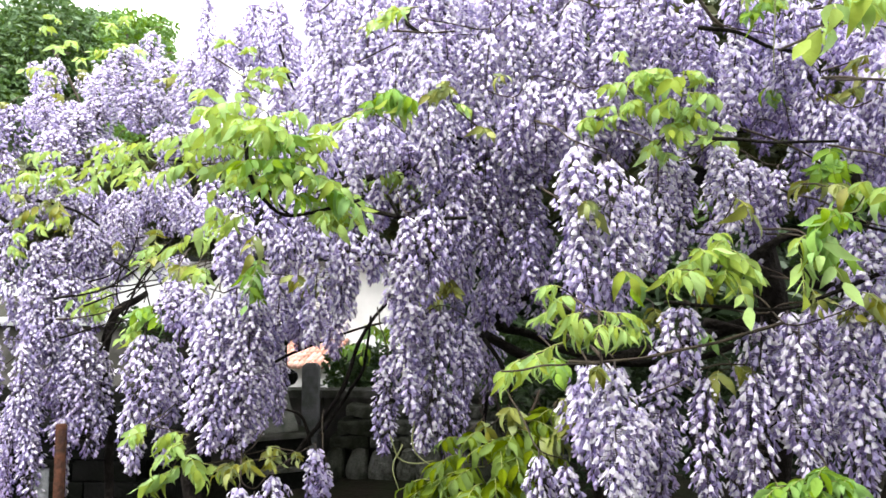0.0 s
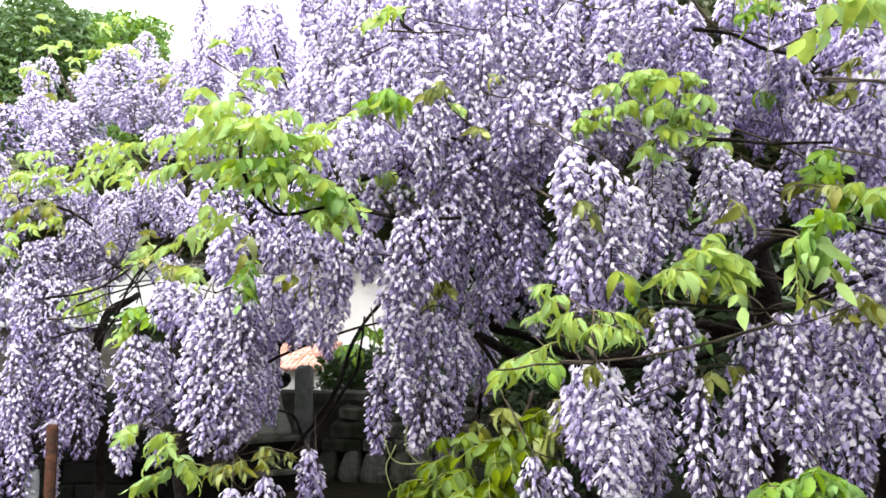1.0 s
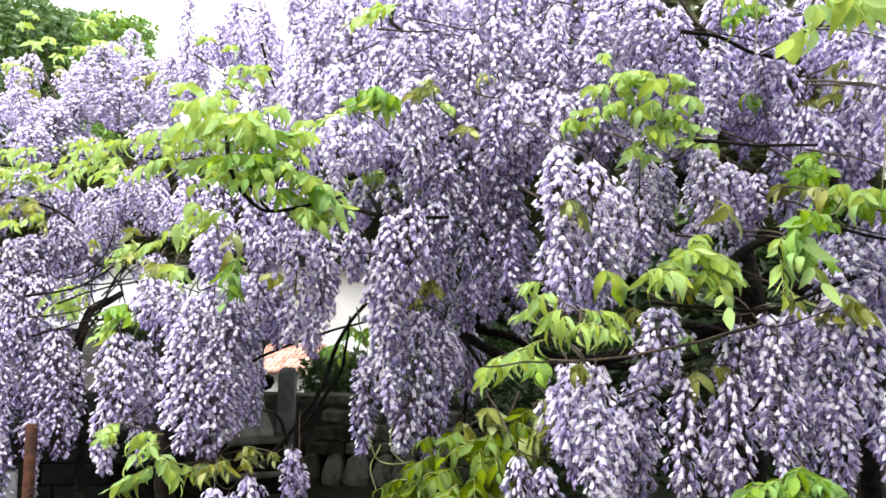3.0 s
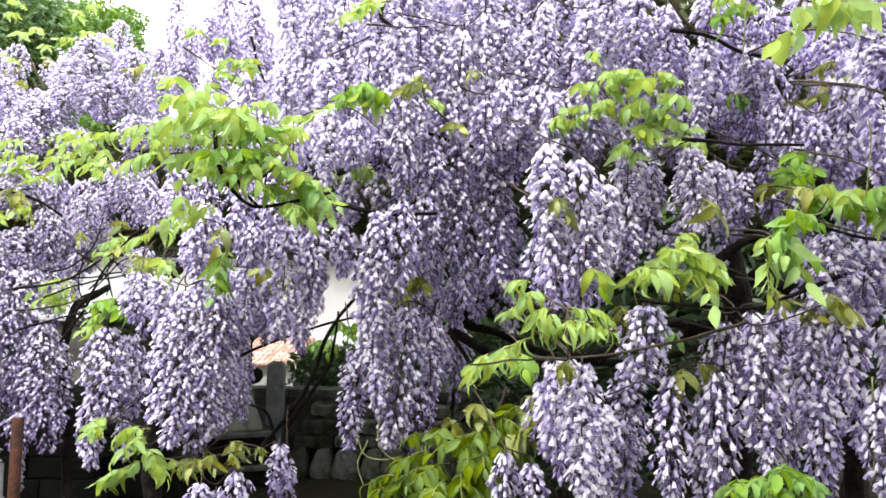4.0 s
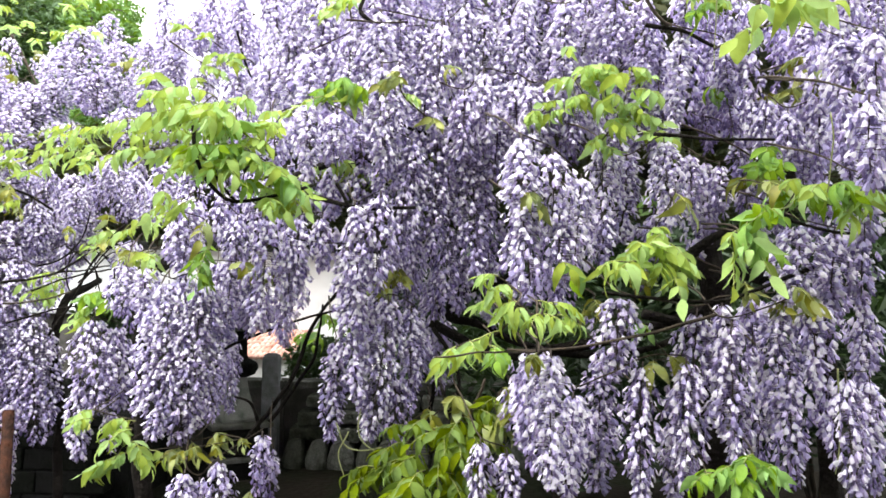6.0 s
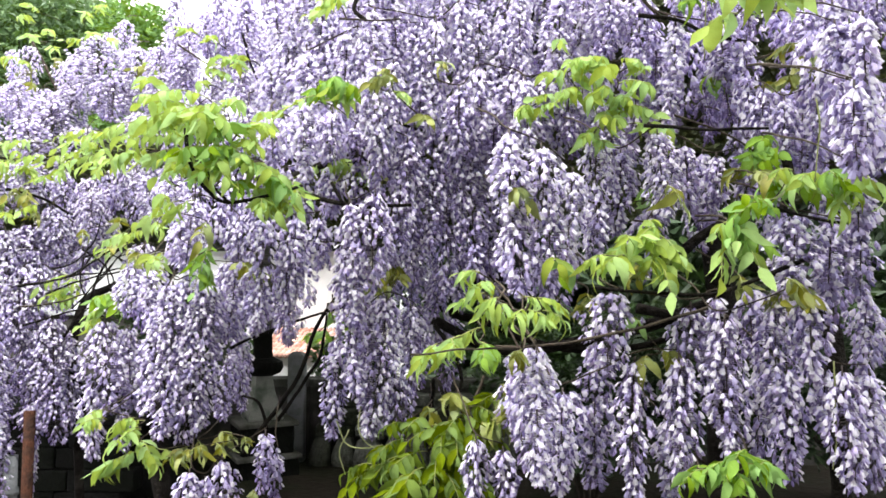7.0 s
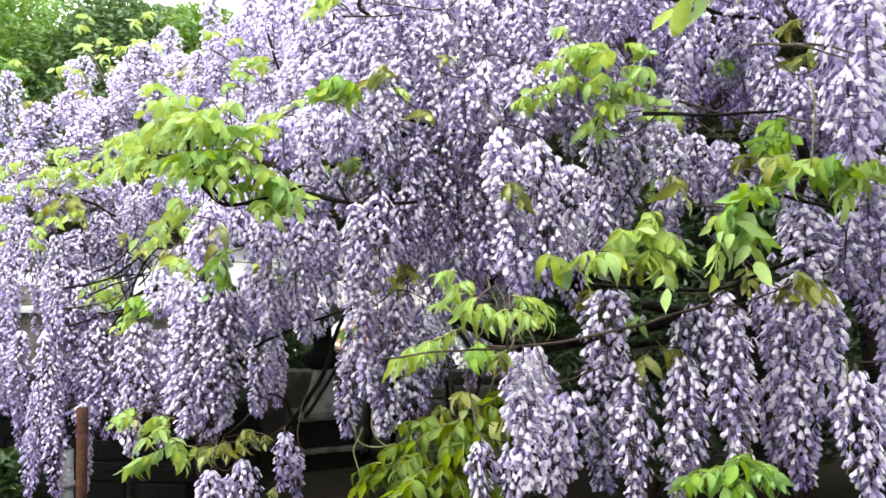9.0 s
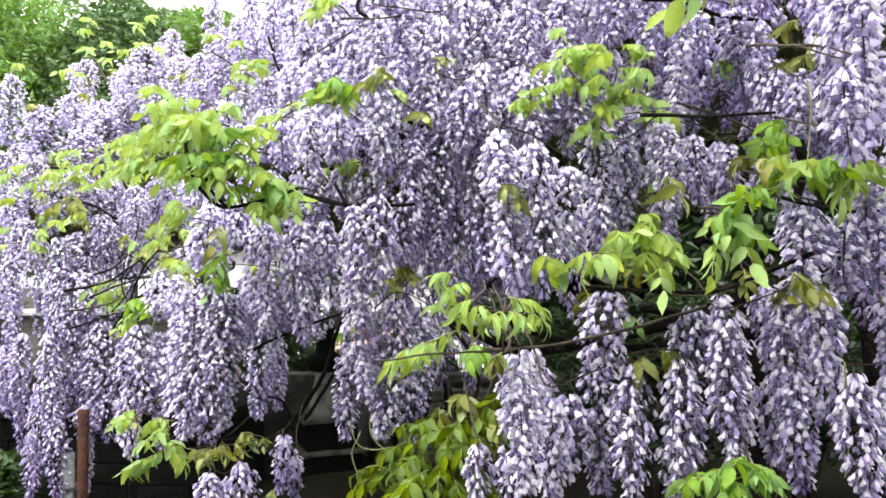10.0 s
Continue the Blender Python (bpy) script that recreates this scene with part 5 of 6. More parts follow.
leaf(0.630, 1.484, 1.524, 0.046, 61, 0.34, "young", 4, 0.74, 1.24)
leaf(0.612, 1.550, 1.603, 0.045, 0, 0.3, "young", 4, 0.855, 0.9)
leaf(0.612, 1.548, 1.588, 0.027, 1, 0.32, "young", 5, 0.71, 0.84)
leaf(0.570, 1.550, 1.500, 0.036, 20, 0, "olive", 4, 0.855, 1)
leaf(0.580, 1.538, 1.515, 0.026, 35, 0.04, "olive", 5, 0.68, 0.91)
leaf(0.748, 1.370, 1.588, 0.087, -30, 0.0, "young", 3, 1.24, 1.2)
leaf(0.794, 1.370, 1.628, 0.087, -60, 0.1, "green", 4, 1.17, 0.9)
leaf(0.720, 1.370, 1.578, 0.071, 30, 0, "green", 3, 1.17, 1.2)
leaf(0.715, 1.370, 1.588, 0.055, -40, 0, "young", 3, 1.01, 1.3)
leaf(0.863, 1.440, 1.657, 0.066, -70, 0.2, "green", 4, 0.96, 0.8)
leaf(0.864, 1.440, 1.672, 0.051, -81, 0.39, "green", 5, 0.92, 0.78)
leaf(0.902, 1.440, 1.679, 0.075, -50, 0.2, "green", 4, 1.12, 0.8)
leaf(0.866, 1.440, 1.657, 0.075, 50, 0.2, "green", 4, 1.12, 0.9)
leaf(0.861, 1.600, 1.749, 0.064, -40, 0.2, "green", 5, 1.045, 0.9)
leaf(0.852, 1.591, 1.736, 0.059, -6, 0.27, "green", 5, 1.00, 0.85)
leaf(0.848, 1.600, 1.761, 0.064, 30, 0.2, "green", 5, 1.045, 1)
leaf(0.876, 1.620, 1.787, 0.056, -24, 0.16, "green", 4, 1.00, 0.75)
leaf(0.836, 1.600, 1.725, 0.046, -60, 0, "olive", 4, 0.95, 1)
leaf(0.847, 1.582, 1.732, 0.039, -23, -0.08, "olive", 4, 0.82, 1.15)
leaf(0.624, 1.060, 1.884, 0.067, -20, 0.1, "young", 2, 1.1875, 1.2)
leaf(0.630, 1.060, 1.859, 0.061, -60, 0, "young", 2, 1.14, 1.1)
leaf(0.627, 1.060, 1.900, 0.067, 30, 0.1, "young", 3, 1.14, 1.2)
leaf(0.674, 1.080, 1.907, 0.062, 40, 0.1, "young", 4, 1.045, 1.2)
leaf(0.666, 1.067, 1.893, 0.053, 27, 0.33, "young", 4, 0.87, 1.06)
leaf(0.762, 1.700, 2.151, 0.068, -30, 0.3, "young", 5, 0.95, 1)
leaf(0.785, 1.671, 2.164, 0.052, 27, 0.53, "young", 4, 0.85, 0.71)
leaf(0.765, 1.700, 2.138, 0.068, 30, 0.2, "young", 5, 0.95, 1.1)
leaf(0.732, 1.700, 2.112, 0.059, 0, 0.1, "green", 4, 0.95, 1.1)
leaf(0.764, 1.672, 2.118, 0.040, -9, 0.27, "green", 5, 0.90, 1.07)
leaf(1.008, 1.700, 1.981, 0.068, -30, 0.2, "olive", 5, 1.14, 1)
leaf(0.874, 1.440, 1.934, 0.040, -76, 0.11, "olive", 4, 0.79, 1.15)
leaf(1.000, 1.700, 1.955, 0.059, 30, 0.1, "olive", 4, 1.14, 1)
leaf(0.998, 1.672, 1.977, 0.037, 43, 0.22, "olive", 5, 0.97, 1.03)
leaf(0.973, 1.680, 1.937, 0.048, -50, 0.1, "olive", 4, 1.045, 1)
leaf(0.959, 1.725, 1.936, 0.042, -64, 0.04, "olive", 4, 0.91, 1.06)
leaf(0.572, 1.524, 1.411, 0.035, 20, 0, "green", 2, 0.98, 1)
leaf(0.595, 1.494, 1.336, 0.034, -20, 0, "olive", 3, 0.98, 0.9)
leaf(0.622, 1.494, 1.347, 0.034, 40, 0, "olive", 3, 0.98, 0.9)
leaf(0.497, 1.600, 1.454, 0.046, 0, 0, "olive", 4, 0.95, 1)
leaf(0.487, 1.598, 1.432, 0.029, 6, 0.16, "olive", 5, 0.90, 0.73)
leaf(0.344, 1.507, 1.667, 0.035, 0, 0.1, "olive", 3, 0.8835, 1)
leaf(0.817, 1.800, 1.971, 0.062, 0, 0, "green", 3, 1.105, 1.3)
leaf(0.680, 1.890, 1.713, 0.054, 0, 0, "green", 3, 1.071, 1.3)
leaf(0.851, 1.463, 1.478, 0.050, 40, 0, "olive", 4, 0.98, 1)
leaf(0.836, 1.496, 1.458, 0.039, 8, 0.05, "olive", 5, 0.79, 0.78)

# leaves of the low near sprays
leaf(0.068, 1.831, 1.048, 0.095, -60, 0.2, "deep", 5, 1.181, 1.1)
leaf(0.085, 1.868, 1.081, 0.088, -46, 0.43, "deep", 5, 0.99, 0.90)
leaf(0.098, 1.853, 1.097, 0.096, -40, 0.3, "deep", 5, 1.181, 1)
leaf(0.091, 1.893, 1.130, 0.078, -43, 0.41, "deep", 4, 0.97, 1.17)
leaf(0.143, 1.876, 1.147, 0.086, -30, 0.3, "deep", 5, 1.0735, 1)
leaf(0.239, 1.808, 1.133, 0.083, 20, 0.2, "deep", 5, 1.181, 1.1)
leaf(0.209, 1.830, 1.122, 0.055, 22, 0.32, "deep", 4, 0.94, 0.90)
leaf(0.274, 1.808, 1.160, 0.083, 50, 0.2, "olive", 5, 1.181, 1)
leaf(0.240, 1.805, 1.143, 0.064, 83, 0.15, "olive", 5, 0.97, 0.91)
leaf(0.186, 1.785, 1.124, 0.092, 0, 0.2, "deep", 5, 1.181, 1.2)
leaf(0.161, 1.812, 1.139, 0.058, 57, 0.44, "deep", 5, 1.16, 1.12)
leaf(0.325, 1.831, 1.235, 0.074, 40, 0.2, "olive", 5, 1.0735, 1)
leaf(0.323, 1.880, 1.220, 0.068, 94, 0.20, "olive", 4, 0.93, 1.14)
leaf(0.143, 1.921, 1.166, 0.077, 10, 0.3, "olive", 5, 1.0735, 1)
leaf(0.038, 1.808, 1.034, 0.083, -60, 0.1, "deep", 5, 1.0735, 1.1)
leaf(0.023, 1.782, 1.055, 0.073, -118, 0.05, "deep", 4, 0.95, 0.88)
leaf(0.195, 1.751, 1.043, 0.091, 20, 0.1, "deep", 5, 1.181, 1.1)
leaf(0.174, 1.778, 1.043, 0.056, 77, 0.27, "deep", 4, 1.03, 0.92)
leaf(0.321, 1.853, 1.206, 0.075, -40, 0.3, "deep", 5, 1.0735, 1)
leaf(0.352, 1.887, 1.214, 0.052, -2, 0.36, "deep", 5, 0.87, 1.10)
leaf(0.144, 1.763, 1.052, 0.091, -30, 0.2, "deep", 5, 1.181, 1.2)
leaf(0.126, 1.717, 1.050, 0.068, -14, 0.34, "deep", 4, 1.17, 1.27)
leaf(0.275, 1.277, 1.403, 0.066, -80, -0.1, "young", 4, 0.958, 0.9)
leaf(0.238, 1.266, 1.389, 0.058, -60, -0.1, "young", 4, 0.958, 1.1)
leaf(0.234, 1.291, 1.384, 0.052, -103, -0.19, "young", 4, 0.72, 1.12)
leaf(0.198, 1.243, 1.377, 0.043, -40, -0.1, "young", 4, 0.958, 1.3)
leaf(0.219, 1.240, 1.386, 0.039, 11, 0.08, "young", 5, 0.81, 1.32)
leaf(0.290, 1.295, 1.478, 0.052, -40, 0.3, "young", 5, 0.791, 0.7)
leaf(0.267, 1.259, 1.494, 0.037, -87, 0.47, "young", 5, 0.68, 0.80)
leaf(0.276, 1.295, 1.459, 0.045, -80, 0.1, "young", 5, 0.791, 0.8)
leaf(0.301, 1.261, 1.452, 0.034, -77, 0.14, "young", 4, 0.76, 0.97)
leaf(0.318, 1.295, 1.440, 0.067, -50, 0.2, "young", 5, 0.87875, 0.8)
leaf(0.345, 1.313, 1.430, 0.068, -20, 0.2, "young", 5, 0.87875, 0.9)
leaf(0.319, 1.321, 1.433, 0.055, -21, 0.20, "young", 5, 0.68, 0.93)
leaf(0.346, 1.332, 1.429, 0.061, 40, 0.2, "young", 5, 0.87875, 1)
leaf(0.346, 1.372, 1.452, 0.045, 57, 0.17, "young", 5, 0.70, 0.89)
leaf(0.377, 1.332, 1.429, 0.046, 50, 0.1, "young", 4, 0.791, 1)
leaf(0.367, 1.309, 1.451, 0.041, 103, 0.11, "young", 5, 0.70, 0.72)
leaf(0.276, 1.456, 1.360, 0.042, 0, -0.1, "green", 4, 0.958, 1.2)
leaf(0.270, 1.496, 1.361, 0.031, 54, 0.06, "green", 4, 0.90, 1.32)
leaf(0.341, 1.320, 1.362, 0.030, -30, 0, "olive", 4, 0.855, 1.1)
leaf(0.192, 1.831, 1.129, 0.116, -50, 0.3, "deep", 5, 1.181, 1)
leaf(0.216, 1.781, 1.117, 0.095, 5, 0.22, "deep", 5, 1.18, 0.93)
leaf(0.234, 1.831, 1.155, 0.116, -20, 0.3, "deep", 5, 1.181, 1)
leaf(0.239, 1.798, 1.157, 0.081, -59, 0.25, "deep", 4, 1.09, 0.93)
leaf(0.252, 1.831, 1.182, 0.095, 40, 0.3, "deep", 5, 1.0735, 1)
leaf(0.215, 1.820, 1.164, 0.070, 55, 0.31, "deep", 4, 1.04, 0.72)
leaf(0.306, 1.808, 1.199, 0.083, 40, 0.2, "olive", 5, 1.0735, 1)
leaf(0.309, 1.796, 1.176, 0.078, 26, 0.45, "olive", 5, 0.83, 0.76)
leaf(0.151, 1.808, 1.080, 0.114, -50, 0.2, "deep", 6, 1.153, 1.1)
leaf(0.173, 1.785, 1.073, 0.113, 0, 0.1, "deep", 6, 1.153, 1.2)
leaf(0.165, 1.829, 1.081, 0.079, 52, 0.00, "deep", 5, 1.15, 1.39)
leaf(0.194, 1.808, 1.081, 0.104, 40, 0.1, "deep", 5, 1.181, 1.1)
leaf(0.183, 1.853, 1.082, 0.071, 64, 0.11, "deep", 4, 1.10, 1.07)
leaf(0.104, 1.808, 1.067, 0.083, -60, 0.1, "deep", 5, 1.181, 1)
leaf(0.100, 1.799, 1.071, 0.075, -83, 0.05, "deep", 5, 1.13, 0.80)
leaf(0.162, 1.763, 1.053, 0.091, -20, 0, "deep", 5, 1.181, 1.2)
leaf(0.194, 1.798, 1.035, 0.074, 35, 0.19, "deep", 4, 0.98, 1.32)
leaf(0.262, 1.808, 1.133, 0.073, 60, 0.1, "deep", 5, 1.0735, 1)
leaf(0.217, 1.876, 1.201, 0.065, 0, 0.3, "olive", 4, 1.0735, 0.9)
leaf(0.225, 1.831, 1.211, 0.042, -38, 0.40, "olive", 4, 1.04, 1.00)
leaf(0.238, 1.785, 1.048, 0.082, 40, 0, "deep", 5, 1.0735, 1.1)
leaf(0.252, 1.788, 1.066, 0.078, -8, 0.09, "deep", 5, 0.89, 1.10)
leaf(0.115, 1.751, 1.030, 0.101, -40, 0.1, "deep", 5, 1.181, 1.1)
leaf(0.112, 1.758, 1.040, 0.068, -29, 0.25, "deep", 5, 1.14, 1.22)
leaf(0.745, 1.380, 1.180, 0.055, -40, 0.3, "green", 5, 0.95, 0.9)
leaf(0.772, 1.357, 1.164, 0.039, -39, 0.46, "green", 5, 0.89, 0.72)
leaf(0.715, 1.380, 1.160, 0.063, -60, 0.2, "green", 5, 0.95, 0.9)
leaf(0.742, 1.380, 1.170, 0.048, 40, 0.2, "green", 4, 0.95, 0.9)
leaf(0.729, 1.343, 1.164, 0.036, 74, 0.16, "green", 5, 0.95, 0.63)
leaf(0.700, 1.360, 1.155, 0.055, 20, 0.1, "green", 5, 0.95, 1)
leaf(0.703, 1.371, 1.147, 0.041, -11, 0.13, "green", 4, 0.95, 0.88)
leaf(0.668, 1.380, 1.145, 0.048, -60, 0.1, "green", 4, 0.95, 0.9)
leaf(0.671, 1.418, 1.143, 0.032, -15, 0.25, "green", 5, 0.72, 0.79)
leaf(-0.685, 2.150, 1.060, 0.111, -20, 0.2, "young", 5, 1.105, 1)
leaf(-0.691, 2.191, 1.077, 0.081, -67, 0.27, "young", 5, 0.89, 0.89)
leaf(-0.688, 2.150, 1.029, 0.099, 40, 0.2, "young", 5, 1.105, 1)
leaf(-0.670, 2.120, 1.005, 0.097, -50, 0.1, "young", 5, 1.105, 1.1)
leaf(-0.701, 2.078, 0.994, 0.079, -76, 0.01, "young", 5, 0.98, 1.17)
leaf(-0.667, 2.120, 1.005, 0.097, 50, 0.1, "young", 5, 1.14, 1)
leaf(-0.637, 2.161, 1.003, 0.087, 71, 0.04, "young", 5, 0.92, 0.77)
leaf(-0.722, 2.200, 1.083, 0.076, -30, 0.3, "young", 4, 1.045, 0.9)
leaf(-0.717, 2.162, 1.060, 0.054, 15, 0.35, "young", 5, 0.88, 0.85)
leaf(-0.812, 2.200, 1.106, 0.063, -40, 0.2, "young", 4, 0.95, 0.9)
leaf(-0.814, 2.164, 1.086, 0.060, -23, 0.31, "young", 5, 0.82, 0.65)
leaf(-0.503, 2.100, 1.041, 0.084, 30, 0.1, "olive", 5, 1.045, 1)
leaf(-0.525, 2.100, 1.025, 0.072, -30, 0.1, "olive", 4, 0.95, 1)
leaf(-0.509, 2.058, 1.024, 0.068, 0, 0.35, "olive", 4, 0.91, 0.86)
leaf(-0.439, 2.100, 1.057, 0.060, 40, 0.1, "olive", 4, 0.95, 1)
leaf(-0.428, 2.059, 1.071, 0.055, 57, 0.31, "olive", 4, 0.92, 0.80)
leaf(-1.278, 2.950, 1.458, 0.136, -40, 0.2, "young", 5, 1.1033, 0.8)
leaf(-1.328, 2.964, 1.413, 0.100, 12, 0.28, "young", 4, 0.88, 0.91)
leaf(-1.378, 2.950, 1.436, 0.102, 40, 0.1, "young", 5, 1.1033, 0.9)
leaf(-1.328, 2.940, 1.423, 0.090, 34, 0.34, "young", 4, 0.88, 0.75)
leaf(-0.884, 2.420, 1.436, 0.097, -30, 0.3, "green", 5, 1.15, 1)
leaf(-0.908, 2.420, 1.418, 0.083, 40, 0.2, "green", 5, 1.15, 1)
leaf(-0.945, 2.423, 1.430, 0.076, 22, 0.37, "green", 4, 0.99, 1.06)
leaf(-0.930, 2.420, 1.364, 0.070, -40, 0.1, "young", 4, 1.045, 0.9)
leaf(-0.917, 2.419, 1.396, 0.063, -77, 0.04, "young", 5, 0.82, 1.06)
leaf(-0.439, 2.000, 1.579, 0.069, 0, -0.3, "green", 5, 0.95, 1.5)
leaf(-0.463, 1.969, 1.549, 0.051, 0, -0.27, "green", 4, 0.77, 1.38)
leaf(-0.451, 2.000, 1.534, 0.069, 20, -0.5, "green", 5, 0.95, 1.6)
leaf(-0.468, 1.985, 1.505, 0.047, 75, -0.34, "green", 4, 0.76, 1.52)
leaf(-0.671, 2.150, 1.554, 0.062, 40, 0.2, "young", 4, 0.95, 0.8)
leaf(-0.879, 2.795, 1.585, 0.096, -60, 0.2, "young", 4, 1.105, 0.8)
leaf(-0.909, 2.815, 1.561, 0.077, -39, 0.31, "young", 4, 1.02, 0.77)
leaf(-1.136, 2.990, 1.671, 0.103, 30, 0.2, "young", 4, 1.105, 0.8)
leaf(-1.145, 2.958, 1.654, 0.083, 14, 0.13, "young", 5, 0.96, 0.79)
leaf(-0.326, 2.000, 1.519, 0.046, 40, 0.1, "olive", 4, 0.95, 0.8)
leaf(-0.293, 2.019, 1.502, 0.032, 78, 0.35, "olive", 5, 0.81, 0.81)

# branches and twigs
branch([(-0.369, 1.620, 1.813), (-0.358, 1.620, 1.739), (-0.328, 1.620, 1.684), (-0.281, 1.620, 1.653), (-0.207, 1.620, 1.659), (-0.110, 1.620, 1.689)], 0.0048, 0.0036, jag=0.006)
branch([(-0.322, 1.610, 1.737), (-0.306, 1.610, 1.689), (-0.272, 1.610, 1.654)], 0.0036, 0.0030, jag=0.006)
branch([(0.600, 1.520, 1.796), (0.684, 1.520, 1.788), (0.762, 1.520, 1.786), (0.850, 1.520, 1.788)], 0.0039, 0.0028, jag=0.003)
branch([(0.299, 1.430, 1.358), (0.362, 1.430, 1.358), (0.456, 1.430, 1.369), (0.539, 1.430, 1.388), (0.622, 1.430, 1.409), (0.695, 1.430, 1.432)], 0.0026, 0.0032, TWIG, "twig", "thin grey-brown wisteria twig", "twig", "wisteria twigs", jag=0.003)
branch([(0.161, 1.130, 1.371), (0.204, 1.150, 1.373), (0.283, 1.300, 1.364), (0.360, 1.420, 1.359)], 0.0013, 0.0022, TWIG, "twig", "thin grey-brown wisteria twig", "twig", "wisteria twigs", jag=0.006)
branch([(0.485, 1.460, 1.468), (0.549, 1.460, 1.461), (0.634, 1.460, 1.457), (0.729, 1.460, 1.458), (0.814, 1.460, 1.493), (0.899, 1.460, 1.527)], 0.0032, 0.0043, jag=0.004)
branch([(0.601, 1.600, 1.426), (0.659, 1.600, 1.414), (0.716, 1.600, 1.403), (0.786, 1.600, 1.438)], 0.0106, 0.0071, jag=0.006)
branch([(-1.321, 2.600, 1.463), (-1.203, 2.600, 1.482), (-1.105, 2.600, 1.521), (-0.988, 2.600, 1.596), (-0.911, 2.600, 1.668)], 0.0046, 0.0029, jag=0.006)
branch([(-1.158, 2.600, 1.289), (-1.073, 2.600, 1.415), (-1.026, 2.600, 1.522), (-0.950, 2.600, 1.619)], 0.0052, 0.0029, jag=0.006)
branch([(-1.196, 2.550, 1.435), (-1.081, 2.550, 1.482), (-0.965, 2.550, 1.511), (-0.830, 2.550, 1.521)], 0.0034, 0.0023, jag=0.006)
branch([(-1.074, 2.500, 1.389), (-1.009, 2.500, 1.464), (-0.926, 2.500, 1.558), (-0.870, 2.500, 1.576)], 0.0028, 0.0017, jag=0.006)
branch([(-1.204, 2.600, 1.521), (-1.106, 2.600, 1.560), (-1.049, 2.600, 1.639), (-1.031, 2.600, 1.717)], 0.0029, 0.0017, jag=0.006)
branch([(-1.105, 2.650, 1.403), (-1.128, 2.650, 1.502), (-1.100, 2.650, 1.602)], 0.0029, 0.0017, jag=0.006)
branch([(-0.943, 2.500, 1.445), (-0.964, 2.500, 1.539), (-0.899, 2.500, 1.604)], 0.0022, 0.0017, jag=0.006)
branch([(-1.292, 2.550, 1.396), (-1.176, 2.550, 1.406), (-1.060, 2.550, 1.435)], 0.0034, 0.0023, TWIG, "twig", "thin grey-brown wisteria twig", "twig", "wisteria twigs", jag=0.006)
branch([(-1.297, 2.600, 1.327), (-1.141, 2.600, 1.376), (-0.984, 2.600, 1.405)], 0.0034, 0.0023, jag=0.006)
branch([(-0.435, 2.300, 0.960), (-0.360, 2.300, 1.061), (-0.268, 2.300, 1.196), (-0.204, 2.300, 1.365), (-0.116, 2.300, 1.484)], 0.0076, 0.0051, jag=0.006)
branch([(-0.344, 2.350, 1.052), (-0.258, 2.350, 1.172), (-0.207, 2.350, 1.276), (-0.191, 2.350, 1.414)], 0.0061, 0.0035, jag=0.006)
branch([(-0.360, 2.300, 1.028), (-0.386, 2.300, 1.111), (-0.438, 2.300, 1.136)], 0.0051, 0.0034, jag=0.006)
branch([(-0.449, 2.200, 1.288), (-0.318, 2.200, 1.345), (-0.187, 2.200, 1.386), (-0.089, 2.200, 1.419)], 0.0042, 0.0030, jag=0.006)
branch([(0.146, 2.150, 1.373), (0.233, 2.150, 1.327), (0.327, 2.150, 1.288), (0.452, 2.150, 1.296), (0.671, 2.150, 1.336), (0.922, 2.150, 1.423)], 0.0127, 0.0190, jag=0.006)
branch([(0.612, 1.060, 1.865), (0.652, 1.100, 1.938), (0.830, 1.350, 2.143), (1.134, 1.800, 2.429)], 0.0022, 0.0035, TWIG, "twig", "thin grey-brown wisteria twig", "twig", "wisteria twigs", jag=0.006)
branch([(0.148, 2.300, 1.417), (0.207, 2.300, 1.383), (0.291, 2.300, 1.363), (0.409, 2.300, 1.316), (0.509, 2.300, 1.283), (0.702, 2.150, 1.297), (0.902, 2.100, 1.363)], 0.0136, 0.0085, jag=0.006)
branch([(0.199, 2.300, 1.388), (0.221, 2.240, 1.443), (0.268, 2.200, 1.476), (0.398, 2.200, 1.504), (0.527, 2.200, 1.517)], 0.0146, 0.0130, jag=0.006)
branch([(0.153, 2.100, 1.361), (0.199, 2.100, 1.299), (0.230, 2.100, 1.208), (0.199, 2.100, 1.116)], 0.0062, 0.0046, jag=0.006)
branch([(0.148, 1.977, 1.080), (0.153, 1.977, 1.166), (0.161, 1.921, 1.231), (0.174, 1.853, 1.237)], 0.0058, 0.0044, jag=0.006)
branch([(0.162, 1.876, 1.020), (0.217, 1.876, 1.115), (0.272, 1.876, 1.210), (0.286, 1.876, 1.251)], 0.0055, 0.0035, TWIG, "twig", "thin grey-brown wisteria twig", "twig", "wisteria twigs", jag=0.006)
branch([(0.175, 1.853, 1.039), (0.256, 1.853, 1.099), (0.337, 1.853, 1.133), (0.405, 1.853, 1.161)], 0.0055, 0.0034, jag=0.006)
branch([(0.222, 1.853, 0.973), (0.209, 1.853, 1.052), (0.203, 1.853, 1.132), (0.176, 1.853, 1.240)], 0.0068, 0.0041, jag=0.006)
branch([(0.636, 1.720, 2.092), (0.725, 1.720, 2.078), (0.801, 1.720, 2.042), (0.901, 1.720, 2.021)], 0.0051, 0.0038, jag=0.006)
branch([(0.596, 1.600, 2.121), (0.625, 1.600, 2.077), (0.654, 1.600, 2.047)], 0.0035, 0.0035, TWIG, "twig", "thin grey-brown wisteria twig", "twig", "wisteria twigs", jag=0.001)
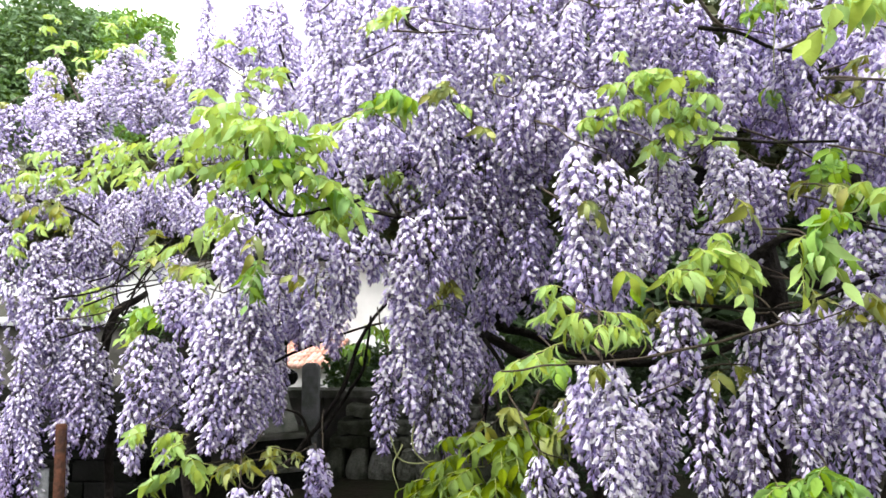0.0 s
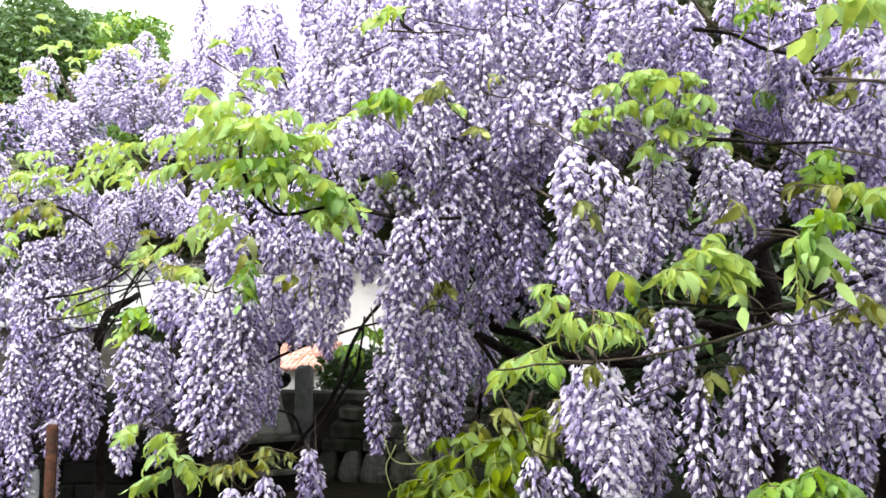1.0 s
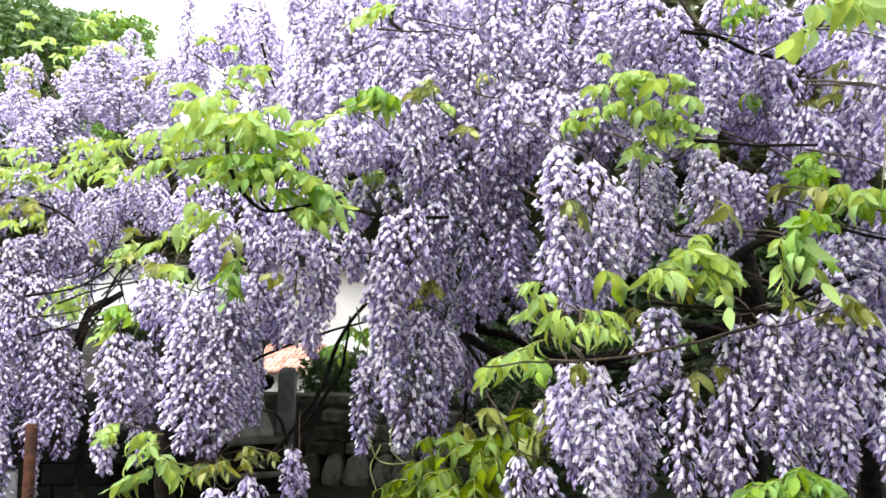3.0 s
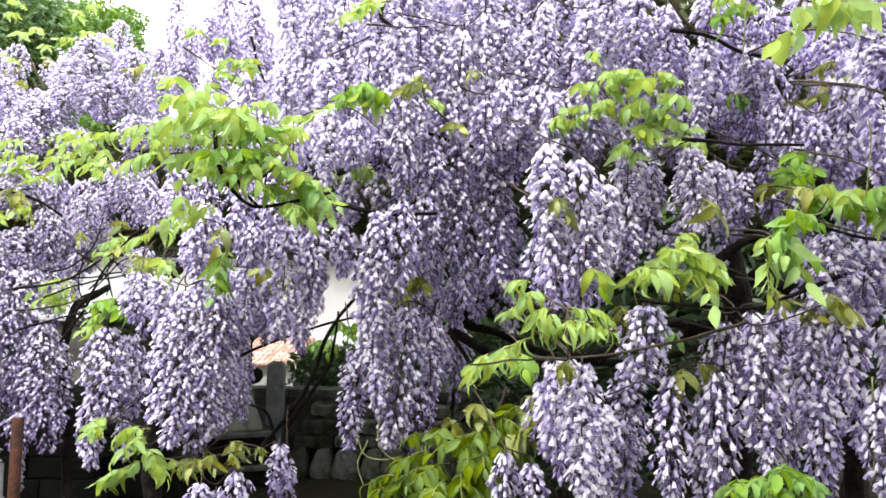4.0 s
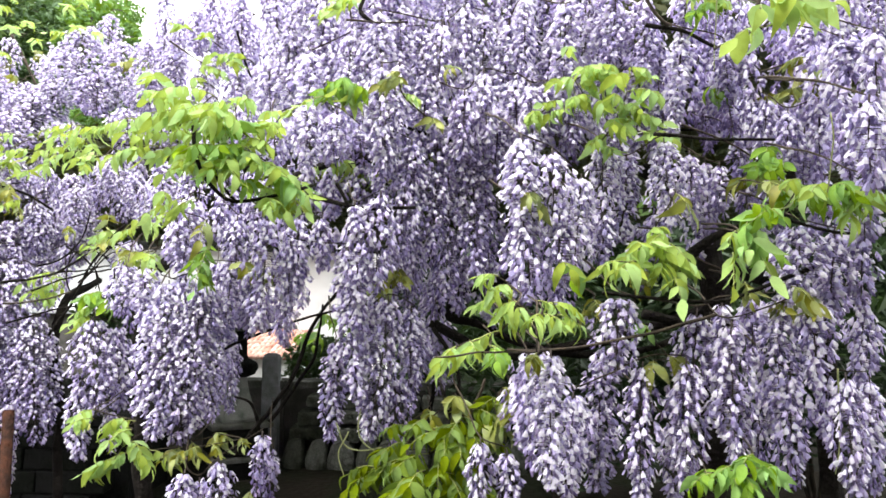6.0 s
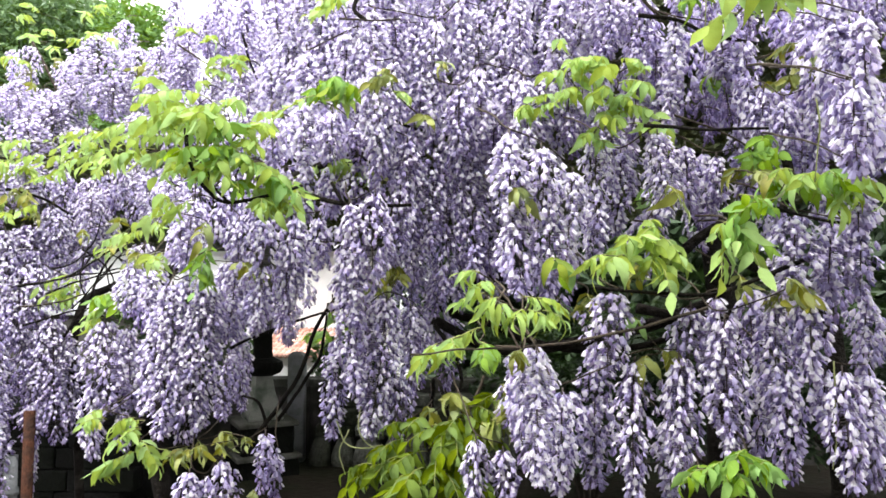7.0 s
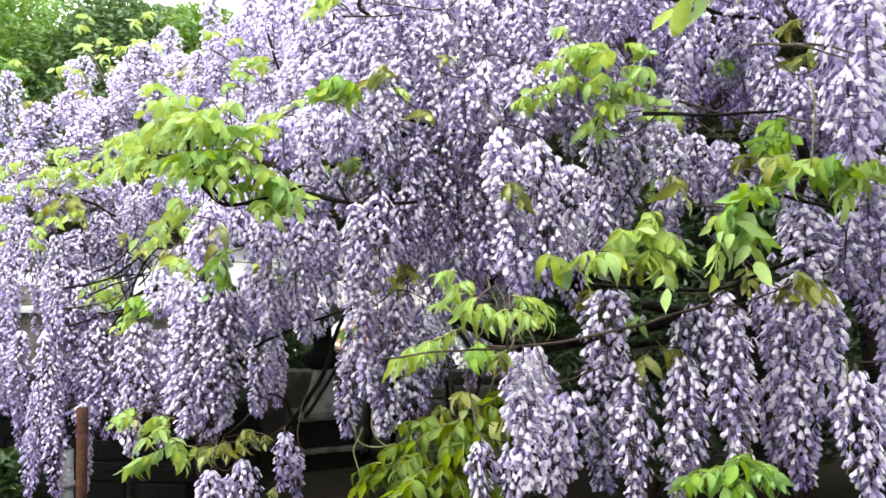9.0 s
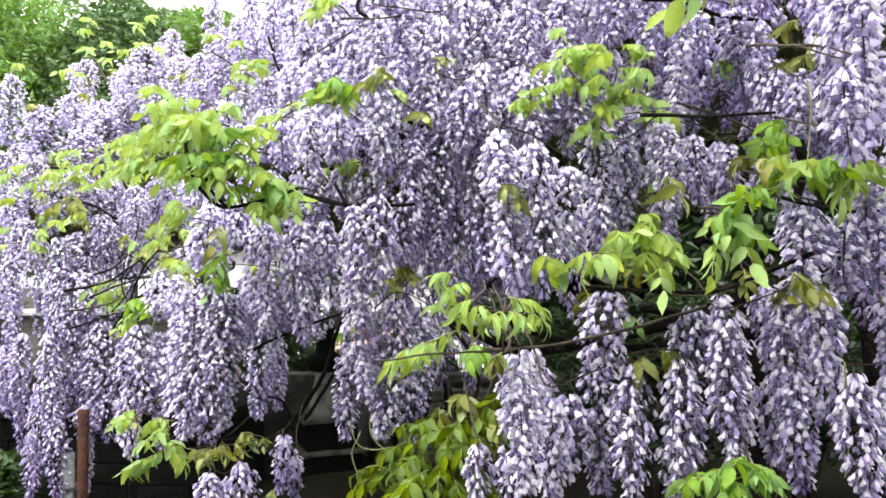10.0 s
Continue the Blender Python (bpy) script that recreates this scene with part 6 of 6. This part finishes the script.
branch([(0.723, 1.500, 2.091), (0.720, 1.500, 1.999), (0.717, 1.500, 1.920)], 0.0013, 0.0011, TENDRIL, "tendril", "pale green climbing tendril", "tendril", "wisteria tendrils", jag=0.002)
branch([(0.910, 1.600, 1.744), (0.920, 1.600, 1.696), (0.907, 1.600, 1.626)], 0.0094, 0.0094, jag=0.006)
branch([(0.019, 1.950, 1.915), (0.078, 1.950, 1.893), (0.165, 1.950, 1.860), (0.267, 1.950, 1.847)], 0.0043, 0.0036, jag=0.006)
branch([(-0.231, 2.050, 1.767), (-0.139, 2.050, 1.803), (-0.047, 2.050, 1.813), (0.045, 2.050, 1.852)], 0.0121, 0.0091, jag=0.006)
branch([(-0.073, 2.000, 1.828), (-0.013, 2.000, 1.813), (0.047, 2.000, 1.870)], 0.0147, 0.0118, jag=0.006)
branch([(-0.165, 1.820, 1.694), (-0.083, 1.820, 1.674), (-0.001, 1.820, 1.663), (0.108, 1.820, 1.667)], 0.0067, 0.0040, jag=0.006)
branch([(-0.081, 1.800, 1.719), (-0.053, 1.800, 1.665)], 0.0040, 0.0040, jag=0.006)
branch([(-0.876, 2.862, 2.396), (-0.721, 2.862, 2.295), (-0.611, 2.862, 2.228), (-0.458, 2.862, 2.206)], 0.0032, 0.0025, TWIG, "twig", "thin grey-brown wisteria twig", "twig", "wisteria twigs", jag=0.006)
branch([(-0.565, 2.671, 2.374), (-0.544, 2.671, 2.292), (-0.502, 2.671, 2.189)], 0.0047, 0.0035, jag=0.006)
branch([(-0.776, 2.955, 2.618), (-0.685, 2.955, 2.606), (-0.571, 2.955, 2.536)], 0.0039, 0.0026, jag=0.006)
branch([(-0.076, 1.860, 2.138), (0.023, 1.860, 2.133), (0.079, 1.860, 2.137)], 0.0027, 0.0021, TWIG, "twig", "thin grey-brown wisteria twig", "twig", "wisteria twigs", jag=0.002)
branch([(-0.037, 1.900, 2.210), (-0.044, 1.900, 2.174), (-0.008, 1.900, 2.144)], 0.0056, 0.0042, jag=0.006)
branch([(-2.354, 4.389, 2.922), (-2.209, 4.389, 2.649), (-2.135, 4.389, 2.446)], 0.0081, 0.0065, TWIG, "twig", "thin grey-brown wisteria twig", "twig", "wisteria twigs", jag=0.006)
branch([(-1.664, 3.857, 2.641), (-1.572, 3.857, 2.536), (-1.509, 3.857, 2.417)], 0.0057, 0.0057, jag=0.006)
branch([(-1.785, 3.186, 2.013), (-1.637, 3.186, 2.000), (-1.490, 3.186, 2.012)], 0.0059, 0.0047, jag=0.006)
branch([(-1.697, 3.127, 1.872), (-1.552, 3.127, 1.836), (-1.430, 3.127, 1.765)], 0.0069, 0.0046, jag=0.006)
branch([(-0.018, 1.900, 1.170), (-0.025, 1.900, 1.108), (0.010, 1.900, 1.067), (0.080, 1.900, 1.040)], 0.0022, 0.0017, TENDRIL, "tendril", "pale green climbing tendril", "tendril", "wisteria tendrils", jag=0.006)
branch([(0.914, 1.400, 1.335), (0.914, 1.400, 1.278), (0.915, 1.400, 1.202), (0.908, 1.400, 1.145)], 0.0015, 0.0012, TENDRIL, "tendril", "pale green climbing tendril", "tendril", "wisteria tendrils", jag=0.006)
branch([(0.811, 1.220, 1.776), (0.811, 1.220, 1.725), (0.805, 1.220, 1.640)], 0.0012, 0.0011, TENDRIL, "tendril", "pale green climbing tendril", "tendril", "wisteria tendrils", jag=0.006)
branch([(0.683, 1.600, 1.833), (0.748, 1.600, 1.807), (0.823, 1.600, 1.770), (0.865, 1.600, 1.735)], 0.0024, 0.0018, TWIG, "twig", "thin grey-brown wisteria twig", "twig", "wisteria twigs", jag=0.006)
branch([(0.727, 1.700, 1.552), (0.786, 1.700, 1.598), (0.844, 1.700, 1.620)], 0.0113, 0.0088, jag=0.006)
branch([(0.834, 1.470, 1.622), (0.892, 1.470, 1.605), (0.949, 1.470, 1.598), (1.006, 1.470, 1.594)], 0.0032, 0.0032, jag=0.006)
branch([(-0.080, 1.900, 1.133), (-0.052, 1.900, 1.071), (0.034, 1.900, 1.072)], 0.0018, 0.0014, TENDRIL, "tendril", "pale green climbing tendril", "tendril", "wisteria tendrils", jag=0.006)
branch([(-0.051, 1.900, 1.113), (-0.074, 1.900, 1.056), (-0.060, 1.900, 1.001)], 0.0018, 0.0014, TENDRIL, "tendril", "pale green climbing tendril", "tendril", "wisteria tendrils", jag=0.006)

# trunks
trunk([(0.917, 2.100, -0.25), (0.937, 2.120, 0.766), (0.917, 2.100, 1.701), (0.867, 2.550, 1.881)], 0.0418, 0.0292, "thick dark wisteria trunk under the blossom")
trunk([(-0.994, 3.000, -0.25), (-0.974, 3.020, 0.627), (-0.998, 3.000, 1.394), (-1.048, 3.450, 1.574)], 0.0376, 0.0263, "dark upright wisteria stem in the shade")
trunk([(-1.356, 3.100, -0.25), (-1.336, 3.120, 0.584), (-1.375, 3.100, 1.298), (-1.425, 3.550, 1.478)], 0.0205, 0.0144, "slender dark wisteria stem in the shade")
trunk([(1.180, 2.000, -0.25), (1.200, 2.020, 0.616), (1.180, 2.000, 1.370), (1.130, 2.450, 1.550)], 0.0295, 0.0206, "dark wisteria trunk behind the near racemes")

# leaves of the right-hand sprays
leaf(0.544, 1.620, 1.931, 0.084, -10, 0.3, "young", 5, 0.95, 1.0)
leaf(0.519, 1.612, 1.954, 0.072, -52, 0.31, "young", 5, 0.84, 1.13)
leaf(0.570, 1.620, 1.907, 0.084, 40, 0.2, "young", 5, 0.95, 1.1)
leaf(0.496, 1.630, 1.897, 0.075, -50, 0.2, "young", 5, 0.95, 1.0)
leaf(0.498, 1.666, 1.896, 0.057, -50, 0.30, "young", 4, 0.86, 1.05)
leaf(0.541, 1.620, 1.834, 0.074, 10, 0.1, "young", 5, 0.9025, 1.2)
leaf(0.547, 1.628, 1.845, 0.070, -15, 0.11, "young", 5, 0.87, 1.27)
leaf(0.854, 1.340, 1.668, 0.069, -40, 0.2, "young", 5, 1.045, 1.0)
leaf(0.826, 1.358, 1.680, 0.049, -57, 0.27, "young", 4, 0.85, 1.05)
leaf(0.858, 1.340, 1.658, 0.069, 20, 0.2, "green", 5, 1.045, 1.1)
leaf(0.852, 1.301, 1.662, 0.055, -1, 0.35, "green", 4, 0.93, 1.03)
leaf(0.889, 1.340, 1.666, 0.069, 50, 0.2, "young", 5, 1.045, 1.0)
leaf(0.891, 1.330, 1.628, 0.061, -20, 0.0, "young", 5, 0.95, 1.2)
leaf(0.894, 1.317, 1.640, 0.056, -7, 0.15, "young", 4, 0.83, 0.98)

# leaves along the far side of the curtain
leaf(-1.281, 3.050, 2.067, 0.193, -40, 0.3, "young", 3, 1.092, 1.0)
leaf(-1.320, 3.050, 2.043, 0.175, 40, 0.2, "young", 3, 1.092, 1.0)
leaf(-1.363, 3.100, 2.006, 0.160, -60, 0.1, "olive", 3, 1.092, 1.0)
leaf(-1.246, 3.000, 1.978, 0.138, 50, 0.1, "young", 3, 1.092, 1.0)
leaf(-1.374, 3.050, 1.974, 0.140, 10, 0.1, "young", 3, 1.092, 1.0)
leaf(-1.731, 3.300, 2.098, 0.152, -30, 0.2, "young", 3, 1.092, 1.0)
leaf(-1.630, 3.200, 1.960, 0.165, -50, 0.1, "young", 3, 1.092, 1.0)
leaf(-1.632, 3.150, 1.975, 0.145, 40, 0.1, "young", 3, 1.092, 1.0)
leaf(-1.594, 3.100, 1.816, 0.142, 30, 0.0, "olive", 3, 1.092, 1.0)
leaf(-1.638, 3.150, 1.857, 0.145, -40, 0.0, "olive", 3, 1.092, 1.0)
leaf(-1.028, 2.750, 1.711, 0.142, 20, 0.1, "olive", 3, 1.092, 1.0)
leaf(-1.011, 2.800, 1.664, 0.129, -40, 0.0, "young", 3, 1.092, 1.0)
leaf(-0.779, 2.400, 1.569, 0.096, -20, 0.1, "olive", 3, 1.092, 1.0)
leaf(-0.711, 2.350, 1.564, 0.121, 20, 0.0, "young", 3, 1.092, 1.0)
leaf(-0.521, 1.900, 1.666, 0.109, -50, -0.2, "young", 3, 1.092, 1.0)
leaf(-0.537, 1.900, 1.702, 0.087, 30, 0.1, "young", 3, 1.092, 1.0)
leaf(-0.454, 2.000, 1.641, 0.092, 10, -0.2, "olive", 3, 1.092, 1.0)
leaf(-0.438, 1.980, 1.566, 0.125, 0, -0.5, "green", 3, 1.092, 1.0)
leaf(-0.364, 2.000, 1.531, 0.069, 40, 0.1, "olive", 3, 1.092, 1.0)
leaf(-1.289, 2.900, 1.506, 0.133, -30, 0.1, "young", 3, 1.092, 1.0)
leaf(-1.301, 2.900, 1.495, 0.133, 40, 0.1, "young", 3, 1.092, 1.0)
branch([(-1.274, 2.950, 1.575), (-1.188, 2.950, 1.594), (-1.099, 2.950, 1.560), (-1.011, 2.950, 1.536)], 0.0034, 0.0021, jag=0.006)
branch([(-1.315, 2.950, 1.509), (-1.206, 2.950, 1.517), (-1.076, 2.950, 1.535), (-0.945, 2.950, 1.515), (-0.846, 2.950, 1.484)], 0.0034, 0.0021, jag=0.006)
branch([(-1.226, 2.950, 1.467), (-1.163, 2.950, 1.533), (-1.102, 2.950, 1.621), (-1.061, 2.950, 1.688)], 0.0034, 0.0021, jag=0.006)
branch([(-1.276, 2.950, 1.608), (-1.197, 2.950, 1.555), (-1.150, 2.950, 1.490), (-1.159, 2.950, 1.446)], 0.0034, 0.0021, jag=0.006)
branch([(-1.132, 2.950, 1.577), (-1.086, 2.950, 1.513), (-1.105, 2.950, 1.447)], 0.0034, 0.0021, jag=0.006)
branch([(-1.379, 2.950, 1.497), (-1.293, 2.950, 1.514), (-1.241, 2.950, 1.576), (-1.168, 2.950, 1.631)], 0.0034, 0.0021, jag=0.006)
branch([(0.291, 2.250, 1.669), (0.341, 2.250, 1.686), (0.383, 2.250, 1.712)], 0.0041, 0.0033, jag=0.006)
branch([(0.288, 2.300, 1.605), (0.338, 2.300, 1.623), (0.381, 2.300, 1.649)], 0.0042, 0.0034, jag=0.006)

# large hanging leaves of the near curtain
leaf(0.736, 1.370, 1.618, 0.087, -30, -0.3, "green", 3, 1.12, 1.3)
leaf(0.726, 1.370, 1.568, 0.087, 10, -0.3, "young", 3, 1.11, 1.4)
leaf(0.705, 1.370, 1.547, 0.079, -20, -0.4, "young", 3, 1.11, 1.4)
leaf(0.735, 1.370, 1.637, 0.063, 40, 0.0, "green", 3, 0.97, 1.1)
leaf(0.619, 1.510, 1.589, 0.078, -40, 0.0, "young", 3, 1.105, 1.1)
leaf(0.620, 1.510, 1.573, 0.078, 20, -0.1, "young", 3, 1.105, 1.2)
leaf(0.540, 1.420, 1.531, 0.065, -50, 0.0, "young", 3, 1.14, 1.1)
leaf(0.616, 1.460, 1.516, 0.075, 0, -0.3, "young", 3, 1.105, 1.3)
leaf(0.438, 1.500, 1.522, 0.030, -10, -0.1, "green", 1, 1.3, 1.1)
leaf(0.795, 1.460, 1.690, 0.067, 20, 0.1, "olive", 3, 1.14, 1.1)
leaf(0.778, 1.500, 1.495, 0.060, -10, -0.2, "olive", 3, 1.045, 1.2)
leaf(0.835, 1.420, 1.488, 0.049, 20, -0.1, "olive", 3, 1.045, 1.1)
leaf(0.654, 1.550, 1.677, 0.062, 10, -0.2, "olive", 3, 1.14, 1.2)
leaf(0.361, 1.550, 1.670, 0.053, 0, -0.2, "olive", 3, 1.045, 1.1)
leaf(-1.251, 3.050, 2.088, 0.175, -50, 0.3, "young", 3, 1.14, 0.9)
leaf(-1.051, 2.900, 2.045, 0.167, -60, 0.3, "young", 3, 1.14, 1)
leaf(-1.324, 3.050, 2.007, 0.175, -30, 0.1, "young", 3, 1.14, 1)
leaf(-0.896, 2.700, 1.942, 0.140, -40, 0.0, "young", 3, 1.14, 1.1)
leaf(-1.747, 3.150, 1.981, 0.163, 30, 0.2, "young", 3, 1.14, 1)
leaf(-1.595, 3.100, 1.863, 0.142, 30, 0.0, "olive", 3, 1.045, 1)
leaf(-1.040, 2.800, 1.628, 0.129, -20, 0.0, "young", 3, 1.045, 1)
leaf(-0.893, 2.500, 1.593, 0.129, 40, -0.1, "olive", 3, 1.045, 1)
leaf(-0.770, 2.370, 1.542, 0.109, 40, -0.1, "olive", 3, 1.045, 1)
# sprays over the far end
leaf(-1.814, 3.000, 1.737, 0.122, -60, 0.1, "young", 5, 1.00, 1.0)
leaf(-1.711, 3.000, 1.723, 0.122, 40, 0.1, "young", 5, 1.00, 1.0)
leaf(-1.647, 3.000, 1.757, 0.110, 50, 0.2, "young", 4, 1.00, 0.9)
leaf(-1.789, 2.950, 1.663, 0.109, -30, 0, "olive", 5, 1.00, 1.1)
leaf(-1.713, 2.950, 1.673, 0.098, 60, 0, "young", 4, 0.95, 1.0)
leaf(-1.825, 3.050, 1.862, 0.124, -60, 0.2, "young", 5, 1.00, 0.8)
leaf(-1.760, 3.050, 1.885, 0.101, 50, 0.2, "olive", 4, 1.00, 0.9)
leaf(-1.508, 3.000, 1.766, 0.088, 40, 0, "olive", 4, 1.00, 1.1)
leaf(-1.483, 3.000, 1.789, 0.088, -20, 0.1, "young", 4, 0.95, 1.0)
leaf(-2.112, 3.900, 2.657, 0.115, -60, 0.4, "young", 4, 1.10, 0.7)
leaf(-2.160, 4.000, 2.798, 0.118, 60, 0.5, "young", 4, 1.20, 0.6)
leaf(-2.129, 3.900, 2.642, 0.115, 50, 0.2, "young", 4, 1.10, 0.8)
leaf(-1.872, 3.800, 2.664, 0.084, 10, 0.6, "young", 3, 1.00, 0.6)
leaf(-1.645, 3.650, 2.668, 0.097, -60, 0.4, "young", 4, 1.00, 0.7)
leaf(-1.539, 3.650, 2.672, 0.097, 50, 0.3, "young", 4, 1.00, 0.8)
leaf(-1.600, 3.650, 2.686, 0.091, 10, 0.5, "young", 3, 1.00, 0.7)
leaf(-1.905, 3.650, 2.448, 0.097, 30, 0.3, "olive", 4, 0.90, 0.8)
leaf(-2.064, 3.500, 2.372, 0.093, 0, 0.3, "olive", 4, 0.90, 0.8)
leaf(-2.275, 3.600, 2.612, 0.095, 50, 0.4, "young", 4, 1.00, 0.7)
leaf(-1.506, 3.100, 2.006, 0.103, -50, 0.2, "young", 5, 1.00, 0.9)
leaf(-1.408, 3.000, 1.929, 0.099, 30, 0.1, "young", 4, 1.00, 1.0)
leaf(-1.433, 3.000, 1.910, 0.088, -40, 0, "young", 4, 1.00, 1.1)
leaf(-1.844, 3.150, 2.024, 0.104, -50, 0.2, "young", 4, 1.00, 0.9)
leaf(-1.925, 3.150, 1.989, 0.093, -60, 0.1, "young", 4, 1.00, 1.0)
leaf(-1.650, 3.100, 2.023, 0.091, 40, 0.2, "young", 4, 1.00, 0.9)
leaf(-1.075, 2.750, 1.929, 0.111, -40, 0.1, "young", 5, 1.00, 1.1)
leaf(-1.121, 2.750, 1.909, 0.101, 20, 0, "young", 5, 1.00, 1.2)
leaf(-0.215, 1.800, 1.882, 0.066, -20, 0.3, "young", 4, 0.75, 0.9)
leaf(-0.236, 1.800, 1.855, 0.073, 20, 0, "young", 4, 0.80, 1.2)
leaf(-0.253, 1.800, 1.828, 0.053, -40, 0, "young", 4, 0.70, 1.2)
leaf(-0.714, 2.300, 1.657, 0.085, 30, 0.1, "young", 5, 0.85, 1.0)
leaf(-0.742, 2.300, 1.639, 0.085, -50, 0, "young", 5, 0.85, 1.1)
leaf(-0.695, 2.300, 1.674, 0.068, 60, 0.3, "young", 4, 0.80, 0.9)
leaf(-0.866, 2.450, 1.612, 0.081, -40, 0, "olive", 4, 0.85, 1.1)
leaf(-1.194, 2.800, 1.677, 0.082, 20, 0, "olive", 4, 0.90, 1.0)
leaf(-0.444, 1.980, 1.052, 0.052, -60, 0, "olive", 4, 0.60, 1.0)
leaf(-0.412, 1.980, 1.059, 0.052, 40, 0.1, "olive", 4, 0.60, 1.0)
leaf(-0.342, 2.000, 1.071, 0.050, 20, 0.2, "olive", 4, 0.60, 1.0)
leaf(-0.312, 2.000, 0.937, 0.044, 0, 0.1, "olive", 4, 0.55, 1.0)
leaf(-0.911, 2.350, 1.074, 0.062, 30, 0.1, "olive", 4, 0.75, 0.9)
tagged(new("far_leaves", FAR_LEAVES.mesh("far_leaves", list(TONES.values()) + [LEAF_RIB])), "young yellow-green wisteria leaves over the far end", "leaves", kind="stuff")


# ---- the shoots that the racemes hang from ----
def carriers():
    """Thin shoots strung from raceme to raceme; each one starts deeper in the vine."""
    left = sorted(ANCHORS, key=lambda p: p.x)
    while left:
        chain = [left.pop(0)]
        while len(chain) < 4:
            near = [p for p in left if (p - chain[-1]).length < 0.17 and p.x >= chain[-1].x and abs(p.z - chain[-1].z) < 0.07 and abs(p.y - chain[-1].y) < 0.07]
            if not near:
                break
            best = min(near, key=lambda p: (p - chain[-1]).length)
            left.remove(best)
            chain.append(best)
        chain = [p + Vector((0, 0.012, 0.004)) for p in chain]
        first = chain[0]
        back = first + Vector((-0.03, 0.10, 0.05))
        branch([back + Vector((-0.03, 0.16, 0.05)), back] + chain, 0.0024, 0.0012, TWIG, "shoot", "thin brown shoot carrying flower clusters", "shoot", "wisteria shoots", jag=0.004)


carriers()


def leaf_shoots():
    """Short green-brown shoots that carry the leaves and lead back into the vine."""
    left = sorted(LEAF_BASES, key=lambda p: (p.y, p.x))
    while left:
        chain = [left.pop(0)]
        while len(chain) < 6:
            near = [p for p in left if (p - chain[-1]).length < 0.13]
            if not near:
                break
            best = min(near, key=lambda p: (p - chain[-1]).length)
            left.remove(best)
            chain.append(best)
        last = chain[-1]
        tail = [last + Vector((0.01, 0.07, 0.015)), last + Vector((0.0, 0.20, 0.03))]
        branch(chain + tail, 0.0010, 0.0022, TWIG, "shoot", "thin brown shoot carrying young leaves", "shoot", "wisteria shoots", jag=0.002)


leaf_shoots()


# ---- poles by the vine ----
def pole(x, y, h, r0, mat, label, tilt=0.0, collar=0.0):
    b = Build()
    b.tube([(0, 0, -0.1), (tilt * 0.5, 0, h * 0.5), (tilt, 0, h)], r0, r0 * 0.96, 12, wobble=0.03)
    if collar:
        b.tube([(tilt, 0, h - collar - 0.012), (tilt, 0, h - collar + 0.012)], r0 * 1.22, r0 * 1.18, 12)
    ob = new("pole", b.mesh("pole", [mat]))
    ob.location = (x, y, -0.2)
    return tagged(ob, label, "pole")


pole(-1.473, 2.93, 1.177, 0.022, RUST, "rusty iron pole standing in the soil", 0.012)
pole(-1.562, 2.98, 0.994, 0.028, GRANITE, "pale grey pipe with a collar beside the rusty pole", 0.0, 0.14)
